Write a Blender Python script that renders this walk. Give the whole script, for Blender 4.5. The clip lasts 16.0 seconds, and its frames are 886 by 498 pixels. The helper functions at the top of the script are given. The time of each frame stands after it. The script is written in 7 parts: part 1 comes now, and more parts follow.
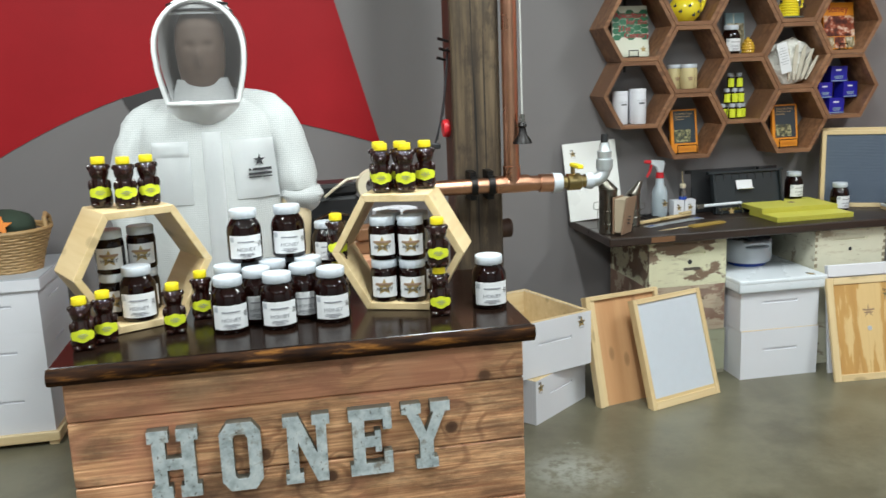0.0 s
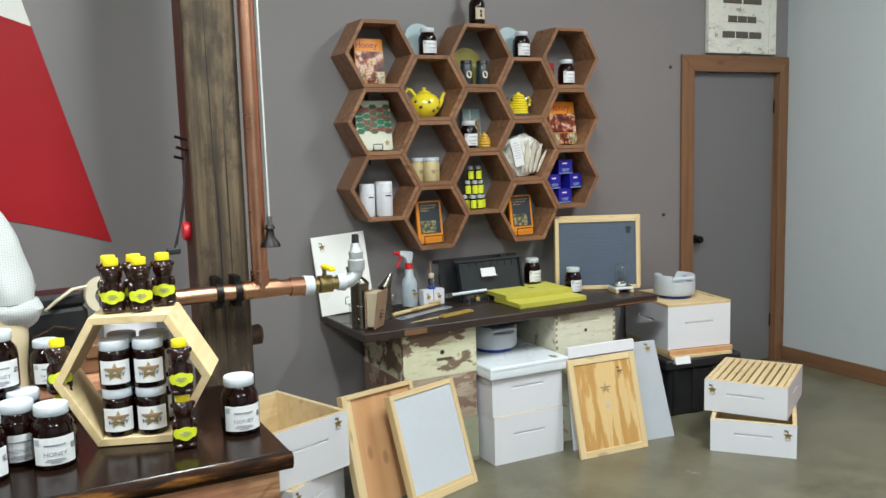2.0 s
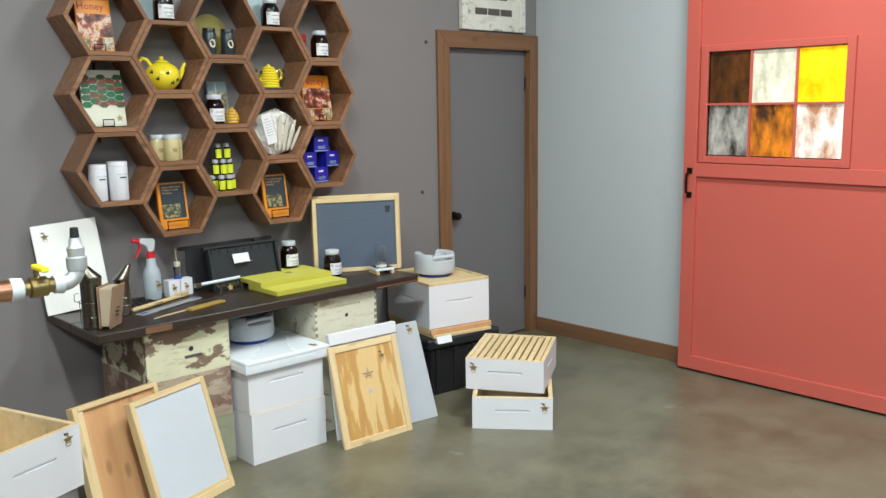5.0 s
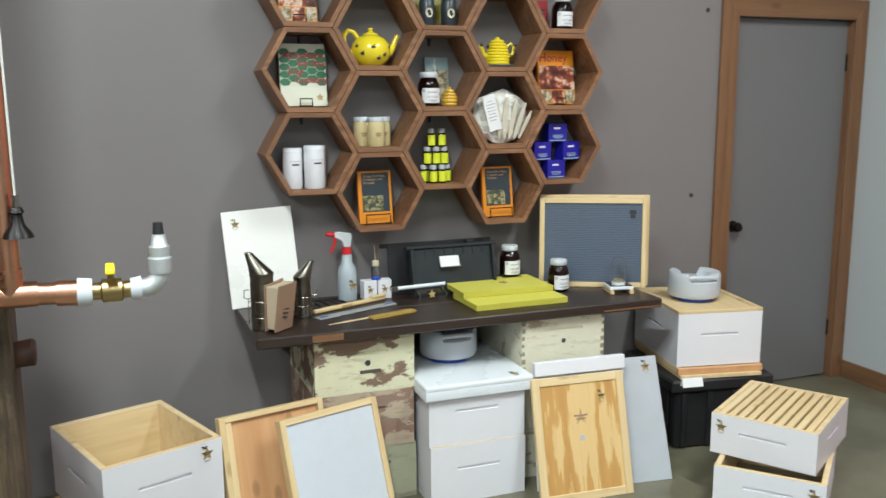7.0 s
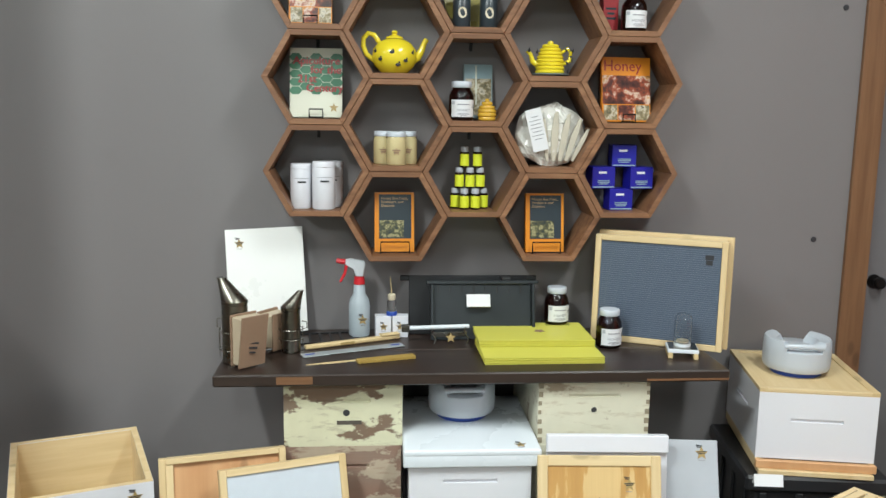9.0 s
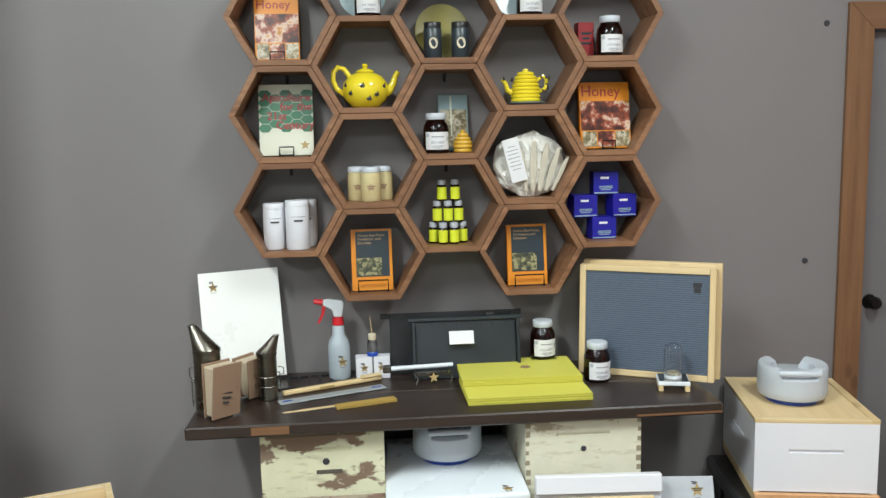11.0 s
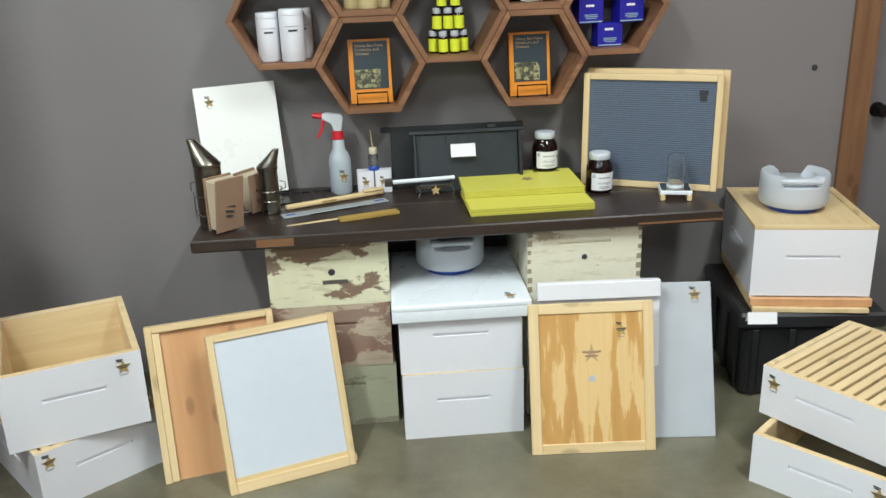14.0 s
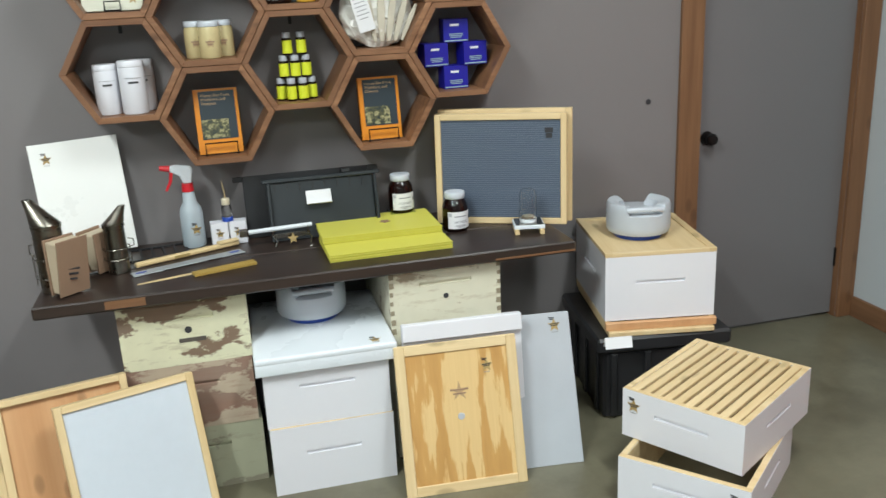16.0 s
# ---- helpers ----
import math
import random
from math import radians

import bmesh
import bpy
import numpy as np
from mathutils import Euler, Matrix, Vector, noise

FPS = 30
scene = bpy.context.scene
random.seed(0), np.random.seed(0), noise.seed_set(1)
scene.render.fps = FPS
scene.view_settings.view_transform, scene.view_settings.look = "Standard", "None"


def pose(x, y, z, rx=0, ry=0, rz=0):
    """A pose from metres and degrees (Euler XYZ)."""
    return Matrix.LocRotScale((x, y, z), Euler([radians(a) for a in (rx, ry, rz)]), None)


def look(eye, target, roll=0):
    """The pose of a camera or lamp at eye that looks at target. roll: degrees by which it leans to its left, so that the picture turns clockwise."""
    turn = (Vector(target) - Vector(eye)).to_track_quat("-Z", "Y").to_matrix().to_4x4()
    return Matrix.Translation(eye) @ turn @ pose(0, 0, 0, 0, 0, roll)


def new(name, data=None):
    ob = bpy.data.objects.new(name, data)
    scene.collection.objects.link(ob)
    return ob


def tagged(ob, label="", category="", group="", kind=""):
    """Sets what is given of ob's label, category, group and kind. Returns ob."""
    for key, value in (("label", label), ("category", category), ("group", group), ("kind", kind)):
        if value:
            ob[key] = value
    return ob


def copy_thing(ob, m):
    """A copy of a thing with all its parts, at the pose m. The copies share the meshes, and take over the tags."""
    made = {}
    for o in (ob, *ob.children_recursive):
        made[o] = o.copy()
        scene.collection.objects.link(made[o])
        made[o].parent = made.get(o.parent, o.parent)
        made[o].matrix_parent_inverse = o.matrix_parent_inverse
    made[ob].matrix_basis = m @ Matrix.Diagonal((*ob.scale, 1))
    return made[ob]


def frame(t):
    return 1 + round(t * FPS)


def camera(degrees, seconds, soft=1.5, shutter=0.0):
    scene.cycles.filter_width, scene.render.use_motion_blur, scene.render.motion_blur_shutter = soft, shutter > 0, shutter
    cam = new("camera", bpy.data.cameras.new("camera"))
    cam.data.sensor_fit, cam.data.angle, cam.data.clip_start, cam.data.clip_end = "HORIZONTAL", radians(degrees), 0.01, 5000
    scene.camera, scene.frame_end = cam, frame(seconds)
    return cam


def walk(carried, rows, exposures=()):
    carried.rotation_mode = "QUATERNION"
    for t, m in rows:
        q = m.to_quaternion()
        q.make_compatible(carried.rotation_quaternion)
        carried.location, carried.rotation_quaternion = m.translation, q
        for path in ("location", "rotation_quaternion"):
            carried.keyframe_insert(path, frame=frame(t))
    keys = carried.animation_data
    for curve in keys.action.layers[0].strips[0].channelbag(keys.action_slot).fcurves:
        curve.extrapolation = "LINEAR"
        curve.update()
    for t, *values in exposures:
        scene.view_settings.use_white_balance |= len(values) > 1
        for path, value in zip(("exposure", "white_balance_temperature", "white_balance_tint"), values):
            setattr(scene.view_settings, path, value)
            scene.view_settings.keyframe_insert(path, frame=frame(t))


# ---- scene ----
cam = camera(54.4, 16.0, shutter=0.2)
PATH = [
    (0, (-2.403, -4.376, 1.553), (-2.046, -2.451, 1.147), -2.2),
    (0.5, (-2.391, -4.354, 1.57), (-1.879, -2.46, 1.185), -2.0),
    (1, (-2.371, -4.341, 1.576), (-1.715, -2.488, 1.204), -1.3),
    (1.5, (-2.366, -4.295, 1.607), (-1.569, -2.487, 1.299), -1.3),
    (2, (-2.374, -4.247, 1.627), (-1.456, -2.487, 1.376), -1.6),
    (2.5, (-2.382, -4.225, 1.631), (-1.409, -2.494, 1.393), -1.6),
    (3, (-2.379, -4.217, 1.636), (-1.321, -2.538, 1.385), -1.8),
    (3.5, (-2.372, -4.217, 1.636), (-1.171, -2.642, 1.359), -1.7),
    (4, (-2.352, -4.198, 1.643), (-1.013, -2.743, 1.347), -1.9),
    (4.2, (-2.347, -4.189, 1.644), (-0.966, -2.779, 1.325), -1.9),
    (6.3, (-1.711, -3.789, 1.673), (-0.542, -2.215, 1.281), -0.5),
    (6.5, (-1.621, -3.745, 1.648), (-0.543, -2.108, 1.253), -2.2),
    (7, (-1.362, -3.706, 1.61), (-0.654, -1.867, 1.267), -0.3),
    (7.5, (-1.11, -3.662, 1.622), (-0.549, -1.783, 1.228), -0.2),
    (8, (-0.863, -3.519, 1.637), (-0.258, -1.637, 1.333), 2.7),
    (8.5, (-0.643, -3.43, 1.612), (-0.205, -1.502, 1.308), -0.0),
    (9, (-0.396, -3.397, 1.629), (-0.222, -1.432, 1.304), 0.9),
    (9.5, (-0.287, -3.38, 1.619), (-0.135, -1.406, 1.336), -0.9),
    (9.7, (-0.287, -3.357, 1.634), (-0.144, -1.379, 1.373), -0.8),
    (11.8, (-0.322, -3.296, 1.671), (-0.132, -1.332, 1.345), -1.3),
    (12, (-0.311, -3.297, 1.668), (-0.128, -1.337, 1.311), -1.4),
    (12.5, (-0.319, -3.278, 1.655), (-0.097, -1.334, 1.242), -1.6),
    (13, (-0.32, -3.279, 1.639), (-0.099, -1.348, 1.169), -0.5),
    (13.5, (-0.317, -3.28, 1.615), (-0.141, -1.369, 1.05), -1.5),
    (14, (-0.321, -3.286, 1.61), (-0.162, -1.406, 0.947), -2.0),
    (14.5, (-0.318, -3.293, 1.595), (-0.171, -1.413, 0.931), -2.2),
    (15, (-0.323, -3.289, 1.596), (-0.135, -1.399, 0.97), -1.4),
    (15.5, (-0.301, -3.289, 1.614), (0.015, -1.408, 1.013), -1.1),
    (16, (-0.302, -3.28, 1.622), (0.171, -1.428, 1.033), -2.7),
]
EXPO = [(0.0, -0.20), (1.5, -0.20), (2.5, 0.04), (4.0, 0.06), (7.0, 0.0), (13.0, 0.0), (16.0, -0.05)]
walk(cam, [(t, look(eye, target, roll)) for t, eye, target, roll in PATH], exposures=EXPO)

# ---- world and lights ----
world = bpy.data.worlds.new("world")
scene.world = world
world.use_nodes = True
world.node_tree.nodes["Background"].inputs[0].default_value = (0.75, 0.8, 0.9, 1)
world.node_tree.nodes["Background"].inputs[1].default_value = 0.3

CEIL = 3.7
LAMPS = [(1.1, -2.4, 92), (-1.6, -2.9, 131), (-3.9, -3.0, 116), (-0.6, -6.2, 100), (-3.4, -6.4, 84)]


# ---- materials ----
class Net:
    """A small wrapper that builds one node material."""

    def __init__(self, name):
        self.m = bpy.data.materials.new(name)
        self.m.use_nodes = True
        self.t = self.m.node_tree
        self.p = self.t.nodes["Principled BSDF"]
        self.co = self.t.nodes.new("ShaderNodeTexCoord").outputs["Object"]
        info = self.t.nodes.new("ShaderNodeObjectInfo")
        shift = self.t.nodes.new("ShaderNodeVectorMath")
        shift.operation = "MULTIPLY_ADD"
        self.link(info.outputs["Random"], shift.inputs[0])
        shift.inputs[1].default_value = (7.3, 5.1, 9.7)
        self.link(self.co, shift.inputs[2])
        self.v = shift.outputs[0]
        self.rand = info.outputs["Random"]

    def link(self, a, b):
        self.t.links.new(a, b)

    def noise(self, scale, detail=4, stretch=None, rough=0.55, at=None):
        v = at or self.v
        if stretch:
            mp = self.t.nodes.new("ShaderNodeMapping")
            mp.inputs["Scale"].default_value = stretch
            self.link(v, mp.inputs[0])
            v = mp.outputs[0]
        n = self.t.nodes.new("ShaderNodeTexNoise")
        n.inputs["Scale"].default_value, n.inputs["Detail"].default_value = scale, detail
        n.inputs["Roughness"].default_value = rough
        self.link(v, n.inputs["Vector"])
        return n.outputs["Fac"]

    def ramp(self, fac, stops):
        r = self.t.nodes.new("ShaderNodeValToRGB")
        e = r.color_ramp.elements
        while len(e) < len(stops):
            e.new(0.5)
        for el, (pos, col) in zip(e, stops):
            el.position = pos
            el.color = (*col, 1) if len(col) == 3 else col
        self.link(fac, r.inputs[0])
        return r.outputs[0]

    def mix(self, fac, a, b, kind="MIX"):
        n = self.t.nodes.new("ShaderNodeMix")
        n.data_type, n.blend_type = "RGBA", kind
        for sock, val in ((n.inputs[0], fac), (n.inputs[6], a), (n.inputs[7], b)):
            if hasattr(val, "is_linked"):
                self.link(val, sock)
            elif isinstance(val, (int, float)):
                sock.default_value = val
            else:
                sock.default_value = (*val, 1)
        return n.outputs[2]

    def scale(self, fac, lo, hi):
        n = self.t.nodes.new("ShaderNodeMapRange")
        n.inputs[3].default_value, n.inputs[4].default_value = lo, hi
        self.link(fac, n.inputs[0])
        return n.outputs[0]

    def bump(self, fac, strength, dist=0.002):
        n = self.t.nodes.new("ShaderNodeBump")
        n.inputs["Strength"].default_value, n.inputs["Distance"].default_value = strength, dist
        self.link(fac, n.inputs["Height"])
        self.link(n.outputs[0], self.p.inputs["Normal"])

    def done(self, color=None, rough=0.6, metal=0.0, coat=0.0, spec=0.5):
        if color is not None:
            if hasattr(color, "is_linked"):
                self.link(color, self.p.inputs["Base Color"])
            else:
                self.p.inputs["Base Color"].default_value = (*color, 1)
        if hasattr(rough, "is_linked"):
            self.link(rough, self.p.inputs["Roughness"])
        else:
            self.p.inputs["Roughness"].default_value = rough
        self.p.inputs["Metallic"].default_value = metal
        self.p.inputs["Coat Weight"].default_value = coat
        self.p.inputs["Specular IOR Level"].default_value = spec
        return self.m


def shade(c, k):
    return tuple(min(1.0, v * k) for v in c)


def plain(name, col, rough=0.5, var=0.12, scale=9.0, bump=0.1, metal=0.0, coat=0.0, fine=120.0):
    """Paint, plastic, card and metal: two scales of variation and a fine relief."""
    n = Net(name)
    big, small = n.noise(scale, 5), n.noise(fine, 3)
    c = n.mix(big, shade(col, 1 - var), shade(col, 1 + var))
    c = n.mix(n.scale(small, 0.0, 0.25), c, shade(col, 1 - 2 * var))
    n.bump(small, bump, 0.001)
    return n.done(c, n.scale(big, max(0.03, rough - 0.1), min(1, rough + 0.1)), metal, coat)


def wood(name, dark, light, axis=0, rough=0.6, grain=26.0, knots=0.0, stain=None, coat=0.0, bump=0.35):
    """Boards with grain along one axis, a broad tone, and knots."""
    n = Net(name)
    st = [grain, grain, grain]
    st[axis] = grain * 0.05
    g1 = n.noise(1.0, 6, st, 0.65)
    st2 = [7.0, 7.0, 7.0]
    st2[axis] = 0.7
    g2 = n.noise(1.0, 3, st2)
    c = n.ramp(g1, [(0.28, dark), (0.5, tuple((a + b) / 2 for a, b in zip(dark, light))), (0.72, light)])
    c = n.mix(n.scale(g2, 0.0, 0.6), c, shade(dark, 1.25), "MIX")
    if knots:
        vo = n.t.nodes.new("ShaderNodeTexVoronoi")
        vo.inputs["Scale"].default_value = 1.0
        mp = n.t.nodes.new("ShaderNodeMapping")
        k = [9.0, 9.0, 9.0]
        k[axis] = 4.0
        mp.inputs["Scale"].default_value = k
        n.link(n.v, mp.inputs[0])
        n.link(mp.outputs[0], vo.inputs["Vector"])
        spot = n.ramp(vo.outputs["Distance"], [(0.0, (1, 1, 1)), (0.10, (0.75, 0.75, 0.75)), (0.16, (0, 0, 0))])
        c = n.mix(n.mix(1.0, spot, (knots, knots, knots), "MULTIPLY"), c, shade(dark, 0.35))
    if stain:
        s = n.ramp(n.noise(3.2, 5), [(0.46, (0, 0, 0)), (0.64, (1, 1, 1))])
        c = n.mix(s, c, stain)
    c = n.mix(n.scale(n.rand, 0.0, 0.22), c, shade(dark, 0.8))
    n.bump(g1, bump, 0.0015)
    return n.done(c, rough, 0, coat)


def peeling(name, paint, under, amount=0.5, grey=(0.3, 0.27, 0.22)):
    """Old paint flaking off weathered boards."""
    n = Net(name)
    edge = n.noise(8.5, 9, (0.7, 1.0, 1.25), 0.6)
    mask = n.ramp(edge, [(amount - 0.015, (0, 0, 0)), (amount + 0.015, (1, 1, 1))])
    base = n.mix(n.noise(30.0, 5, (0.08, 1, 1)), shade(under, 0.7), grey)
    base = n.mix(n.noise(4.0, 4), base, under)
    top = n.mix(n.noise(14.0, 5), shade(paint, 0.82), paint)
    grime = n.ramp(n.noise(20.0, 8, (0.35, 1, 1.6), 0.7), [(0.54, (0, 0, 0)), (0.7, (0.7, 0.7, 0.7))])
    top = n.mix(grime, top, shade(under, 0.9))
    n.bump(mask, 0.5, 0.0015)
    return n.done(n.mix(mask, base, top), 0.75)


def concrete():
    n = Net("polished_concrete")
    co = n.co
    big = n.noise(0.9, 6, at=co)
    mid = n.noise(3.2, 8, rough=0.7, at=co)
    fine = n.noise(70.0, 3, at=co)
    c = n.ramp(big, [(0.3, (0.070, 0.060, 0.036)), (0.5, (0.115, 0.103, 0.066)), (0.7, (0.155, 0.145, 0.098))])
    c = n.mix(n.ramp(mid, [(0.4, (0, 0, 0)), (0.62, (0.75, 0.75, 0.75))]), c, (0.185, 0.172, 0.118))
    c = n.mix(n.ramp(n.noise(2.1, 9, rough=0.75, at=co), [(0.63, (0, 0, 0)), (0.68, (0.6, 0.6, 0.6))]), c, (0.31, 0.32, 0.28))
    c = n.mix(n.ramp(n.noise(5.0, 7, rough=0.7, at=co), [(0.6, (0, 0, 0)), (0.75, (0.6, 0.6, 0.6))]), c, (0.065, 0.054, 0.036))
    away = n.t.nodes.new("ShaderNodeVectorMath")
    away.operation = "DISTANCE"
    away.inputs[1].default_value = (-1.37, -1.40, 0)
    n.link(co, away.inputs[0])
    scuff = n.mix(1.0, n.ramp(away.outputs["Value"], [(0.05, (1, 1, 1)), (0.24, (0, 0, 0))]), n.ramp(n.noise(16.0, 6, rough=0.7, at=co), [(0.40, (0, 0, 0)), (0.55, (0.8, 0.8, 0.8))]), "MULTIPLY")
    c = n.mix(scuff, c, (0.34, 0.34, 0.30))
    c = n.mix(n.scale(fine, 0, 0.2), c, (0.1, 0.09, 0.07))
    n.bump(fine, 0.12, 0.001)
    return n.done(c, n.scale(mid, 0.2, 0.5), 0, 0.0, 0.5)


def wall_paint(name, col, second):
    n = Net(name)
    co = n.co
    c = n.mix(n.noise(0.8, 4, at=co), col, second)
    c = n.mix(n.ramp(n.noise(6.0, 7, at=co, rough=0.7), [(0.55, (0, 0, 0)), (0.8, (0.35, 0.35, 0.35))]), c, shade(col, 0.82))
    n.bump(n.noise(160.0, 4, at=co), 0.18, 0.0015)
    return n.done(c, 0.42)


def clear_glass(name, tint=(1, 1, 1), rough=0.03):
    n = Net(name)
    n.p.inputs["Transmission Weight"].default_value = 1.0
    n.p.inputs["IOR"].default_value = 1.45
    n.bump(n.noise(14.0, 3), 0.25, 0.003)
    return n.done(tint, rough)


M_WALL = wall_paint("grey_wall_paint", (0.205, 0.188, 0.190), (0.186, 0.171, 0.174))
M_SIDE = wall_paint("blue_grey_wall_paint", (0.475, 0.50, 0.52), (0.43, 0.462, 0.485))
M_FLOOR = concrete()
M_CEIL = plain("ceiling_paint", (0.62, 0.62, 0.6), 0.8)
M_RED = plain("red_mural_paint", (0.36, 0.012, 0.018), 0.5, 0.2, 3.0)
M_RED.node_tree.nodes["Principled BSDF"].inputs["Specular IOR Level"].default_value = 0.2
M_MURALWHITE = plain("white_mural_paint", (0.72, 0.71, 0.68), 0.5, 0.06, 3.0)
M_DARKMUR = plain("dark_mural_paint", (0.045, 0.04, 0.042), 0.5)
M_DOORRED = plain("coral_door_paint", (0.53, 0.105, 0.080), 0.42, 0.06, 2.5)
M_DOORGREY = plain("grey_door_paint", (0.155, 0.145, 0.15), 0.38, 0.06, 2.0)
M_CASING = wood("brown_casing_wood", (0.13, 0.058, 0.026), (0.27, 0.135, 0.065), 2, 0.5, 30, 0.5)
M_CASING_H = wood("brown_casing_wood_level", (0.13, 0.058, 0.026), (0.27, 0.135, 0.065), 0, 0.5, 30, 0.5)
M_BASE = wood("brown_baseboard_wood", (0.13, 0.062, 0.03), (0.26, 0.13, 0.065), 1, 0.5, 30)
M_HEX = wood("walnut_shelf_wood", (0.125, 0.05, 0.022), (0.46, 0.24, 0.125), 0, 0.5, 34, 0.6, (0.20, 0.095, 0.048), 0.0, 0.6)
M_PINE = wood("pale_pine", (0.56, 0.40, 0.20), (0.82, 0.67, 0.43), 0, 0.5, 20, 0.55)
M_PINE_Y = wood("pale_pine_deep", (0.56, 0.40, 0.20), (0.82, 0.67, 0.43), 1, 0.5, 20, 0.55)
M_PINE_Z = wood("pale_pine_upright", (0.56, 0.40, 0.20), (0.82, 0.67, 0.43), 2, 0.5, 20, 0.55)
M_CEDAR = wood("pinkish_pine_board", (0.50, 0.25, 0.11), (0.70, 0.42, 0.22), 2, 0.55, 14, 0.6)


def plywood():
    """Rotary cut veneer: pale ground with bold wavy darker figure."""
    n = Net("figured_plywood")
    f = n.noise(1.0, 7, (8.5, 8.5, 1.3), 0.56)
    g = n.noise(1.0, 5, (160, 160, 4))
    c = n.ramp(f, [(0.40, (0.74, 0.54, 0.27)), (0.475, (0.66, 0.43, 0.18)), (0.50, (0.47, 0.25, 0.075)), (0.60, (0.55, 0.31, 0.10)), (0.625, (0.72, 0.51, 0.24))])
    c = n.mix(n.scale(g, 0.0, 0.35), c, (0.42, 0.22, 0.07))
    n.bump(g, 0.2, 0.001)
    return n.done(c, 0.45)


M_PLY = plywood()
M_TOP = wood("dark_stained_worktop", (0.018, 0.011, 0.009), (0.055, 0.033, 0.025), 0, 0.38, 18, 0.3)
M_BAR = wood("glossy_dark_countertop", (0.005, 0.003, 0.0025), (0.026, 0.011, 0.006), 0, 0.19, 14, 0.3, None, 0.0, 0.12)
M_BAR.node_tree.nodes["Principled BSDF"].inputs["Specular IOR Level"].default_value = 0.2


def amber_edge():
    """Dark lacquered bark edge with amber streaks showing through."""
    n = Net("amber_live_edge")
    f = n.noise(1.0, 6, (9, 40, 60), 0.6)
    c = n.ramp(f, [(0.36, (0.008, 0.004, 0.003)), (0.54, (0.03, 0.012, 0.005)), (0.64, (0.13, 0.052, 0.012)), (0.76, (0.24, 0.105, 0.022))])
    n.bump(f, 0.5, 0.004)
    return n.done(c, 0.6, spec=0.06)


M_BARK = amber_edge()


def stained_plank(name, axis):
    """Knotty softwood: grain that bends round a few knots, brown stain left in patches."""
    n = Net(name)

    def math_(op, a, b=None):
        k = n.t.nodes.new("ShaderNodeMath")
        k.operation = op
        for sock, val in zip(k.inputs, (a, b)):
            if val is None:
                continue
            if hasattr(val, "is_linked"):
                n.link(val, sock)
            else:
                sock.default_value = val
        return k.outputs[0]

    sep = n.t.nodes.new("ShaderNodeSeparateXYZ")
    com = n.t.nodes.new("ShaderNodeCombineXYZ")
    n.link(n.v, sep.inputs[0])
    n.link(sep.outputs[axis], com.inputs[0])
    n.link(sep.outputs[2], com.inputs[1])
    vo = n.t.nodes.new("ShaderNodeTexVoronoi")
    vo.voronoi_dimensions = "2D"
    vo.inputs["Scale"].default_value = 3.4
    n.link(com.outputs[0], vo.inputs["Vector"])
    pick = n.t.nodes.new("ShaderNodeSeparateColor")
    n.link(vo.outputs["Color"], pick.inputs[0])
    keep = n.ramp(pick.outputs[0], [(0.40, (0, 0, 0)), (0.44, (1, 1, 1))])
    ripple = n.scale(n.noise(30.0, 3), -0.018, 0.018)
    dist = math_("ADD", vo.outputs["Distance"], ripple)
    # grain lines, pushed aside near the knots
    st = [3.6, 3.6, 3.6]
    st[axis] = 0.5
    swell = n.ramp(dist, [(0.0, (1, 1, 1)), (0.10, (0.55, 0.55, 0.55)), (0.34, (0, 0, 0))])
    swell = n.mix(1.0, swell, keep, "MULTIPLY")
    flow = math_("ADD", math_("MULTIPLY", n.noise(1.0, 2, st), 78.0), math_("MULTIPLY", swell, 16.0))
    band = math_("SINE", flow)
    g = [150.0, 150.0, 150.0]
    g[axis] = 4.0
    fine = n.noise(1.0, 5, g, 0.65)
    c = n.ramp(fine, [(0.34, (0.40, 0.165, 0.08)), (0.5, (0.66, 0.345, 0.175)), (0.66, (0.90, 0.54, 0.30))])
    c = n.mix(n.scale(band, -0.45, 0.55), c, (0.24, 0.09, 0.042))
    s2 = [8.5, 8.5, 8.5]
    s2[axis] = 2.0
    stain = n.ramp(n.noise(1.0, 9, s2, 0.68), [(0.46, (0, 0, 0)), (0.54, (0.55, 0.55, 0.55)), (0.64, (0.95, 0.95, 0.95))])
    c = n.mix(stain, c, (0.11, 0.055, 0.034))
    c = n.mix(n.ramp(n.noise(2.4, 5), [(0.47, (0, 0, 0)), (0.6, (0.65, 0.65, 0.65))]), c, (0.66, 0.26, 0.16))
    c = n.mix(n.ramp(n.noise(2.6, 6, at=n.co), [(0.56, (0, 0, 0)), (0.72, (0.45, 0.45, 0.45))]), c, (0.80, 0.52, 0.31))
    knot = n.ramp(dist, [(0.0, (1, 1, 1)), (0.045, (0.9, 0.9, 0.9)), (0.065, (0.25, 0.25, 0.25)), (0.10, (0, 0, 0))])
    c = n.mix(n.mix(1.0, knot, keep, "MULTIPLY"), c, (0.07, 0.028, 0.014))
    c = n.mix(n.scale(n.rand, 0.0, 0.35), c, (0.40, 0.205, 0.115))
    n.bump(fine, 0.6, 0.002)
    return n.done(c, 0.55)


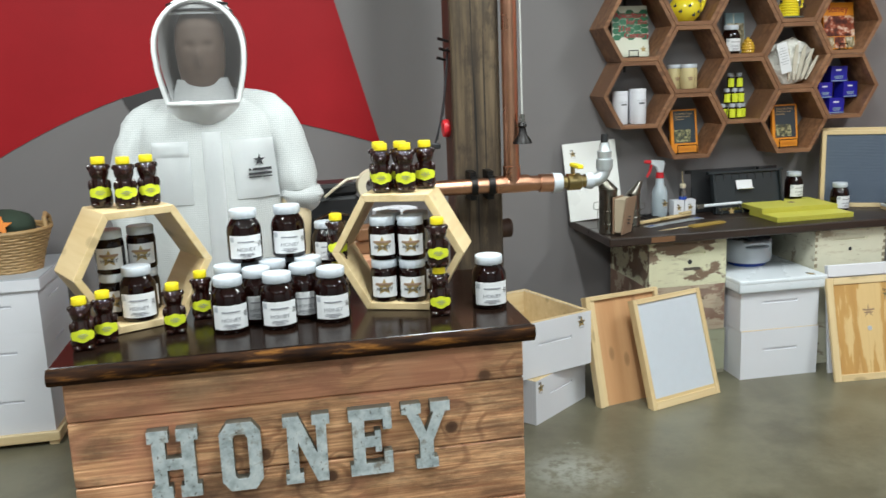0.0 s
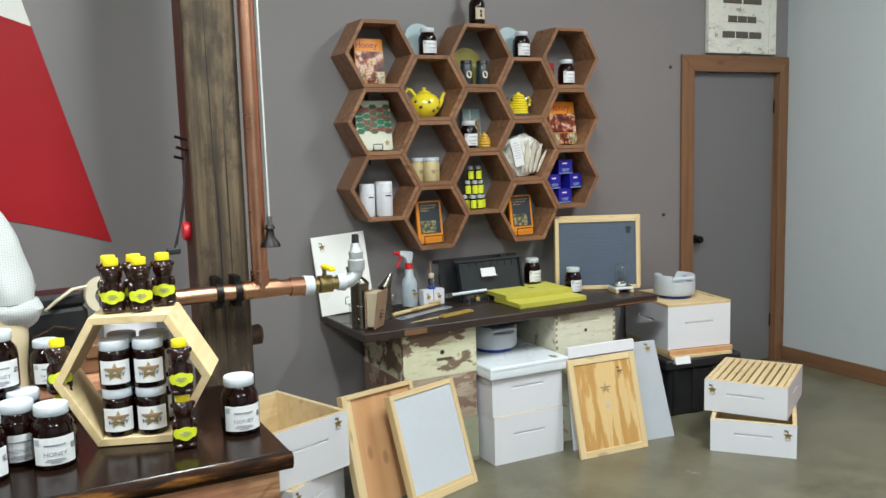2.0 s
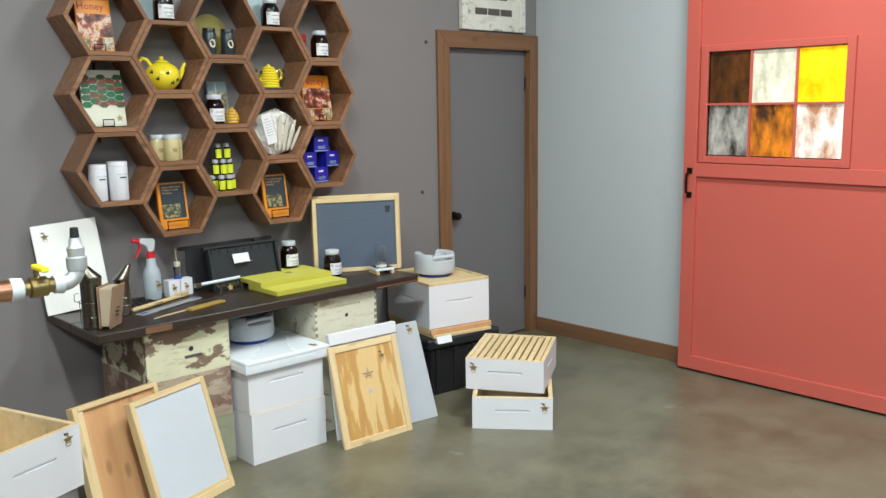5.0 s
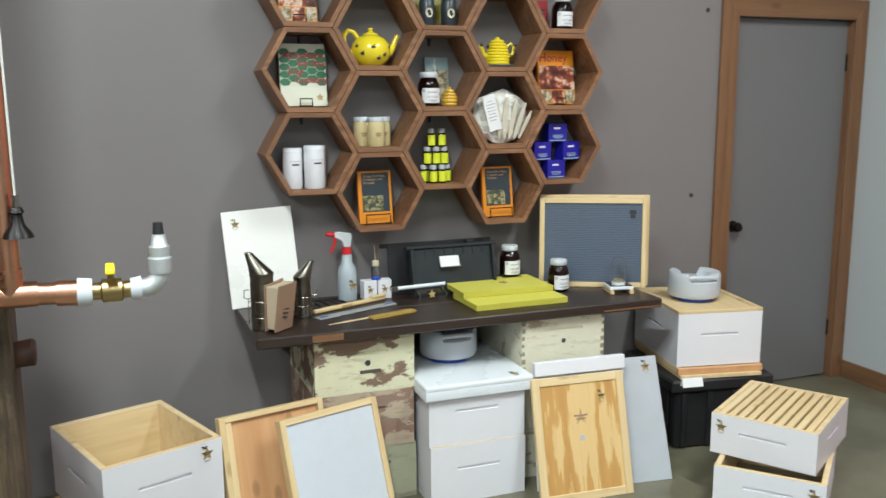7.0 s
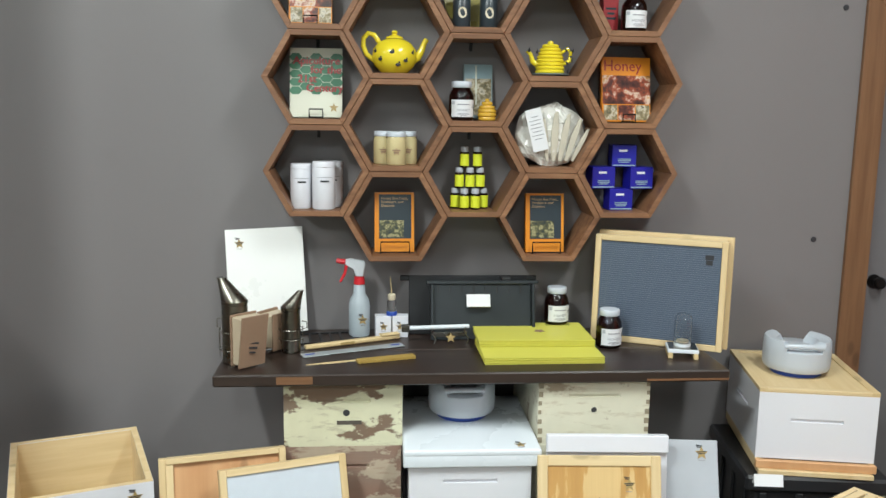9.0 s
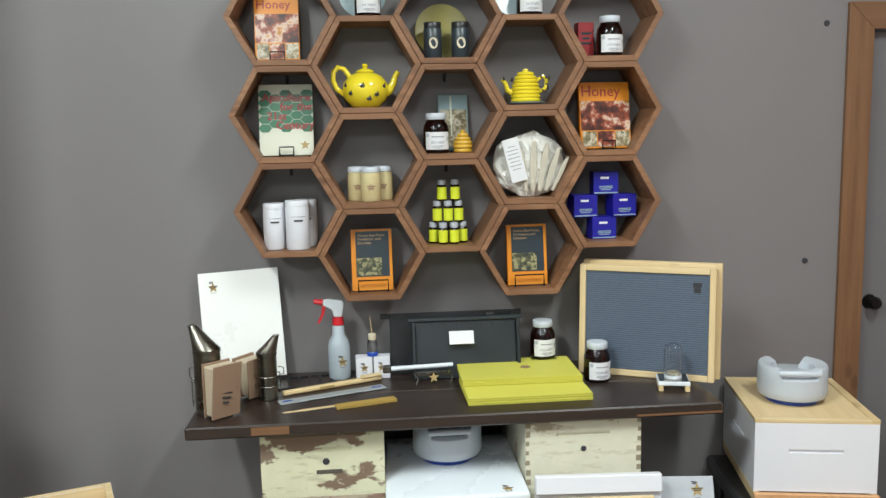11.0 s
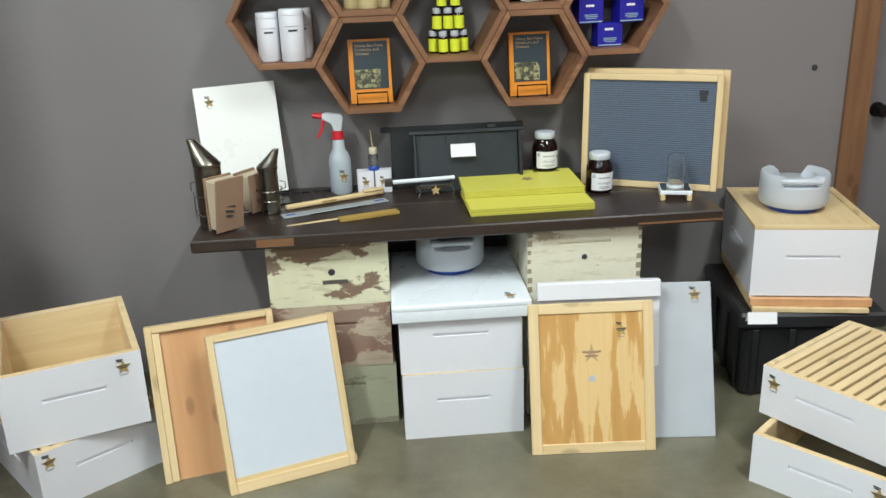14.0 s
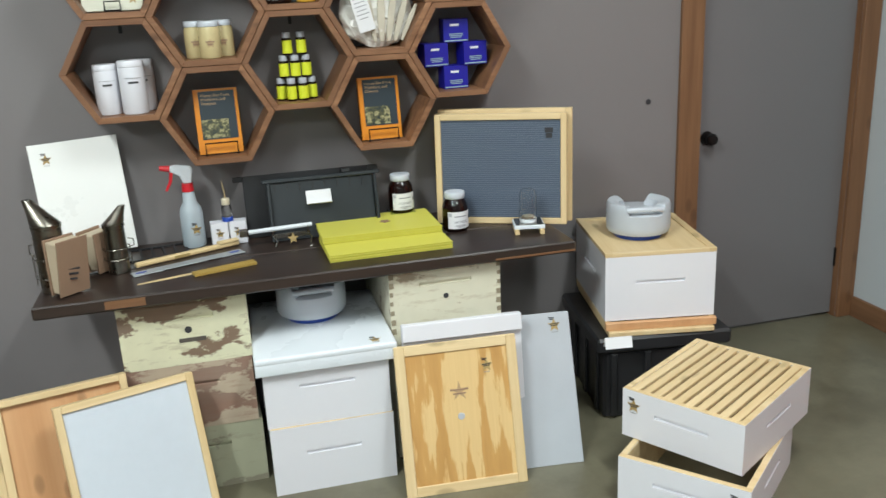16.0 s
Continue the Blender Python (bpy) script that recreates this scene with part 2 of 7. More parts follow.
M_PLANK = stained_plank("stained_cedar_plank", 0)
M_PLANK_Y = stained_plank("stained_cedar_plank_deep", 1)
def old_timber():
    """Rough sawn post: coarse upright grain, dark blotches, knots and splits."""
    n = Net("weathered_timber_post")
    g = n.noise(1.0, 7, (34, 34, 1.6), 0.68)
    c = n.ramp(g, [(0.30, (0.022, 0.014, 0.008)), (0.47, (0.062, 0.041, 0.023)), (0.60, (0.112, 0.077, 0.043)), (0.75, (0.17, 0.122, 0.072))])
    blot = n.ramp(n.noise(1.0, 6, (9, 9, 4.5), 0.66), [(0.50, (0, 0, 0)), (0.60, (0.75, 0.75, 0.75))])
    c = n.mix(blot, c, (0.024, 0.015, 0.009))
    dust = n.ramp(n.noise(1.0, 5, (5, 5, 1.4), 0.6), [(0.56, (0, 0, 0)), (0.72, (0.5, 0.5, 0.5))])
    c = n.mix(dust, c, (0.21, 0.16, 0.10))
    split = n.ramp(n.noise(1.0, 4, (46, 46, 0.7), 0.5), [(0.30, (1, 1, 1)), (0.335, (0, 0, 0))])
    c = n.mix(split, c, (0.008, 0.005, 0.003))
    n.bump(g, 0.9, 0.004)
    return n.done(c, 0.8)


M_POST = old_timber()
M_POSTRED = wood("reddish_timber_side", (0.04, 0.016, 0.009), (0.095, 0.042, 0.024), 2, 0.6, 14, 0.5)
M_WHITE = plain("white_box_paint", (0.71, 0.71, 0.76), 0.45, 0.04, 4.0, 0.15)
M_WHITE2 = plain("white_lid_plastic", (0.70, 0.74, 0.79), 0.28, 0.02, 4.0, 0.03)
M_SHEET = plain("white_sheet_plastic", (0.84, 0.84, 0.82), 0.3, 0.03, 4.0, 0.03)
M_GREYBOARD = plain("grey_coated_board", (0.43, 0.45, 0.49), 0.45, 0.06, 12.0)
M_MESHW = plain("white_wire_screen", (0.60, 0.65, 0.72), 0.5, 0.05, 30.0, 0.4, 0.2, 0, 900.0)
M_BLUEMESH = plain("blue_grey_screen", (0.075, 0.10, 0.15), 0.45, 0.15, 20.0, 0.3, 0.1)
M_LOUVRE = plain("blue_grey_louvre", (0.135, 0.17, 0.23), 0.4, 0.12, 20.0, 0.2, 0.1)
M_PEEL = peeling("flaking_cream_paint", (0.72, 0.70, 0.50), (0.20, 0.115, 0.07), 0.492)
M_PEELRED = peeling("worn_pinkish_paint", (0.50, 0.40, 0.30), (0.30, 0.15, 0.105), 0.535)
M_PEELGREEN = peeling("faded_sage_paint", (0.42, 0.42, 0.30), (0.30, 0.28, 0.2), 0.44)
M_PEELCREAM = peeling("old_cream_paint", (0.70, 0.67, 0.53), (0.44, 0.35, 0.24), 0.39)
M_JOINT = plain("grey_joint_wood", (0.30, 0.25, 0.17), 0.8, 0.35, 40.0, 0.4)
M_BLACK = plain("black_plastic", (0.018, 0.018, 0.02), 0.38, 0.2, 8.0)
M_BLACKTRAY = plain("black_tray_plastic", (0.022, 0.027, 0.031), 0.35, 0.25, 8.0)
M_IRON = plain("black_iron", (0.012, 0.01, 0.01), 0.4, 0.3, 30.0, 0.2, 0.6)
M_STEEL = plain("bright_steel", (0.36, 0.345, 0.315), 0.24, 0.2, 12.0, 0.15, 1.0)


def galvanised():
    n = Net("galvanised_letter_metal")
    c = n.ramp(n.noise(34.0, 4, rough=0.6), [(0.3, (0.30, 0.35, 0.38)), (0.5, (0.50, 0.56, 0.60)), (0.7, (0.66, 0.70, 0.73))])
    c = n.mix(n.ramp(n.noise(22.0, 7, rough=0.7), [(0.56, (0, 0, 0)), (0.66, (0.75, 0.75, 0.75))]), c, (0.20, 0.155, 0.11))
    c = n.mix(n.ramp(n.noise(90.0, 3), [(0.62, (0, 0, 0)), (0.7, (0.8, 0.8, 0.8))]), c, (0.10, 0.085, 0.07))
    return n.done(c, 0.45, 0.3)


M_GALV = galvanised()
M_SMOKER = plain("burnished_smoker_steel", (0.21, 0.195, 0.165), 0.30, 0.4, 22.0, 0.35, 1.0)
M_GALVEDGE = plain("dull_letter_edge", (0.22, 0.22, 0.19), 0.5, 0.3, 30.0, 0.2, 0.6)
M_COPPER = plain("copper_pipe", (0.60, 0.31, 0.20), 0.30, 0.28, 7.0, 0.12, 1.0)
M_BRASS = plain("brass_valve", (0.37, 0.28, 0.13), 0.32, 0.2, 30.0, 0.1, 1.0)
M_ZINC = plain("zinc_fitting", (0.52, 0.555, 0.58), 0.5, 0.15, 20.0, 0.15, 0.65)
M_HONEY = Net("dark_honey_glass").done((0.007, 0.0018, 0.0014), 0.05, 0, 0.0, 0.4)
M_BEAR = plain("dark_honey_bottle", (0.016, 0.0035, 0.0022), 0.12, 0.2, 40.0, 0.5, 0.0, 0.4, 60.0)
M_CAPW = plain("white_jar_cap", (0.57, 0.61, 0.67), 0.4, 0.05)
M_CAPY = plain("yellow_cap", (0.88, 0.70, 0.02), 0.35, 0.04)
M_LABEL = plain("white_paper_label", (0.74, 0.74, 0.76), 0.6, 0.03)
M_LIME = plain("lime_label", (0.66, 0.72, 0.03), 0.5, 0.05)
M_INK = plain("dark_ink", (0.03, 0.03, 0.035), 0.6, 0.1)
M_GREYINK = plain("grey_ink", (0.25, 0.25, 0.28), 0.6, 0.1)
M_GOLD = plain("gold_star_print", (0.40, 0.28, 0.11), 0.5, 0.2)
M_YELLOW = plain("yellow_glaze", (0.80, 0.63, 0.03), 0.18, 0.05, 12.0, 0.02, 0, 0.4)
M_BANANA = plain("yellow_wax_sheet", (0.64, 0.60, 0.10), 0.5, 0.05)
M_TAN = plain("tan_leather", (0.56, 0.46, 0.33), 0.6, 0.12)
M_KRAFT = plain("kraft_board", (0.30, 0.19, 0.125), 0.65, 0.12)
M_PALEWOOD = wood("pale_handle_wood", (0.55, 0.40, 0.2), (0.74, 0.58, 0.33), 0, 0.5, 40)
M_CREAM = plain("cream_honey", (0.62, 0.52, 0.28), 0.2, 0.12, 25.0, 0.02, 0, 0.3)
M_BLUE = plain("blue_carton", (0.012, 0.012, 0.30), 0.4, 0.08)
M_BLUECAP = plain("blue_plastic_cap", (0.015, 0.06, 0.36), 0.35, 0.08)
M_ORANGE = plain("orange_book_cover", (0.72, 0.25, 0.02), 0.35, 0.06)
M_SLATE = plain("dark_book_cover", (0.028, 0.04, 0.05), 0.35, 0.15)
M_GREEN = plain("green_book_cover", (0.02, 0.14, 0.065), 0.4, 0.15)
M_PAPER = plain("cream_paper", (0.66, 0.66, 0.55), 0.5, 0.05)
M_TEXTRED = plain("red_print", (0.34, 0.025, 0.03), 0.5, 0.1)
M_TEXTORANGE = plain("tan_print", (0.45, 0.30, 0.16), 0.5, 0.1)


def photo(name, stops, scale):
    """A glossy printed picture: soft patches of a few inks."""
    n = Net(name)
    return n.done(n.ramp(n.noise(scale, 5, rough=0.6), stops), 0.3)


M_PHOTO = photo("brown_photo_print", [(0.30, (0.02, 0.008, 0.008)), (0.43, (0.10, 0.03, 0.022)), (0.50, (0.33, 0.07, 0.03)), (0.56, (0.66, 0.52, 0.42)), (0.62, (0.55, 0.24, 0.06)), (0.72, (0.05, 0.03, 0.03))], 17.0)
M_PHOTO2 = photo("pale_photo_print", [(0.30, (0.05, 0.06, 0.04)), (0.48, (0.28, 0.22, 0.12)), (0.58, (0.62, 0.56, 0.44)), (0.70, (0.12, 0.10, 0.08))], 44.0)
M_BEEPHOTO = photo("bee_photo_print", [(0.35, (0.025, 0.035, 0.04)), (0.50, (0.10, 0.10, 0.05)), (0.58, (0.42, 0.38, 0.20)), (0.70, (0.06, 0.06, 0.04))], 60.0)
M_REDPL = plain("red_plastic", (0.62, 0.02, 0.03), 0.35, 0.06)
M_WICKER = plain("wicker", (0.42, 0.26, 0.11), 0.55, 0.3, 40.0, 0.5)
M_CLOTHGREEN = plain("dark_green_cloth", (0.03, 0.05, 0.032), 0.85, 0.3, 12.0, 0.4)
M_ORANGECLOTH = plain("orange_print", (0.72, 0.22, 0.03), 0.7, 0.1)
M_ROPE = plain("white_cord", (0.5, 0.5, 0.48), 0.7, 0.05)
M_RUBBER = plain("tan_glove_leather", (0.62, 0.50, 0.32), 0.65, 0.08)
M_SKIN = plain("dull_mannequin_plastic", (0.25, 0.17, 0.13), 0.6, 0.06)
M_BLUECOOL = plain("cool_blue_print", (0.30, 0.42, 0.46), 0.5, 0.2)
M_SIGN = peeling("weathered_white_board", (0.72, 0.70, 0.64), (0.36, 0.33, 0.28), 0.38)
M_SLOT = plain("slot_shade_and_stamp", (0.10, 0.085, 0.07), 0.8, 0.4, 60.0)
M_GLASS = clear_glass("clear_glass")
M_DOME = Net("thin_clear_glass")
M_DOME.p.inputs["Transmission Weight"].default_value = 1.0
M_DOME.p.inputs["IOR"].default_value = 1.3
M_DOME = M_DOME.done((0.96, 0.97, 0.97), 0.03)
M_BLUEGLASS = clear_glass("pale_blue_glass", (0.72, 0.86, 0.94), 0.15)
M_BAGFILM = plain("crinkled_clear_film", (0.70, 0.68, 0.63), 0.18, 0.15, 20.0, 0.9, 0, 0.3, 45.0)
M_WAXBAG = plain("pale_wax_under_film", (0.62, 0.57, 0.47), 0.2, 0.16, 30.0, 0.4, 0, 0.3)
M_BONE = plain("waxy_cream", (0.68, 0.60, 0.45), 0.4, 0.1, 14.0)


def milky(name, col, weight=0.35):
    n = Net(name)
    n.p.inputs["Transmission Weight"].default_value = weight
    n.p.inputs["Subsurface Weight"].default_value = 0.0
    n.bump(n.noise(25.0, 3), 0.1, 0.001)
    return n.done(col, 0.35)


M_MILK = milky("milky_jug_plastic", (0.66, 0.70, 0.76), 0.3)
M_FROST = milky("frosted_bottle_plastic", (0.62, 0.70, 0.76), 0.4)


def suit_cloth():
    """White ventilated cloth with a small square weave."""
    n = Net("white_mesh_cloth")
    br = n.t.nodes.new("ShaderNodeTexBrick")
    br.inputs["Scale"].default_value = 68.0
    br.inputs["Row Height"].default_value = 0.5
    br.offset = 0.0
    br.inputs["Color1"].default_value = br.inputs["Color2"].default_value = (0.57, 0.585, 0.585, 1)
    br.inputs["Mortar"].default_value = (0.40, 0.415, 0.425, 1)
    br.inputs["Mortar Size"].default_value = 0.06
    br.inputs["Brick Width"].default_value = 0.5
    mp = n.t.nodes.new("ShaderNodeMapping")
    mp.inputs["Rotation"].default_value = (radians(90), 0, 0)
    n.link(n.co, mp.inputs[0])
    n.link(mp.outputs[0], br.inputs["Vector"])
    folds = n.noise(7.0, 4)
    c = n.mix(n.scale(folds, 0, 0.3), br.outputs["Color"], (0.53, 0.53, 0.52))
    n.bump(folds, 0.5, 0.012)
    return n.done(c, 0.8)


M_SUIT = suit_cloth()
M_CLOTH = plain("plain_white_cloth", (0.84, 0.85, 0.86), 0.8, 0.03, 8.0, 0.2)


def veil():
    """Dark see-through netting."""
    n = Net("dark_veil_net")
    mixer = n.t.nodes.new("ShaderNodeMixShader")
    clear = n.t.nodes.new("ShaderNodeBsdfTransparent")
    n.link(n.scale(n.noise(300.0, 2), 0.35, 0.65), mixer.inputs[0])
    n.link(clear.outputs[0], mixer.inputs[1])
    n.link(n.p.outputs[0], mixer.inputs[2])
    n.link(mixer.outputs[0], n.t.nodes["Material Output"].inputs[0])
    return n.done((0.06, 0.055, 0.055), 0.8)


M_VEIL = veil()


def pane_mat(name, a, b, glow):
    """Rippled stained glass; its own emission stands in for light on the panes."""
    n = Net(name)
    c = n.ramp(n.noise(9.0, 4, (1, 1.6, 0.7), 0.6), [(0.35, a), (0.65, b)])
    n.link(c, n.p.inputs["Emission Color"])
    n.p.inputs["Emission Strength"].default_value = glow
    n.bump(n.noise(22.0, 3), 0.8, 0.01)
    return n.done(c, 0.08)


def light_mat(name, col, power):
    n = Net(name)
    n.p.inputs["Emission Color"].default_value = (*col, 1)
    n.p.inputs["Emission Strength"].default_value = power
    return n.done(col, 0.5)


M_TUBE = light_mat("lamp_diffuser", (1.0, 0.97, 0.92), 5.0)
M_FIXTURE = plain("white_lamp_housing", (0.75, 0.75, 0.75), 0.4)


# ---- building helpers ----
def thing(name, m, label, category, group=""):
    ob = new(name)
    ob.empty_display_size = 0.05
    ob.matrix_world = m
    tagged(ob, label, category, group)
    return ob


def part(name, bm, material, parent=None, label="", smooth=False, m=None):
    """Link a bmesh as one mesh object under a thing or a part."""
    if m is not None:
        bm.transform(m)
    bmesh.ops.recalc_face_normals(bm, faces=bm.faces)
    me = bpy.data.meshes.new(name)
    if smooth:
        for f in bm.faces:
            f.smooth = True
    bm.to_mesh(me)
    bm.free()
    me.materials.append(material)
    if smooth:
        me.set_sharp_from_angle(angle=radians(42))
    ob = new(name, me)
    if parent is not None:
        ob.parent = parent
    return tagged(ob, label)


def structure(name, bm, material, label, category):
    return tagged(part(name, bm, material, None, label), "", category, "", "structure")


def box(x0, x1, y0, y1, z0, z1, bevel=0.0, bm=None):
    one = bmesh.new()
    v = [one.verts.new((x, y, z)) for x in (x0, x1) for y in (y0, y1) for z in (z0, z1)]
    for q in ((0, 1, 3, 2), (4, 6, 7, 5), (0, 4, 5, 1), (2, 3, 7, 6), (0, 2, 6, 4), (1, 5, 7, 3)):
        one.faces.new([v[i] for i in q])
    bmesh.ops.recalc_face_normals(one, faces=one.faces)
    if bevel:
        bmesh.ops.bevel(one, geom=one.edges[:], offset=bevel, segments=1, affect="EDGES")
    return one if bm is None else join(bm, one)


def join(bm, other, m=None):
    """Add another bmesh to bm."""
    if m is not None:
        other.transform(m)
    tmp = bpy.data.meshes.new("tmp")
    other.to_mesh(tmp)
    other.free()
    bm.from_mesh(tmp)
    bpy.data.meshes.remove(tmp)
    return bm


def lathe(profile, n=28, closed=True):
    """A turned body from (radius, height) pairs."""
    bm = bmesh.new()
    rings = []
    for r, z in profile:
        if r < 1e-5:
            rings.append([bm.verts.new((0, 0, z))])
        else:
            rings.append([bm.verts.new((r * math.cos(2 * math.pi * i / n), r * math.sin(2 * math.pi * i / n), z)) for i in range(n)])
    for a, b in zip(rings, rings[1:]):
        for i in range(n):
            j = (i + 1) % n
            if len(a) == 1 and len(b) == 1:
                continue
            if len(a) == 1:
                bm.faces.new((a[0], b[i], b[j]))
            elif len(b) == 1:
                bm.faces.new((a[i], b[0], a[j]))
            else:
                bm.faces.new((a[i], b[i], b[j], a[j]))
    if closed:
        for ring in (rings[0], rings[-1]):
            if len(ring) > 2:
                bm.faces.new(ring)
    return bm


def prism(points, y0, y1, bevel=0.0):
    """A polygon in x and z, drawn out from y0 to y1."""
    bm = bmesh.new()
    a = [bm.verts.new((x, y0, z)) for x, z in points]
    b = [bm.verts.new((x, y1, z)) for x, z in points]
    k = len(points)
    bm.faces.new(a)
    bm.faces.new(b[::-1])
    for i in range(k):
        bm.faces.new((a[i], b[i], b[(i + 1) % k], a[(i + 1) % k]))
    bmesh.ops.recalc_face_normals(bm, faces=bm.faces)
    if bevel:
        bmesh.ops.bevel(bm, geom=bm.edges[:], offset=bevel, segments=1, affect="EDGES")
    return bm


def tube(points, r, n=10, cap=True):
    """A round bar along points; r may be one radius or one for each point."""
    bm = bmesh.new()
    pts = [Vector(p) for p in points]
    rs = r if isinstance(r, (list, tuple)) else [r] * len(pts)
    rings = []
    up = None
    for i, p in enumerate(pts):
        d = (pts[min(i + 1, len(pts) - 1)] - pts[max(i - 1, 0)]).normalized()
        if up is None:
            up = Vector((0, 0, 1)) if abs(d.z) < 0.9 else Vector((1, 0, 0))
        side = d.cross(up).normalized()
        up = side.cross(d).normalized()
        rings.append([bm.verts.new(p + rs[i] * (math.cos(a) * side + math.sin(a) * up)) for a in (2 * math.pi * k / n for k in range(n))])
    for a, b in zip(rings, rings[1:]):
        for k in range(n):
            bm.faces.new((a[k], b[k], b[(k + 1) % n], a[(k + 1) % n]))
    if cap:
        bm.faces.new(rings[0][::-1])
        bm.faces.new(rings[-1])
    return bm


def words(text, size, depth=0.0006, align="CENTER"):
    """Text as a bmesh lying in x and z, facing -y."""
    cu = bpy.data.curves.new("words", "FONT")
    cu.body, cu.size, cu.extrude, cu.align_x, cu.align_y = text, size, depth, align, "CENTER"
    cu.resolution_u = 2
    ob = bpy.data.objects.new("words", cu)
    me = bpy.data.meshes.new_from_object(ob)
    bm = bmesh.new()
    bm.from_mesh(me)
    bpy.data.objects.remove(ob)
    bpy.data.meshes.remove(me)
    bm.transform(pose(0, 0, 0, 90, 0, 0))
    return bm


def bars(rows, w, h, gap, depth=0.0008):
    """Unreadable lines of print: plain bars, centred, from the top down."""
    bm = bmesh.new()
    for i, k in enumerate(rows):
        n = max(1, int(w * k / 0.005))
        for s in range(n):
            box(w * k * (s / n - 0.5), w * k * ((s + 1) / n - 0.5), -depth, depth, -i * gap - h / 2, -i * gap + h / 2, 0, bm)
    bmesh.ops.remove_doubles(bm, verts=bm.verts, dist=1e-6)
    return bm


def curl(bm, r, lift=0.0):
    """Wrap a flat piece in x and z round an upright cylinder of radius r, at its -y side."""
    for v in bm.verts:
        a = v.co.x / r
        rr = r + lift - v.co.y
        v.co.x, v.co.y = rr * math.sin(a), -rr * math.cos(a)
    return bm


def sheet(w, h, z=0.0, nx=10, t=0.0005):
    """A thin upright sheet w by h centred at x = 0, made of nx columns."""
    bm = bmesh.new()
    for i in range(nx):
        box(-w / 2 + w * i / nx, -w / 2 + w * (i + 1) / nx, -t, t, z, z + h, 0, bm)
    bmesh.ops.remove_doubles(bm, verts=bm.verts, dist=1e-6)
    return bm


def star(r, t=0.0008, inner=0.45):
    return prism([((r if i % 2 == 0 else r * inner) * math.sin(math.pi * i / 5), (r if i % 2 == 0 else r * inner) * math.cos(math.pi * i / 5)) for i in range(10)], -t, t)


def sticker(parent, m, size=0.022):
    """A small gold star decal with dark unreadable print."""
    s = part("star_sticker", star(size * 1.05), M_GOLD, parent, "small gold star sticker", m=m)
    part("print", bars([1.5, 1.1], size * 1.0, size * 0.15, size * 0.26, 0.0012), M_INK, s, m=m @ pose(0, 0, size * 0.22, 0, -5, 0))
    part("print", bars([1.0, 0.7], size * 0.9, size * 0.13, size * 0.24, 0.0010), M_INK, s, m=m @ pose(-size * 0.35, 0, size * 1.15, 0, 8, 0))
    part("print", bars([1.0], size * 1.0, size * 0.07, size * 0.2, 0.0010), M_GREYINK, s, m=m @ pose(0, 0, -size * 1.05))
    return s


# ---- the room ----
WX0, WX1, WY0 = -5.6, 2.556, -8.5
DX0, DX1, DZ = 1.690, 2.470, 2.020
structure("floor", box(WX0 - 0.2, WX1 + 0.2, WY0 - 0.2, 0.2, -0.15, 0), M_FLOOR, "polished stained brown-grey concrete floor", "floor")
bm = box(WX0 - 0.2, DX0, 0, 0.16, 0, CEIL)
box(DX1, WX1 + 0.2, 0, 0.16, 0, CEIL, 0, bm)
box(DX0, DX1, 0, 0.16, DZ, CEIL, 0, bm)
structure("wall_north", bm, M_WALL, "dark warm grey painted wall", "wall")
structure("wall_east", box(WX1, WX1 + 0.16, WY0, 0, 0, CEIL), M_SIDE, "light blue-grey painted wall", "wall")
structure("wall_west", box(WX0 - 0.16, WX0, WY0, 0, 0, CEIL), M_WALL, "dark grey painted wall", "wall")
structure("wall_south", box(WX0, WX1, WY0 - 0.16, WY0, 0, CEIL), M_SIDE, "light grey painted wall", "wall")
structure("ceiling", box(WX0 - 0.16, WX1 + 0.16, WY0 - 0.16, 0.16, CEIL, CEIL + 0.1), M_CEIL, "white painted ceiling", "ceiling")

for lx, ly, watts in LAMPS:
    lamp = thing("ceiling_light", pose(lx, ly, CEIL), "white strip light hanging under the ceiling", "ceiling light", "strip lights")
    part("housing", box(-0.11, 0.11, -0.66, 0.66, -0.09, -0.002, 0.005), M_FIXTURE, lamp)
    part("diffuser", box(-0.09, 0.09, -0.62, 0.62, -0.105, -0.091, 0.004), M_TUBE, lamp)
    li = bpy.data.lights.new("strip_lamp", "AREA")
    li.shape, li.size, li.size_y, li.energy, li.color = "RECTANGLE", 0.2, 1.25, watts, (0.905, 1.0, 0.985)
    lo = new("strip_lamp", li)
    lo.matrix_world = pose(lx, ly, CEIL - 0.115)

# the red mural on the back wall
mural = thing("wall_mural", pose(0, -0.002, 0), "large red painted mural shape on grey wall", "mural")


def arc(x0, z0, x1, z1, rise, n=14):
    """Points from one end to the other, bulging upwards by rise."""
    out = []
    for i in range(n + 1):
        k = i / n
        out.append((x0 + (x1 - x0) * k, z0 + (z1 - z0) * k + rise * 4 * k * (1 - k)))
    return out


edge = [(-2.315, 2.75), (-1.893, 1.198)] + arc(-1.893, 1.198, -2.62, 1.395, 0.015, 6)[1:] + [(-3.10, 1.485)] + arc(-3.10, 1.485, -3.95, 1.07, 0.035, 8)[1:] + [(-5.2, 0.9), (-5.2, 2.75)]
part("red_field", prism(edge, -0.003, 0.001), M_RED, mural)
part("white_field", prism([(-2.158, 2.168), (-2.36, 2.24), (-2.75, 2.34), (-2.75, 2.75), (-2.316, 2.75)], -0.006, 0.001), M_MURALWHITE, mural, "white painted mural shape")
part("dark_patch", prism([(-3.115, 1.478), (-3.075, 1.395), (-2.55, 1.27), (-2.55, 1.42), (-2.90, 1.535)], -0.006, 0.001), M_DARKMUR, mural)

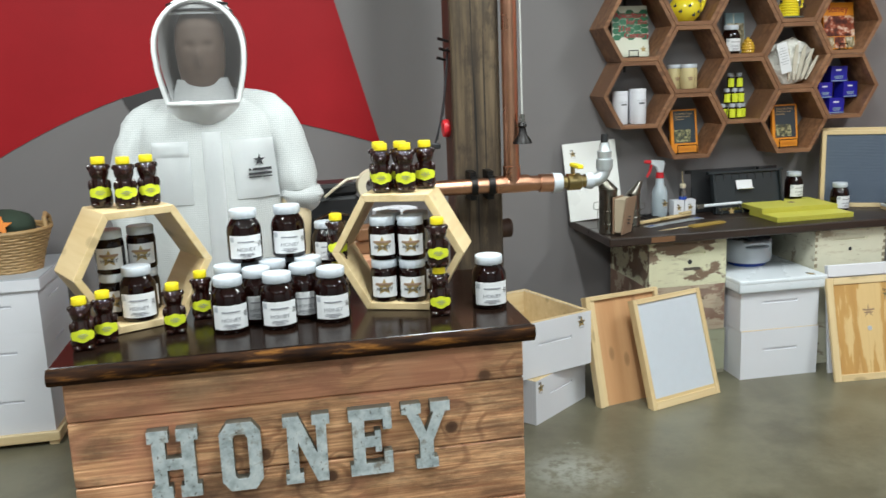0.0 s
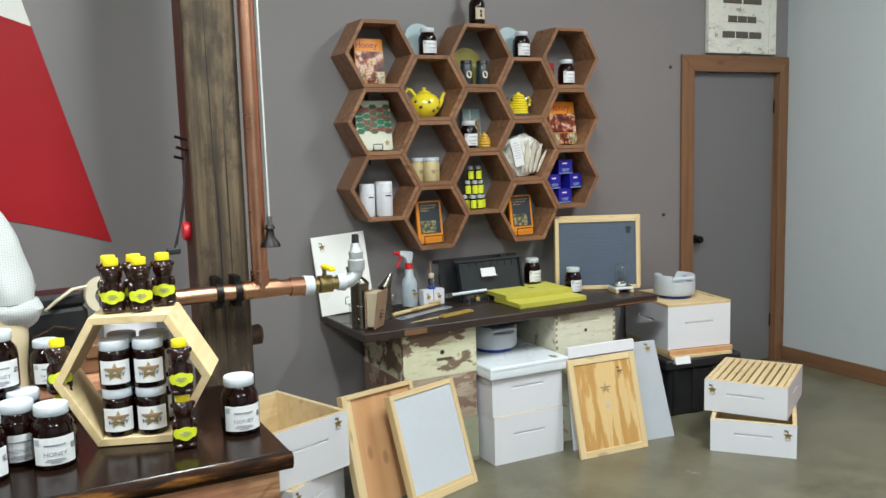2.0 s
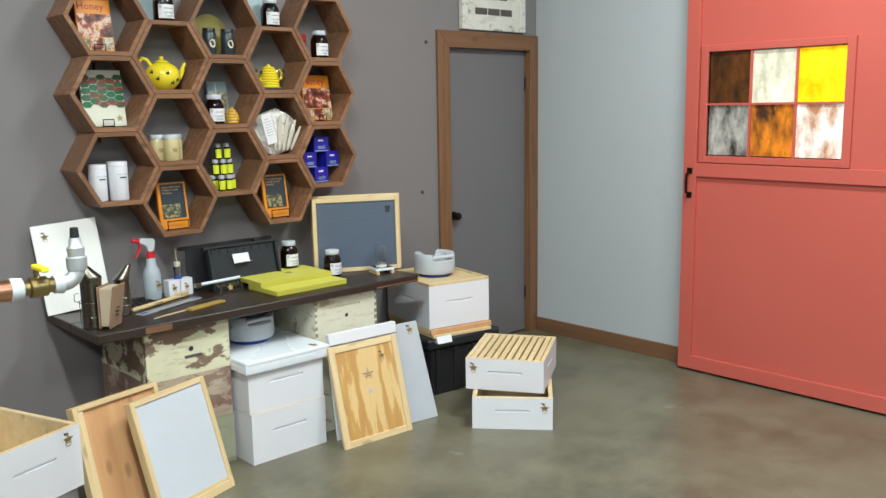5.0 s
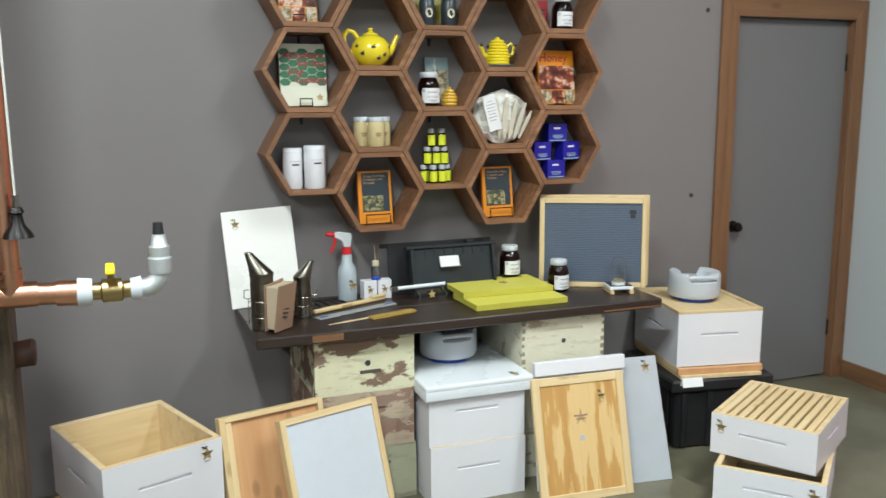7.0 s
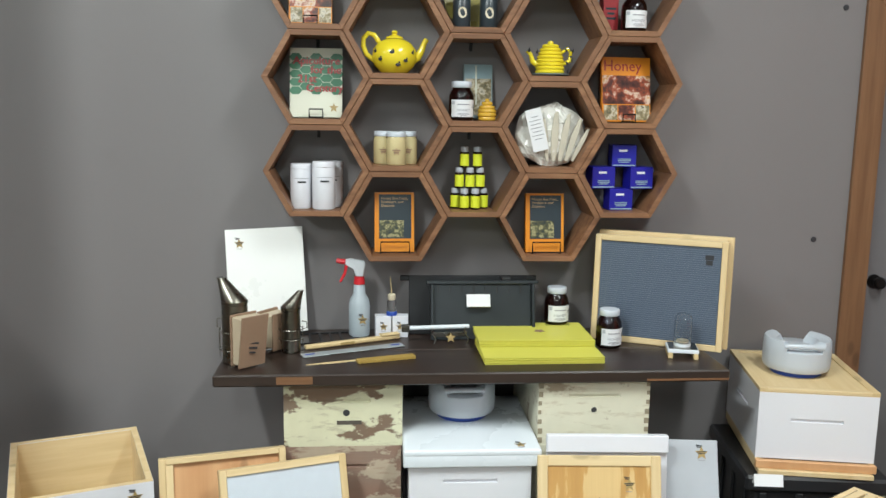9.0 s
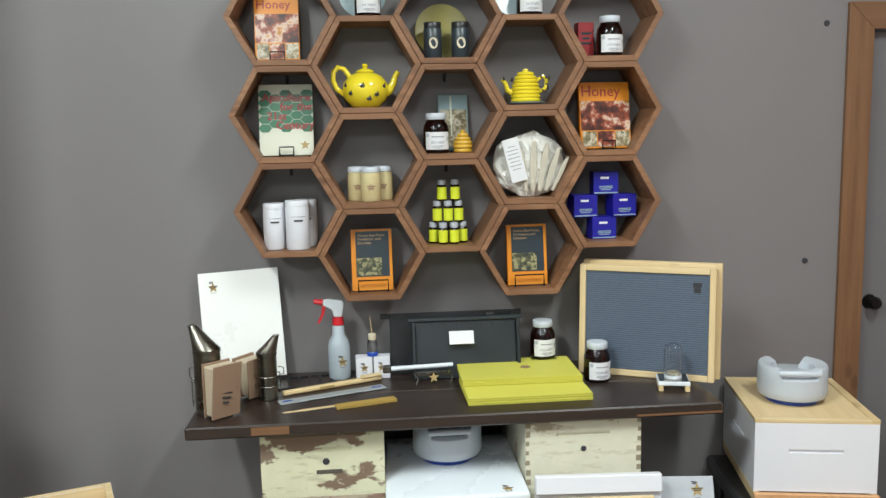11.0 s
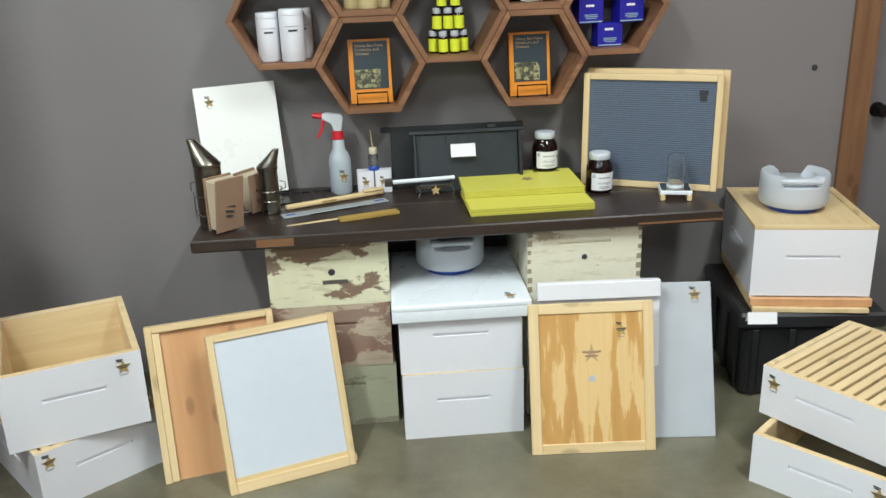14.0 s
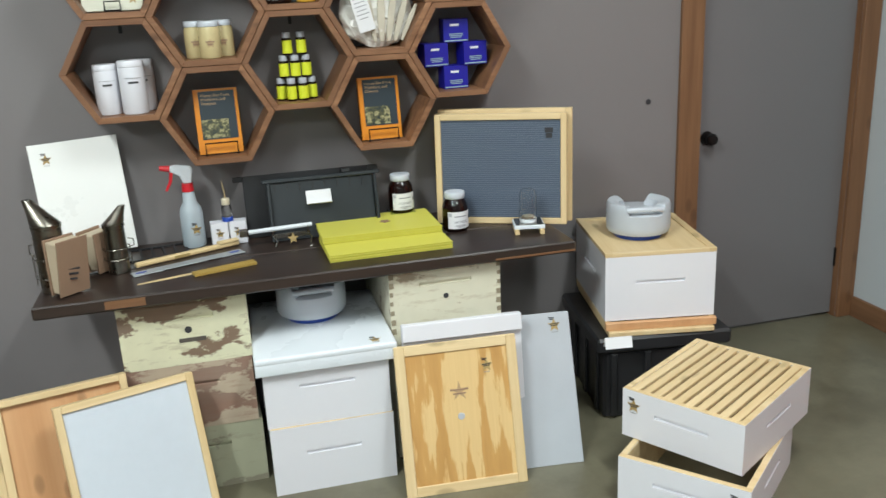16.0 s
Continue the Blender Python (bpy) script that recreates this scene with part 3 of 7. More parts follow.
# the grey door in the back wall, with its casing
door = tagged(new("door_1"), "closed grey flush door with black knob", "door", "", "structure")
door.matrix_world = pose(DX0, 0.03, 0)
part("panel", box(0.004, DX1 - DX0 - 0.004, 0, 0.045, 0.012, DZ - 0.004, 0.002), M_DOORGREY, door)
part("door_knob", lathe([(0, -0.062), (0.02, -0.06), (0.027, -0.048), (0.024, -0.034), (0.011, -0.028), (0.011, -0.008), (0.03, -0.006), (0.031, 0)], 20), M_IRON, door, "black door knob", True, pose(0.060, 0, 0.925, -90, 0, 0))
for hz in (0.25, 1.75):
    part("hinge", tube([(DX1 - DX0 - 0.006, -0.004, hz), (DX1 - DX0 - 0.006, -0.004, hz + 0.09)], 0.006, 8), M_IRON, door)
CW = 0.104
casing = tagged(new("trim"), "brown stained wooden door casing", "door trim", "", "structure")
part("left_board", prism([(DX0, 0), (DX0, DZ), (DX0 - CW, DZ + CW), (DX0 - CW, 0)], -0.02, 0, 0.002), M_CASING, casing)
part("right_board", prism([(DX1, 0), (DX1, DZ), (WX1 - 0.002, DZ + CW), (WX1 - 0.002, 0)], -0.02, 0, 0.002), M_CASING, casing)
part("head_board", prism([(DX0, DZ), (DX1, DZ), (WX1 - 0.002, DZ + CW), (DX0 - CW, DZ + CW)], -0.02, 0, 0.002), M_CASING_H, casing)
for jx, jy in ((DX0, 0), (DX1 - 0.004, 0)):
    part("jamb", box(jx, jx + 0.004, 0, 0.16, 0, DZ), M_CASING, casing)

structure("baseboard", box(WX1 - 0.018, WX1, -5.0, -0.022, 0, 0.10, 0.003), M_BASE, "brown stained wooden baseboard", "baseboard")

# weathered board above the door
sign = thing("wall_sign", pose(1.79, -0.003, 2.138), "weathered white painted board with dark slots", "wall sign")
part("board", box(0, 0.612, -0.022, 0, 0, 0.62, 0.003), M_SIGN, sign)
part("side_strip", box(0.0, 0.055, -0.034, -0.0225, 0, 0.62, 0.003), M_SIGN, sign)
part("side_strip", box(0.55, 0.612, -0.034, -0.0225, 0, 0.62, 0.003), M_SIGN, sign)
# dark strips laid on the board stand in for the shade inside its slots
for z, w, n in ((0.34, 0.36, 2), (0.22, 0.26, 3), (0.12, 0.36, 3)):
    for i in range(n):
        x = 0.306 - w / 2 + w * (i + 0.5) / n
        part("slot", box(x - w / n * 0.46, x + w / n * 0.46, -0.0245, -0.0215, z - 0.02, z + 0.022), M_SLOT, sign)

# small holes left in the wall
for hx, hz in ((1.450, 1.11), (1.503, 2.045)):
    ob = part("wall_plug", lathe([(0, -0.004), (0.011, -0.004), (0.012, 0.0)], 10), M_INK, None, "small dark wall plug", False, pose(hx, 0, hz, -90, 0, 0))
    tagged(ob, "small dark plug in the grey wall", "wall plug", "wall plugs")

# the big coral sliding door on the side wall
DXF = 2.438
slide = thing("sliding_door", pose(DXF, -1.276, 0.015), "coral red wooden sliding door with stained glass window", "sliding door")
L, HT = 1.75, 2.6
part("leaf", box(0.012, 0.045, -L, 0, 0, 1.265, 0.002), M_DOORRED, slide)
bmw = box(0.012, 0.045, -0.14, 0, 1.2655, HT)
box(0.012, 0.045, -L, -0.93, 1.2655, HT, 0, bmw)
box(0.012, 0.045, -0.93, -0.14, 1.92, HT, 0, bmw)
box(0.012, 0.045, -0.93, -0.14, 1.2655, 1.32, 0, bmw)
part("upper_leaf", bmw, M_DOORRED, slide)
part("stile", box(-0.008, 0.012, -0.085, 0, 0, HT, 0.002), M_DOORRED, slide)
part("stile", box(-0.008, 0.012, -L, -L + 0.085, 0, HT, 0.002), M_DOORRED, slide)
part("bottom_rail", box(-0.008, 0.012, -L + 0.085, -0.085, 0, 0.085, 0.002), M_DOORRED, slide)
part("middle_rail", box(-0.008, 0.012, -L + 0.085, -0.085, 1.195, 1.275, 0.002), M_DOORRED, slide)
WIN = (-0.14, -0.93, 1.32, 1.92)
window = part("window_frame", box(-0.004, 0.03, WIN[0], WIN[0] + 0.045, WIN[2] - 0.04, WIN[3] + 0.04, 0.002), M_DOORRED, slide)
part("frame_side", box(-0.004, 0.03, WIN[1] - 0.045, WIN[1], WIN[2] - 0.04, WIN[3] + 0.04, 0.002), M_DOORRED, window)
part("frame_top", box(-0.004, 0.03, WIN[1], WIN[0], WIN[3], WIN[3] + 0.04, 0.002), M_DOORRED, window)
part("frame_bottom", box(-0.004, 0.03, WIN[1], WIN[0], WIN[2] - 0.04, WIN[2], 0.002), M_DOORRED, window)
# lower row: silver and orange glints and white glare mixed into the glass colours
PANES = [((0.03, 0.014, 0.006), (0.10, 0.035, 0.010), 0.2), ((0.42, 0.40, 0.30), (0.72, 0.70, 0.56), 0.5), ((0.62, 0.36, 0.0), (0.85, 0.56, 0.01), 0.7),
         ((0.03, 0.026, 0.022), (0.40, 0.38, 0.35), 0.25), ((0.05, 0.022, 0.012), (0.62, 0.19, 0.015), 0.4), ((0.36, 0.16, 0.08), (0.85, 0.80, 0.74), 0.5)]
pw, ph = 0.79 / 3, 0.60 / 2
for i, (a, b, g) in enumerate(PANES):
    c, r = i % 3, i // 3
    y1 = WIN[0] - c * pw
    z1 = WIN[3] - r * ph
    part("pane", box(0.018, 0.024, y1 - pw + 0.006, y1 - 0.006, z1 - ph + 0.006, z1 - 0.006), pane_mat("stained_glass_glow", a, b, g), slide, "rippled stained glass pane")
for c in (1, 2):
    part("glazing_bar", box(0.004, 0.03, WIN[0] - c * pw - 0.006, WIN[0] - c * pw + 0.006, WIN[2], WIN[3]), M_DOORRED, window)
part("glazing_bar", box(0.005, 0.029, WIN[1], WIN[0], WIN[2] + ph - 0.006, WIN[2] + ph + 0.006), M_DOORRED, window)
hd = part("pull_handle", tube([(-0.008, -0.045, 1.085), (-0.045, -0.045, 1.10), (-0.05, -0.045, 1.155), (-0.045, -0.045, 1.21), (-0.008, -0.045, 1.225)], 0.008, 8), M_IRON, slide, "black iron pull handle", True)
part("handle_plate", box(-0.012, -0.0085, -0.062, -0.028, 1.21, 1.245), M_IRON, hd)
part("handle_plate", box(-0.012, -0.0085, -0.062, -0.028, 1.065, 1.10), M_IRON, hd)

# the timber post and the copper pipe strapped to it
post = thing("timber_post", pose(-1.703, -1.29, 0), "rough weathered square timber post", "post")
part("front_plank", box(-0.085, 0.083, -0.085, -0.045, 0, CEIL, 0.006), M_POST, post)
part("core", box(-0.085, 0.080, -0.044, 0.085, 0, CEIL, 0.005), M_POSTRED, post, "reddish brown timber side")
for nz, ny in ((1.65, -0.03), (1.585, 0.0), (1.615, -0.05)):
    part("nail", tube([(-0.084, ny, nz), (-0.125, ny - 0.01, nz + 0.012)], [0.004, 0.006], 6), M_IRON, post)
part("peg", tube([(0.079, -0.02, 0.965), (0.125, -0.022, 0.97), (0.13, -0.022, 0.97)], [0.034, 0.036, 0.03], 16), M_POSTRED, post, "round wooden peg stub", True)
hook = thing("hanging_cable", pose(-1.81, -1.33, 1.28), "black cable hanging on the timber post", "cable")
part("cable", tube([(0.015, 0, 0.35), (0.005, -0.005, 0.24), (-0.014, -0.015, 0.12), (-0.045, -0.02, 0.02)], 0.004, 6), M_BLACK, hook)
part("cable", tube([(0.012, 0.01, 0.31), (-0.004, 0.0, 0.18), (-0.036, -0.015, 0.03)], 0.003, 6), M_BLACK, hook)
part("plug", box(-0.072, -0.028, -0.035, -0.008, 0.0, 0.02, 0.004), M_BLACK, hook)
tag = thing("red_tag", pose(-1.798, -1.27, 1.345), "round red plastic reel on the post", "reel")
part("disc", lathe([(0, -0.012), (0.03, -0.012), (0.034, 0), (0.03, 0.012), (0, 0.012)], 18), M_REDPL, tag, "", True, pose(0, 0, 0, 0, 90, 0))

PY, PZ = -1.45, 1.151
pipe = thing("copper_pipe", pose(-1.604, PY, PZ), "polished copper water pipe with tee joint", "pipe")
R = 0.027
part("riser", tube([(0, 0, 0.03), (0, 0, CEIL - PZ)], R, 24, False), M_COPPER, pipe, "", True)
part("run", tube([(-0.40, 0, 0), (-0.03, 0, 0)], R, 24), M_COPPER, pipe, "", True)
part("tee", join(tube([(-0.06, 0, 0), (0.06, 0, 0)], R + 0.004, 24), tube([(0, 0, 0), (0, 0, 0.065)], R + 0.004, 24)), M_COPPER, pipe, "", True)
part("stub", tube([(0.05, 0, -0.001), (0.135, 0, -0.004)], R, 24), M_COPPER, pipe, "", True)
part("socket", tube([(0.10, 0, -0.003), (0.147, 0, -0.005)], R + 0.005, 24), M_COPPER, pipe, "", True)
for cx in (-0.15, -0.088):
    part("strap", join(tube([(cx, 0, 0), (cx + 0.022, 0, 0)], R + 0.007, 20), box(cx, cx + 0.022, 0.0, 0.072, -0.05, 0.05)), M_IRON, pipe, "black pipe strap", True)
part("collar", tube([(0.147, 0, -0.005), (0.181, 0, -0.006)], [0.036, 0.033], 20), M_CAPW, pipe, "white threaded collar", True)
valve = part("valve", tube([(0.18, 0, -0.006), (0.20, 0, -0.006), (0.204, 0, -0.006), (0.25, 0, -0.006), (0.254, 0, -0.006), (0.272, 0, -0.006)], [0.022, 0.022, 0.03, 0.03, 0.022, 0.022], 18), M_BRASS, pipe, "brass ball valve with yellow lever", True)
part("stem", tube([(0.225, 0, 0.02), (0.225, 0, 0.048)], 0.008, 8), M_BRASS, valve)
part("lever", box(0.214, 0.236, -0.085, 0.008, 0.048, 0.062, 0.003), M_CAPY, valve, "yellow lever")
part("collar", tube([(0.27, 0, -0.006), (0.296, 0, -0.006)], [0.027, 0.031], 20), M_CAPW, pipe, "", True)
el = [(0.29, 0, -0.006)] + [(0.302 + 0.042 * math.sin(a), 0, 0.036 - 0.042 * math.cos(a)) for a in (0.0, 0.4, 0.8, 1.2, 1.57)]
part("elbow", tube(el, 0.024, 18), M_ZINC, pipe, "zinc elbow", True)
part("reducer", lathe([(0.028, 0.030), (0.030, 0.04), (0.030, 0.068), (0.024, 0.072), (0.026, 0.097), (0.020, 0.102), (0.016, 0.128)], 18), M_ZINC, pipe, "", True, pose(0.344, 0, 0))
part("nipple", tube([(0.344, 0, 0.125), (0.344, 0, 0.158)], [0.014, 0.012], 14), M_BLACK, pipe, "black tip", True)
cord = thing("pull_cord", pose(-1.573, -1.487, 1.295), "white pull cord with dark metal bell", "pull cord")
part("cord", tube([(0.0, 0.0, 0.085), (-0.004, 0.0, 1.0), (-0.01, 0, CEIL - 1.296)], 0.003, 6), M_ROPE, cord)
part("clasp", tube([(0, 0, 0.06), (0, 0, 0.1)], 0.009, 10), M_STEEL, cord)
part("bell", lathe([(0.035, 0.0), (0.03, 0.012), (0.016, 0.03), (0.012, 0.055), (0.018, 0.06), (0.012, 0.072), (0, 0.075)], 12), M_IRON, cord, "", True)


# ---- the honeycomb of wall shelves ----
S = 0.195
R3 = math.sqrt(3)
DEP = 0.2


def hexagon(side, depth, thick, m, label, material, group, name="hexagon_shelf"):
    """A box of six mitred boards; its lowest board lies at z = 0, its open front at y = -depth."""
    hx = thing(name, m, label, "shelf", group)
    g = 0.0008
    ap = side * R3 / 2 - g
    for k in range(6):
        o, i = ap / (R3 / 2) / 2, (ap - thick) / (R3 / 2) / 2
        pts = [(-o, -ap), (o, -ap), (i, -ap + thick), (-i, -ap + thick)]
        part("board", prism(pts, -depth, 0, 0.0012), material, hx, m=Matrix.Translation((0, 0, side * R3 / 2)) @ Matrix.Rotation(k * math.pi / 3, 4, "Y"))
    return hx


first = None
CELLS = {}
for col in range(5):
    base = 1.052 if col % 2 else 1.052 + S * R3 / 2
    for row in range(3):
        m = pose((col - 2) * 1.5 * S, -0.002, base + row * S * R3)
        if first is None:
            first = hexagon(S, DEP, 0.02, m, "walnut stained wooden hexagon wall shelf", M_HEX, "honeycomb wall shelves")
        else:
            copy_thing(first, m)
        CELLS[col, row] = ((col - 2) * 1.5 * S, base + row * S * R3 + 0.0215)


for key in ((0, 0), (0, 1), (2, 0), (2, 1)):
    x, z = CELLS[key]
    hg = thing("shelf_hanger", pose(x, -0.003, z + S * R3 - 0.043 - 0.032), "small black metal hanger under a shelf board", "hanger", "shelf hangers")
    part("plate", box(-0.006, 0.006, -0.006, 0, 0, 0.031, 0.001), M_INK, hg)
    part("lip", box(-0.006, 0.006, -0.016, -0.0062, 0.024, 0.031, 0.001), M_INK, hg)


# ---- hive boxes ----
def slotted(w, h, t, zs, sw=0.185, sh=0.013, deep=0.008):
    """A board w by h standing in x and z, its face at y = 0, with a hand slot cut into it."""
    bm = bmesh.new()
    xs, zz = [-w / 2, -sw / 2, sw / 2, w / 2], [0, zs - sh, zs, h]
    f = [[bm.verts.new((x, 0, z)) for x in xs] for z in zz]
    for a in range(3):
        for b in range(3):
            if (a, b) != (1, 1):
                bm.faces.new((f[a][b], f[a][b + 1], f[a + 1][b + 1], f[a + 1][b]))
    inn = [bm.verts.new((x, deep if z > zs - sh else deep * 0.3, z)) for x, z in ((-sw / 2 + 0.004, zs - sh + 0.001), (sw / 2 - 0.004, zs - sh + 0.001), (sw / 2 - 0.004, zs), (-sw / 2 + 0.004, zs))]
    rim = [f[1][1], f[1][2], f[2][2], f[2][1]]
    bm.faces.new(inn)
    for i in range(4):
        bm.faces.new((rim[i], rim[(i + 1) % 4], inn[(i + 1) % 4], inn[i]))
    back = [bm.verts.new((x, t, z)) for x, z in ((-w / 2, 0), (w / 2, 0), (w / 2, h), (-w / 2, h))]
    bm.faces.new(back[::-1])
    loops = [f[0], [f[i][3] for i in range(4)], f[3][::-1], [f[3 - i][0] for i in range(4)]]
    for i, run in enumerate(loops):
        bm.faces.new([*run, back[(i + 1) % 4], back[i]])
    return bm


def hive_box(m, h, label, material, inner=None, w=0.413, d=0.505, group="", logo=None, frames=0, slot=0.62):
    """An open beehive box: four boards with hand slots, and top bars if it is filled. Its front lower edge is at y = 0, centred."""
    hb = thing("hive_box", m, label, "beehive box", group)
    t = 0.02
    part("front_board", slotted(w, h, t, h * slot), material, hb)
    part("back_board", slotted(w, h, t, h * slot), material, hb, m=pose(0, d, 0, 0, 0, 180))
    for s in (-1, 1):
        part("side_board", slotted(d - 2 * t - 0.001, h - 0.0005, t, h * slot), material, hb, m=pose(s * w / 2, d / 2, 0, 0, 0, 90 * s))
    if inner:
        q = 0.0015
        for x0, x1, y0, y1 in ((-w / 2 + t, w / 2 - t, t, t + q), (-w / 2 + t, w / 2 - t, d - t - q, d - t), (-w / 2 + t, -w / 2 + t + q, t + q, d - t - q), (w / 2 - t - q, w / 2 - t, t + q, d - t - q)):
            part("inner_face", box(x0, x1, y0, y1, 0.0, h - 0.002), inner, hb, "bare pine inside")
        for x0, x1, y0, y1 in ((-w / 2 + 0.001, w / 2 - 0.001, 0.001, t), (-w / 2 + 0.001, w / 2 - 0.001, d - t, d - 0.001), (-w / 2 + 0.001, -w / 2 + t, t + 0.0005, d - t - 0.0005), (w / 2 - t, w / 2 - 0.001, t + 0.0005, d - t - 0.0005)):
            part("rim", box(x0, x1, y0, y1, h - 0.0005, h + 0.0012), inner, hb, "bare pine top edge")
    for i in range(frames):
        x = -w / 2 + t + (w - 2 * t) * (i + 0.5) / frames
        part("top_bar", box(x - 0.0135, x + 0.0135, 0.008, d - 0.008, h - 0.012, h + 0.003, 0.002), M_PINE_Y, hb)
    for lx, lz in (logo or ()):
        sticker(hb, pose(lx, -0.0015, lz), 0.023)
    return hb


def at(a, b, z=0.0):
    """The pose of a front edge that runs on the plan from a to b."""
    mid = ((a[0] + b[0]) / 2, (a[1] + b[1]) / 2)
    return pose(mid[0], mid[1], z, 0, 0, math.degrees(math.atan2(b[1] - a[1], b[0] - a[0])))


# ---- worktop and the hives that carry it ----
WT = 0.745
OLD = [(M_PEELGREEN, "faded sage painted old hive box, weathered"), (M_PEELRED, "worn reddish old hive box with flaking paint"), (M_PEEL, "old hive box with flaking cream paint")]
for i, (mt, lab) in enumerate(OLD):
    hb = hive_box(pose(-0.478 + (0.006, -0.004, 0)[i], -0.555, i * 0.2345, 0, 0, (1, -0.6, 0)[i]), 0.234, lab, mt, None, 0.405, 0.5, "old hive boxes under the worktop", None, 0, 0.72)
    if i == 2:
        # no hole is cut: a dark disc paints the shade inside it
        part("entrance_hole", lathe([(0, -0.0015), (0.011, -0.0015), (0.012, 0.0)], 14), M_INK, hb, "round dark entrance hole", False, pose(0.01, 0, 0.12, -90, 0, 0))
        part("stamp", bars([1.0], 0.085, 0.014, 0.02, 0.0015), M_SLOT, hb, "illegible stamped lettering", m=pose(0.02, 0, 0.085))
for i in range(3):
    hb = hive_box(pose(0.392, -0.575, i * 0.2345, 0, 0, (-0.8, 0.6, 0)[i]), 0.234, "old cream painted hive box with dovetailed corners", M_PEELCREAM, None, 0.395, 0.5, "old cream hive boxes", None, 0, 0.78)
    if i == 2:
        # hole shade painted as a dark disc on the uncut board
        part("entrance_hole", lathe([(0, -0.0015), (0.009, -0.0015), (0.010, 0.0)], 14), M_INK, hb, "", False, pose(0.0, 0, 0.125, -90, 0, 0))
        for s in (-1, 1):
            for k in range(7):
                j = 0.003 * math.sin(k * 5.1 + s)
                xa, xb = sorted((s * 0.1972, s * (0.1835 + j)))
                part("finger_joint", box(xa, xb, -0.0012, 0.0, 0.010 + k * 0.033 + j, 0.027 + k * 0.033), M_JOINT, hb)

worktop = thing("worktop", pose(-0.0375, -0.615, 0.704), "dark stained rough wooden worktop on old hive boxes", "worktop")
part("front_plank", box(-0.868, 0.895, 0, 0.29, 0, 0.041, 0.005), M_TOP, worktop)
part("back_plank", box(-0.866, 0.893, 0.291, 0.593, 0, 0.041, 0.004), M_TOP, worktop)
part("bare_patch", box(-0.66, -0.54, -0.0012, 0.002, 0.008, 0.034), M_CASING_H, worktop, "bare splintered patch on the edge")
part("bare_patch", box(0.60, 0.892, -0.001, 0.002, 0.006, 0.013), M_CASING_H, worktop)

# white hive between the supports
hive_box(pose(-0.046, -0.682, 0, 0, 0, -0.5), 0.245, "white painted hive box on the floor", M_WHITE, M_PINE, group="white hive boxes")
hive_box(pose(-0.050, -0.677, 0.247, 0, 0, -1.2), 0.235, "white painted hive box stacked on another", M_WHITE, M_PINE, group="white hive boxes")
lid = thing("hive_cover", pose(-0.046, -0.700, 0.445, 0, 0, -1.0), "white plastic telescoping cover with rounded rim", "hive cover")


def rounded(bm, width, seg=3):
    bmesh.ops.bevel(bm, geom=bm.edges[:], offset=width, segments=seg, affect="EDGES", profile=0.5)
    return bm


part("top", rounded(box(-0.232, 0.232, 0, 0.55, 0.036, 0.061), 0.008), M_WHITE2, lid, "", True)
part("front_skirt", rounded(box(-0.231, 0.231, 0.001, 0.013, 0, 0.045), 0.003), M_WHITE2, lid, "", True)
part("back_skirt", rounded(box(-0.231, 0.231, 0.537, 0.549, 0, 0.045), 0.003), M_WHITE2, lid, "", True)
part("side_skirt", rounded(box(-0.231, -0.219, 0.0135, 0.5365, 0, 0.045), 0.003), M_WHITE2, lid, "", True)
part("side_skirt", rounded(box(0.219, 0.231, 0.0135, 0.5365, 0, 0.045), 0.003), M_WHITE2, lid, "", True)
sticker(lid, pose(0.165, 0.04, 0.0622, -90, 0, 0), 0.02)


def jug(m, label):
    """A squat round feeder jug standing on its blue cap, with a grip in the top."""
    j = thing("feeder_jug", m, label, "feeder jug", "feeder jugs")
    prof = [(0.0, 0.0175), (0.104, 0.0175), (0.117, 0.0215), (0.1225, 0.031), (0.1235, 0.05), (0.1225, 0.098), (0.118, 0.101), (0.0, 0.101)]
    bm = lathe(prof, 44)
    for s in (0, 1):
        n, ear = 16, bmesh.new()
        rows = []
        for i in range(n + 1):
            a = radians(-58 + 116 * i / n + 180 * s)
            k = min(1.0, 9.0 * min(i, n - i) / n + 0.45)
            rows.append([ear.verts.new((r * math.cos(a), r * math.sin(a), z)) for r, z in ((0.1227, 0.09), (0.122, 0.130 * k + 0.1 * (1 - k)), (0.117, 0.138 * k + 0.1 * (1 - k)), (0.098, 0.139 * k + 0.1 * (1 - k)), (0.074, 0.128 * k + 0.1 * (1 - k)), (0.066, 0.095))])
        for p_, q_ in zip(rows, rows[1:]):
            for i in range(5):
                ear.faces.new((p_[i], q_[i], q_[i + 1], p_[i + 1]))
        ear.faces.new(rows[0])
        ear.faces.new(rows[-1][::-1])
        join(bm, ear)
    part("body", bm, M_MILK, j, "", True)
    part("grip", tube([(-0.07, -0.096, 0.121), (-0.035, -0.102, 0.123), (0.035, -0.102, 0.123), (0.07, -0.096, 0.121)], 0.011, 12), M_MILK, j, "", True)
    part("cap", lathe([(0, 0), (0.092, 0), (0.094, 0.003), (0.094, 0.015), (0.090, 0.0172), (0, 0.0172)], 36), M_BLUECAP, j, "blue screw cap", True)
    return j


jug(pose(-0.048, -0.35, 0.5065), "milky plastic feeder jug on the white hive lid")


# boards leaning against the hives
def leaning(name, a, b, length, lean, label, category):
    m = at(a, b, 0.0) @ pose(0, 0, 0, -lean, 0, 0)
    return thing(name, m, label, category), math.hypot(b[0] - a[0], b[1] - a[1])


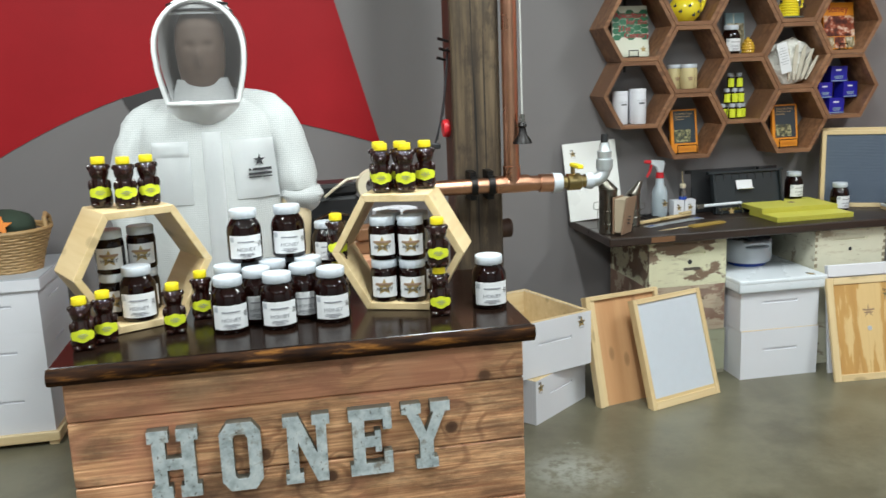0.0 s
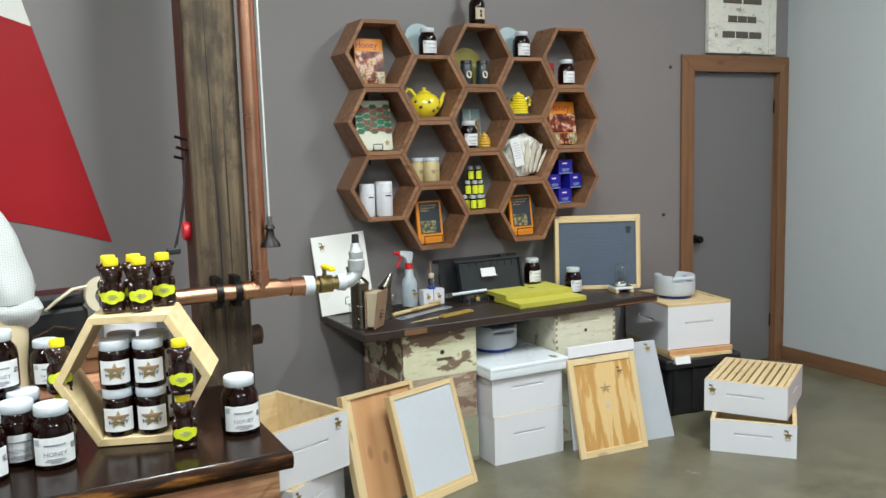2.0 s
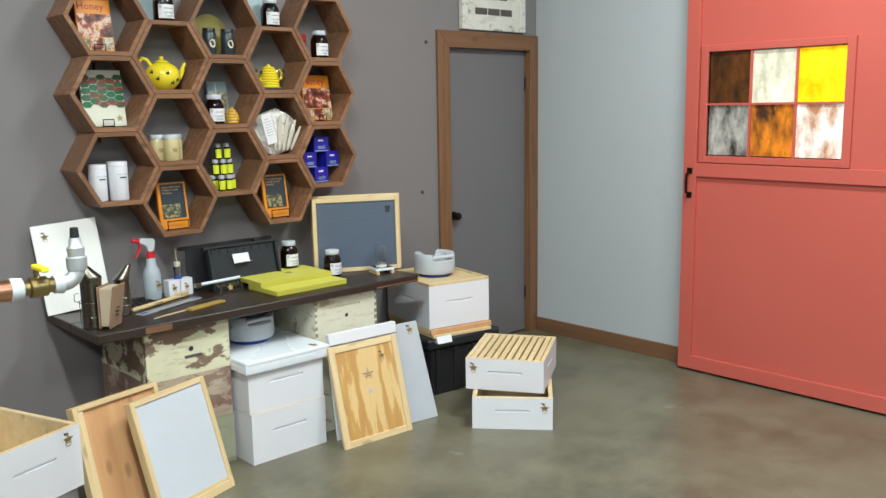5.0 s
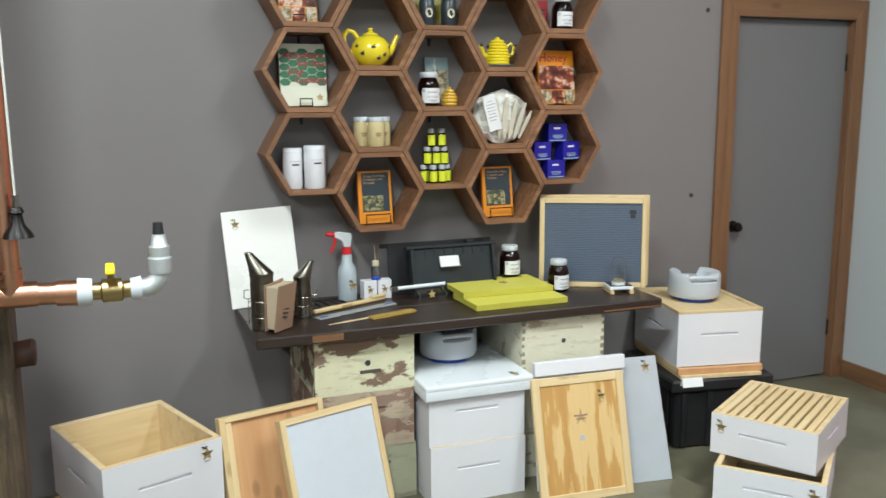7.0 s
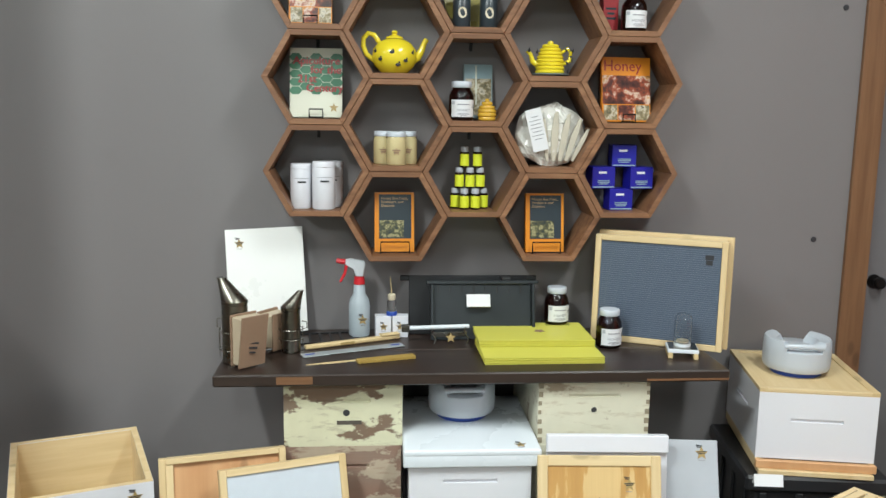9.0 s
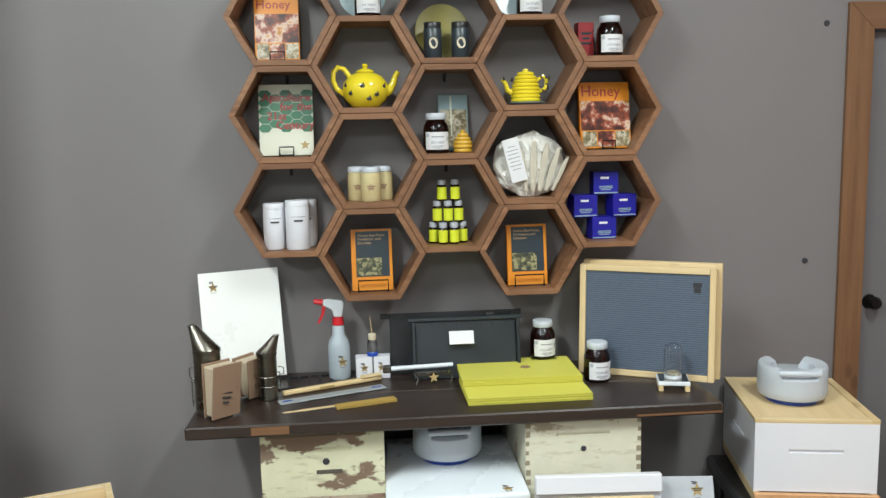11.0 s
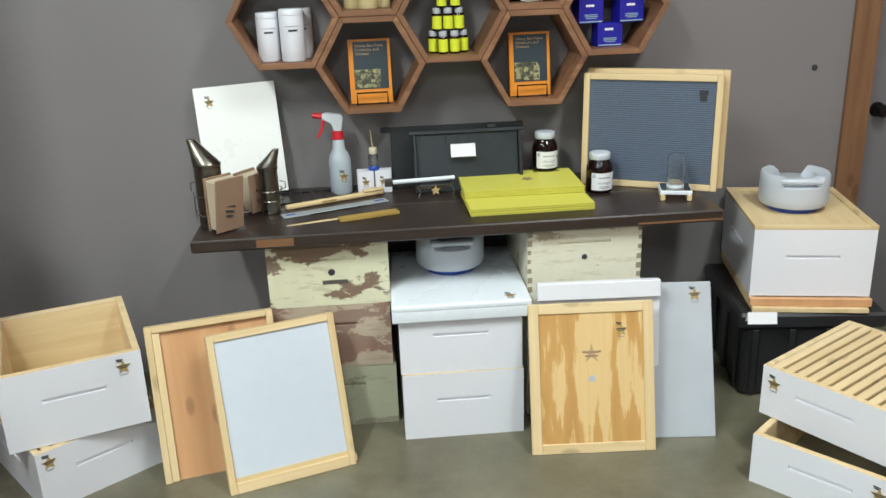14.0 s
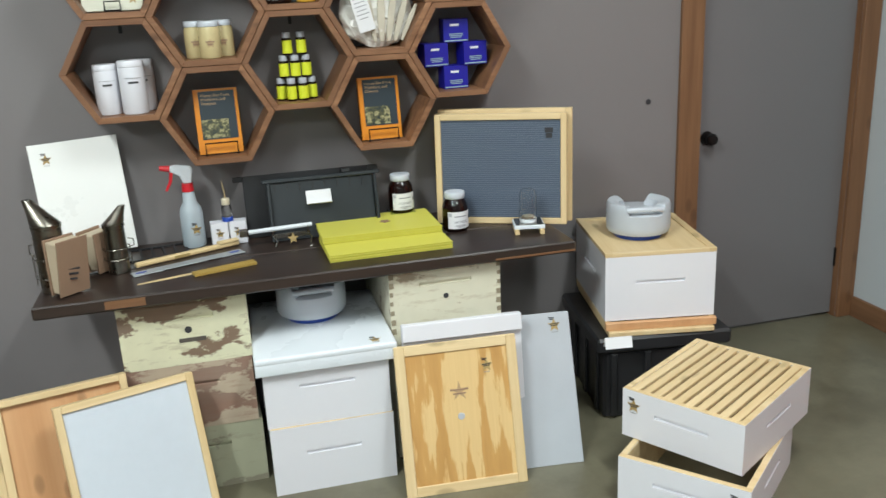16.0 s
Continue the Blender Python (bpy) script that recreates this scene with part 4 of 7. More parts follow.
tray, w = leaning("hive_cover", (-1.035, -0.84), (-0.64, -0.748), 0.52, 14.5, "pinkish pine bottom board tray leaning upright", "hive board")
L2 = 0.515
part("panel", box(-w / 2 + 0.02, w / 2 - 0.02, 0.016, 0.028, 0.0, L2 - 0.02), M_CEDAR, tray)
part("side_rail", box(-w / 2, -w / 2 + 0.022, 0, 0.045, 0.002, L2, 0.002), M_PINE_Z, tray)
part("side_rail", box(w / 2 - 0.022, w / 2, 0, 0.045, 0.002, L2, 0.002), M_PINE_Z, tray)
part("end_rail", box(-w / 2 + 0.022, w / 2 - 0.022, 0, 0.045, L2 - 0.02, L2, 0.002), M_PINE, tray)
part("inner_rail", box(-w / 2 + 0.022, -w / 2 + 0.045, 0.004, 0.016, 0.004, L2 - 0.02, 0.001), M_PINE_Z, tray)

scr, w = leaning("screened_board", (-0.816, -0.93), (-0.422, -0.805), 0.54, 17.5, "pine framed white screen board leaning upright", "hive board")
L2 = 0.51
part("screen", box(-w / 2 + 0.02, w / 2 - 0.02, 0.008, 0.012, 0.02, L2 - 0.02), M_MESHW, scr, "fine white wire screen")
part("side_rail", box(-w / 2, -w / 2 + 0.023, 0, 0.04, 0.0, L2, 0.002), M_PINE_Z, scr)
part("side_rail", box(w / 2 - 0.023, w / 2, 0, 0.04, 0.0, L2, 0.002), M_PINE_Z, scr)
part("end_rail", box(-w / 2 + 0.023, w / 2 - 0.023, 0, 0.04, L2 - 0.023, L2, 0.002), M_PINE, scr)
part("end_rail", box(-w / 2 + 0.023, w / 2 - 0.023, -0.001, 0.04, 0.0, 0.035, 0.002), M_PINE, scr)
part("cleat", box(w / 2 - 0.001, w / 2 + 0.006, 0.005, 0.03, 0.01, 0.035, 0.002), M_PINE, scr)
part("batten", box(-w / 2 + 0.023, w / 2 - 0.023, 0.006, 0.012, 0.035, 0.05), M_PALEWOOD, scr)

ply, w = leaning("inner_cover", (0.161, -0.842), (0.573, -0.870), 0.49, 15, "pine framed plywood inner cover leaning upright", "hive board")
L2 = 0.505
part("panel", box(-w / 2 + 0.03, w / 2 - 0.03, 0.006, 0.012, 0.03, L2 - 0.03), M_PLY, ply, "figured golden plywood panel")
part("side_rail", box(-w / 2, -w / 2 + 0.034, 0, 0.02, 0.0, L2, 0.002), M_PINE_Z, ply)
part("side_rail", box(w / 2 - 0.034, w / 2, 0, 0.02, 0.0, L2, 0.002), M_PINE_Z, ply)
part("end_rail", box(-w / 2 + 0.034, w / 2 - 0.034, 0, 0.02, L2 - 0.034, L2, 0.002), M_PINE, ply)
part("end_rail", box(-w / 2 + 0.034, w / 2 - 0.034, 0, 0.02, 0.0, 0.034, 0.002), M_PINE, ply)
part("vent_hole", lathe([(0, -0.001), (0.011, -0.001), (0.012, 0)], 18), M_GREYBOARD, ply, "round grey vent hole", False, pose(0.0, 0.006, 0.25, -90, 0, 0))
sticker(ply, pose(0.1, 0.005, 0.41), 0.021)
part("burnt_star", star(0.036, 0.0006, 0.3), M_TEXTORANGE, ply, "faint burnt star brand", m=pose(0.0, 0.0056, 0.335))
part("burnt_print", bars([1, 0.7], 0.062, 0.0045, 0.013), M_KRAFT, ply, m=pose(0.0, 0.005, 0.34))

greyb, w = leaning("hive_cover", (0.380, -0.772), (0.800, -0.818), 0.54, 21, "flat grey metal-skinned cover leaning upright", "hive board")
part("skin", box(-w / 2, w / 2, 0, 0.018, 0, 0.53, 0.002), M_GREYBOARD, greyb)
sticker(greyb, pose(0.155, -0.001, 0.485), 0.023)
wc, w = leaning("hive_cover", (0.208, -0.715), (0.622, -0.742), 0.54, 8, "white painted cover leaning behind others", "hive board")
part("skin", box(-w / 2, w / 2, 0, 0.012, 0, 0.48, 0.001), M_WHITE, wc)
part("lip", box(-w / 2, w / 2, -0.02, 0.012, 0.4805, 0.54, 0.003), M_WHITE, wc)

# hive boxes on the floor at both ends
hive_box(at((-1.372, -0.935), (-1.058, -0.682)), 0.204, "white hive box with top bars under another box", M_WHITE, M_PINE, logo=[(-0.17, 0.165)], frames=9, group="white hive boxes")
hive_box(at((-1.452, -0.925), (-1.063, -0.782), 0.2085), 0.25, "open empty white hive box with bare pine inside", M_WHITE, M_PINE, logo=[(0.15, 0.205)], group="white hive boxes")
hive_box(at((0.802, -1.078), (1.070, -1.388)), 0.168, "open white hive box on the concrete floor", M_WHITE, M_PINE, logo=[(0.165, 0.115)], group="white hive boxes")
hive_box(at((0.872, -0.962), (1.090, -1.310), 0.172), 0.168, "white hive box filled with pine frames", M_WHITE, M_PINE, logo=[(-0.165, 0.115)], frames=10, group="white hive boxes")

# the hive on a black stand
stand = thing("storage_tote", pose(1.215, -0.61, 0, 0, 0, -8), "black plastic tote used as a stand", "tote")
part("body", box(-0.225, 0.235, 0.02, 0.5, 0, 0.275, 0.012), M_BLACK, stand)
part("rim", box(-0.255, 0.265, 0.0, 0.53, 0.2755, 0.335, 0.01), M_BLACK, stand)
for k in range(4):
    part("rib", box(-0.2 + k * 0.13, -0.175 + k * 0.13, 0.008, 0.02, 0.01, 0.27, 0.003), M_BLACK, stand)
for k in range(3):
    part("side_rib", box(-0.237, -0.225, 0.08 + k * 0.15, 0.105 + k * 0.15, 0.01, 0.27, 0.003), M_BLACK, stand)
NA, NB = (1.012, -0.528), (1.417, -0.610)
bb = thing("bottom_board", at(NA, NB, 0.336), "pine hive bottom board on the black tote", "hive board")
part("floor_panel", box(-0.2, 0.2, -0.035, 0.5, 0.0, 0.018, 0.002), M_PINE_Y, bb)
part("front_strip", box(-0.207, 0.212, -0.02, 0.0, 0.0185, 0.048, 0.002), M_CEDAR, bb)
part("side_strip", box(-0.207, -0.187, 0.0005, 0.5, 0.0185, 0.05, 0.002), M_PINE_Y, bb)
part("side_strip", box(0.187, 0.207, 0.0005, 0.5, 0.0185, 0.05, 0.002), M_PINE_Y, bb)
hive_box(at(NA, NB, 0.387), 0.248, "white hive box on a pine bottom board", M_WHITE, M_PINE, group="white hive boxes")
ic = thing("inner_cover", at(NA, NB, 0.637), "pine inner cover lying on a white hive", "hive board")
part("panel", box(-0.18, 0.18, 0.026, 0.48, 0.0, 0.009), M_PINE_Y, ic)
part("side_rail", box(-0.208, -0.1795, 0, 0.506, 0, 0.014, 0.001), M_PINE_Y, ic)
part("side_rail", box(0.1795, 0.208, 0, 0.506, 0, 0.014, 0.001), M_PINE_Y, ic)
part("end_rail", box(-0.1795, 0.1795, 0, 0.026, 0, 0.014, 0.001), M_PINE, ic)
part("end_rail", box(-0.1795, 0.1795, 0.48, 0.506, 0, 0.014, 0.001), M_PINE, ic)
jug(pose(1.245, -0.325, 0.6465, 0, 0, -12), "milky plastic feeder jug on a pine cover")
card = thing("price_card", pose(1.005, -0.655, 0.336, 0, 0, -8), "small folded white price card", "price card", "price cards")
part("front", box(-0.05, 0.05, 0, 0.001, 0, 0.042), M_LABEL, card, m=pose(0, -0.012, 0, -20, 0, 0))
part("back", box(-0.05, 0.05, 0, 0.001, 0, 0.042), M_LABEL, card, m=pose(0, 0.016, 0, 20, 0, 0))

# ---- the honey counter ----
CT = 0.91
CM = pose(-2.385, -2.340, 0)
FOOT = 0.0
counter = thing("honey_counter", CM, "wooden display counter clad in stained planks", "counter")
X0, X1 = -0.566, 0.570
zs = [FOOT, 0.087, 0.255, 0.42, 0.585, 0.755, 0.863]
for i in range(6):
    part("plank", box(X0, X1, 0.045, 0.066, zs[i] + 0.0015, zs[i + 1] - 0.0015, 0.003), M_PLANK, counter)
    part("plank", box(X1 - 0.021, X1, 0.0665, 0.60, zs[i] + 0.0015, zs[i + 1] - 0.0015, 0.003), M_PLANK_Y, counter)
    part("plank", box(X0, X0 + 0.021, 0.0665, 0.60, zs[i] + 0.0015, zs[i + 1] - 0.0015, 0.003), M_PLANK_Y, counter)
part("back_panel", box(X0 + 0.0215, X1 - 0.0215, 0.585, 0.60, FOOT, 0.863), M_PLANK, counter)
top = part("countertop", box(-0.586, 0.590, 0.004, 0.665, 0.865, CT, 0.006), M_BAR, counter, "glossy dark lacquered slab top")
bm = bmesh.new()
prof = [(0.0038, 0.0), (-0.004, 0.004), (-0.010, 0.016), (-0.008, 0.032), (0.0, 0.041), (0.0038, 0.043)]
cols = [[bm.verts.new((x, y + (0.006 * noise.noise(Vector((x * 9, z * 30, 1))) if y < 0.003 else 0), 0.866 + z)) for y, z in prof] for x in (-0.586 + 1.176 * i / 70 for i in range(71))]
for a, b in zip(cols, cols[1:]):
    for i in range(6):
        bm.faces.new((a[i], a[(i + 1) % 6], b[(i + 1) % 6], b[i]))
bm.faces.new(cols[0])
bm.faces.new(cols[-1])
part("live_edge", bm, M_BARK, top, "amber streaked front edge", True)

# letters on the counter, as cut metal slabs
U = {"H": [[(0, 0), (.42, 0), (.42, .17), (.34, .17), (.34, .42), (.66, .42), (.66, .17), (.58, .17), (.58, 0), (1, 0), (1, .17), (.92, .17), (.92, .83), (1, .83), (1, 1), (.58, 1), (.58, .83), (.66, .83), (.66, .58), (.34, .58), (.34, .83), (.42, .83), (.42, 1), (0, 1), (0, .83), (.08, .83), (.08, .17), (0, .17)]],
     "N": [[(0, 0), (.38, 0), (.38, .15), (.3, .15), (.3, .62), (.68, 0), (.92, 0), (.92, .85), (1, .85), (1, 1), (.62, 1), (.62, .85), (.7, .85), (.7, .42), (.34, 1), (0, 1), (0, .85), (.08, .85), (.08, .15), (0, .15)]],
     "E": [[(0, 0), (1, 0), (1, .33), (.80, .33), (.80, .17), (.36, .17), (.36, .42), (.6, .42), (.6, .34), (.74, .34), (.74, .66), (.6, .66), (.6, .58), (.36, .58), (.36, .83), (.80, .83), (.80, .67), (1, .67), (1, 1), (0, 1), (0, .83), (.08, .83), (.08, .17), (0, .17)]],
     "Y": [[(.27, 0), (.73, 0), (.73, .15), (.64, .15), (.64, .42), (.9, .85), (1, .85), (1, 1), (.6, 1), (.6, .85), (.66, .85), (.5, .56), (.34, .85), (.4, .85), (.4, 1), (0, 1), (0, .85), (.1, .85), (.36, .42), (.36, .15), (.27, .15)]]}
O_OUT = [(.2, 0), (.8, 0), (1, .15), (1, .85), (.8, 1), (.2, 1), (0, .85), (0, .15)]
O_IN = [(.38, .17), (.62, .17), (.68, .23), (.68, .77), (.62, .83), (.38, .83), (.32, .77), (.32, .23)]


def ring_letter(w, h, y0, y1, inset=0.0):
    bm = bmesh.new()
    loops = []
    for pts, k in ((O_OUT, -inset), (O_IN, inset)):
        for y in (y0, y1):
            loops.append([bm.verts.new((x * w + k * (1 if x < .5 else -1) * -1, y, z * h + k * (1 if z < .5 else -1) * -1)) for x, z in pts])
    of, ob_, nf, nb = loops
    for i in range(8):
        j = (i + 1) % 8
        for a, b in ((of, nf), (nb, ob_), (ob_, of), (nf, nb)):
            bm.faces.new((a[i], a[j], b[j], b[i]))
    return bm


LH = 0.178
for ch, lx, lw in (("H", -0.384, 0.119), ("O", -0.215, 0.100), ("N", -0.060, 0.116), ("E", 0.103, 0.109), ("Y", 0.238, 0.126)):
    lt = thing("metal_letter", CM @ pose(lx, 0.045, 0.546), "galvanised metal letter %s on wooden planks" % ch, "letter", "letters on the counter")
    if ch == "O":
        part("body", ring_letter(lw, LH, -0.028, -0.001), M_GALVEDGE, lt)
        part("face", ring_letter(lw, LH, -0.031, -0.0285), M_GALV, lt)
    else:
        pts = [(x * lw, z * LH) for x, z in U[ch][0]]
        part("body", prism(pts, -0.028, -0.001), M_GALVEDGE, lt)
        part("face", prism(pts, -0.031, -0.0285), M_GALV, lt)


# ---- honey jars and bottles ----
def big_jar(m, label="large dark honey jar with white cap and label"):
    j = thing("honey_jar", m, label, "honey jar", "large honey jars")
    part("glass", lathe([(0, 0), (0.042, 0), (0.0465, 0.005), (0.0475, 0.014), (0.0475, 0.088), (0.0455, 0.102), (0.040, 0.114), (0.034, 0.122), (0.0325, 0.127), (0, 0.127)], 36), M_HONEY, j, "", True)
    part("cap", lathe([(0.036, 0.1272), (0.0375, 0.129), (0.0375, 0.148), (0.036, 0.151), (0.033, 0.1515), (0, 0.151)], 36), M_CAPW, j, "ribbed white screw cap", True)
    lb = part("label", curl(sheet(0.098, 0.066, 0.014, 14), 0.0475, 0.0006), M_LABEL, j, "white paper label")
    part("word", curl(words("HONEY", 0.0148), 0.0475, 0.0012), M_GREYINK, lb, m=pose(0, 0, 0.040))
    part("print", curl(bars([1.0], 0.046, 0.0036, 0.008), 0.0475, 0.0012), M_GREYINK, lb, "illegible brand line", m=pose(0, 0, 0.062))
    part("print", curl(bars([0.8, 1.0, 0.5], 0.045, 0.0018, 0.0042), 0.0475, 0.0012), M_GREYINK, lb, m=pose(0, 0, 0.028))
    part("seal", curl(sheet(0.012, 0.014, 0.062, 3), 0.0475, 0.0011), M_GREYBOARD, lb, m=Matrix.Rotation(radians(-48), 4, "Z"))
    part("barcode", curl(bars([1] * 5, 0.012, 0.0008, 0.003), 0.0475, 0.0011), M_INK, lb, m=Matrix.Rotation(radians(49), 4, "Z") @ pose(0, 0, 0.06))
    return j


def small_jar(m, label="small dark honey jar with star label"):
    j = thing("honey_jar", m, label, "honey jar", "small honey jars")
    part("glass", lathe([(0, 0), (0.034, 0), (0.0375, 0.005), (0.0375, 0.078), (0.035, 0.087), (0.031, 0.091), (0, 0.091)], 32), M_HONEY, j, "", True)
    part("cap", lathe([(0.0335, 0.0912), (0.0345, 0.093), (0.0345, 0.110), (0.033, 0.113), (0, 0.1132)], 32), M_CAPW, j, "white screw cap", True)
    lb = part("label", curl(sheet(0.072, 0.055, 0.014, 12), 0.0375, 0.0006), M_LABEL, j, "white paper label")
    part("star_print", curl(star(0.023), 0.0375, 0.0013), M_GOLD, lb, "gold star", m=pose(0, 0, 0.042))
    part("word", curl(words("HONEY", 0.0125), 0.0375, 0.0022), M_INK, lb, m=pose(0, 0, 0.036))
    part("print", curl(bars([1.0], 0.046, 0.006, 0.01), 0.0375, 0.0022), M_KRAFT, lb, m=pose(0, 0, 0.05))
    return j


def blob(r, loc, squash=(1, 1, 1), seg=12):
    bm = bmesh.new()
    bmesh.ops.create_uvsphere(bm, u_segments=seg, v_segments=max(6, seg // 2), radius=r)
    bm.transform(Matrix.LocRotScale(loc, None, squash))
    return bm


def bear(m, label="bear shaped dark honey bottle with yellow cap"):
    b = thing("honey_bear", m, label, "honey bottle", "honey bear bottles")
    bm = lathe([(0, 0), (0.022, 0), (0.0255, 0.004), (0.0275, 0.018), (0.0265, 0.034), (0.0245, 0.052), (0.0205, 0.068), (0.0185, 0.074), (0.021, 0.08), (0.0235, 0.09), (0.0225, 0.101), (0.017, 0.109), (0.0135, 0.112), (0, 0.112)], 26)
    bm.transform(Matrix.Diagonal((1.05, 0.9, 1, 1)))
    for s in (-1, 1):
        join(bm, blob(0.008, (s * 0.021, 0, 0.103), (1, 0.6, 1)))
        join(bm, blob(0.010, (s * 0.021, -0.014, 0.058), (0.8, 0.8, 1.5)))
        join(bm, blob(0.011, (s * 0.014, -0.019, 0.008), (1, 1, 0.7)))
    join(bm, blob(0.008, (0, -0.021, 0.088)))
    part("bottle", bm, M_BEAR, b, "", True)
    part("cap", lathe([(0.0168, 0.1122), (0.0175, 0.114), (0.0172, 0.128), (0.0165, 0.1295), (0, 0.1298)], 26), M_CAPY, b, "bright yellow cap", True)
    bm = bmesh.new()
    cols = []
    for k in range(-10, 11):
        u = k / 10
        h = 0.0155 * math.sqrt(max(0.0, 1 - u * u)) * (0.72 + 0.28 * abs(math.cos(3.4 * u))) + 0.001
        cols.append([bm.verts.new((0.031 * u, y, z)) for y, z in ((-0.0006, -h), (-0.0006, h), (0.0006, h), (0.0006, -h))])
    for p, q in zip(cols, cols[1:]):
        for k in range(4):
            bm.faces.new((p[k], p[(k + 1) % 4], q[(k + 1) % 4], q[k]))
    bm.faces.new(cols[0])
    bm.faces.new(cols[-1])
    lb = part("label", curl(bm, 0.029, 0.001), M_LIME, b, "lime yellow label", m=pose(0, 0, 0.040))
    part("print", curl(bars([0.7, 1.0, 0.5], 0.024, 0.0010, 0.0042), 0.029, 0.0022), M_GREYINK, lb, m=pose(0, 0, 0.044))
    for o in [b] + list(b.children_recursive):
        if o.data is not None:
            o.data.transform(Matrix.Scale(1.02, 4))
    return b


JAR0 = big_jar(pose(-1.861, -2.130, CT, 0, 0, -4))
for o in JAR0.children_recursive:
    o.data.transform(Matrix.Diagonal((1.0, 1.0, 0.955, 1.0)))
SJ0 = small_jar(pose(-2.0, -2.0, 0.0))
for o in SJ0.children_recursive:
    o.data.transform(Matrix.Scale(1.04, 4))
BEAR0 = bear(pose(-2.912, -2.196, CT, 0, 0, 12))
front = [(-2.558, -2.143, 6), (-2.433, -2.147, 3), (-2.293, -2.128, 0), (-2.487, -2.066, 5), (-2.363, -2.063, 2), (-2.565, -2.003, 0), (-2.445, -1.978, 4), (-2.345, -1.971, 0), (-2.517, -1.913, 0), (-2.395, -1.885, 0)]
for x, y, r in front:
    copy_thing(JAR0, pose(x, y, CT, 0, 0, r))
for x, y, r in ((-2.514, -1.960, 6), (-2.394, -1.931, 3)):
    copy_thing(JAR0, pose(x, y, CT + 0.1448, 0, 0, r))

HS = 0.185
HA = pose(-2.768, -2.060, CT + 0.001, 0, 0, 27) @ Matrix.Translation((0, 0.18, 0))
HB = pose(-2.108, -2.098, CT + 0.001, 0, 0, -20) @ Matrix.Translation((0, 0.16, 0))
hexagon(HS, 0.18, 0.019, HA, "pale pine hexagon box standing on the counter", M_PINE_Y, "pine hexagon boxes", "hexagon_box")
hexagon(HS, 0.16, 0.019, HB, "pale pine hexagon box holding stacked jars", M_PINE_Y, "pine hexagon boxes", "hexagon_box")
TOPZ = HS * R3 + 0.0005
FLOORZ = 0.0205
copy_thing(JAR0, HA @ pose(-0.012, -0.135, FLOORZ, 0, 0, -20))
sj = 0
for H, spots in ((HA, [(-0.047, -0.042, 0), (-0.047, -0.042, 1), (0.040, -0.042, 0), (0.040, -0.042, 1)]), (HB, [(x, y, k) for y in (-0.12, -0.041) for x in (-0.047, 0.032) for k in (0, 1)])):
    for x, y, k in spots:
        m = H @ pose(x, y, FLOORZ + k * 0.1181, 0, 0, -22 if H is HA else 10)
        if sj == 0:
            SJ0.matrix_world = m
        else:
            copy_thing(SJ0, m)
        sj += 1
for H, spots in ((HA, [(-0.056, -0.06), (-0.012, -0.125), (0.050, -0.12)]), (HB, [(-0.044, -0.105), (0.021, -0.105), (-0.005, -0.038), (0.064, -0.035), (-0.066, -0.04)])):
    for i, (x, y) in enumerate(spots):
        copy_thing(BEAR0, H @ pose(x, y, TOPZ, 0, 0, (-20 if H is HA else 10) + 5 * (i % 3)))
for x, y, z, r in ((-2.866, -2.148, 0, 15), (-2.700, -2.120, 0, 8), (-2.640, -1.997, 0, 8), (-2.008, -2.172, 0, -5), (-2.008, -2.172, 1, -8), (-2.263, -1.998, 0, 0), (-2.263, -1.998, 1, 4)):
    copy_thing(BEAR0, pose(x, y, CT + z * 0.1326, 0, 0, r))

# ---- hive and basket beside the counter ----
bb = thing("bottom_board", pose(-3.665, -0.56, 0), "pale pine hive bottom board on the floor", "hive board")
part("floor_panel", box(-0.225, 0.225, 0, 0.54, 0.02, 0.062, 0.003), M_PINE, bb)
part("foot_rail", box(-0.215, -0.175, 0.01, 0.53, 0, 0.0195, 0.002), M_PINE_Y, bb)
part("foot_rail", box(0.175, 0.215, 0.01, 0.53, 0, 0.0195, 0.002), M_PINE_Y, bb)
for z, h in ((0.0625, 0.245), (0.308, 0.205), (0.5135, 0.205)):
    hive_box(pose(-3.665, -0.54, z, 0, 0, 0), h, "white painted hive box in a tall stack", M_WHITE, None, group="tall hive stack")
ld = thing("hive_cover", pose(-3.665, -0.552, 0.700), "white edged grey topped hive cover", "hive cover")
part("rim_front", box(-0.222, 0.222, 0, 0.012, 0, 0.05, 0.002), M_WHITE, ld)
part("rim_back", box(-0.222, 0.222, 0.518, 0.53, 0, 0.05, 0.002), M_WHITE, ld)
part("rim_side", box(-0.222, -0.21, 0.0125, 0.5175, 0, 0.05, 0.002), M_WHITE, ld)
part("rim_side", box(0.21, 0.222, 0.0125, 0.5175, 0, 0.05, 0.002), M_WHITE, ld)
part("top_sheet", box(-0.222, 0.222, 0, 0.53, 0.0505, 0.056, 0.001), M_GREYBOARD, ld, "grey metal top")

bk = thing("wicker_basket", pose(-3.60, -0.33, 0.7565), "round wicker basket full of folded caps", "basket")
for k in range(13):
    z = 0.006 + k * 0.0135
    r = 0.118 + 0.05 * (k / 12) ** 1.2
    part("weave", tube([(r * math.cos(a), r * math.sin(a), z + 0.0025 * math.sin(14 * a + k * math.pi)) for a in (2 * math.pi * i / 56 for i in range(57))], 0.0078, 6), M_WICKER, bk, "", True)
part("bottom", lathe([(0, 0), (0.12, 0), (0.12, 0.008), (0, 0.008)], 30), M_WICKER, bk)
part("rim", tube([(0.172 * math.cos(a), 0.172 * math.sin(a), 0.182) for a in (2 * math.pi * i / 40 for i in range(41))], 0.0105, 8), M_WICKER, bk, "", True)
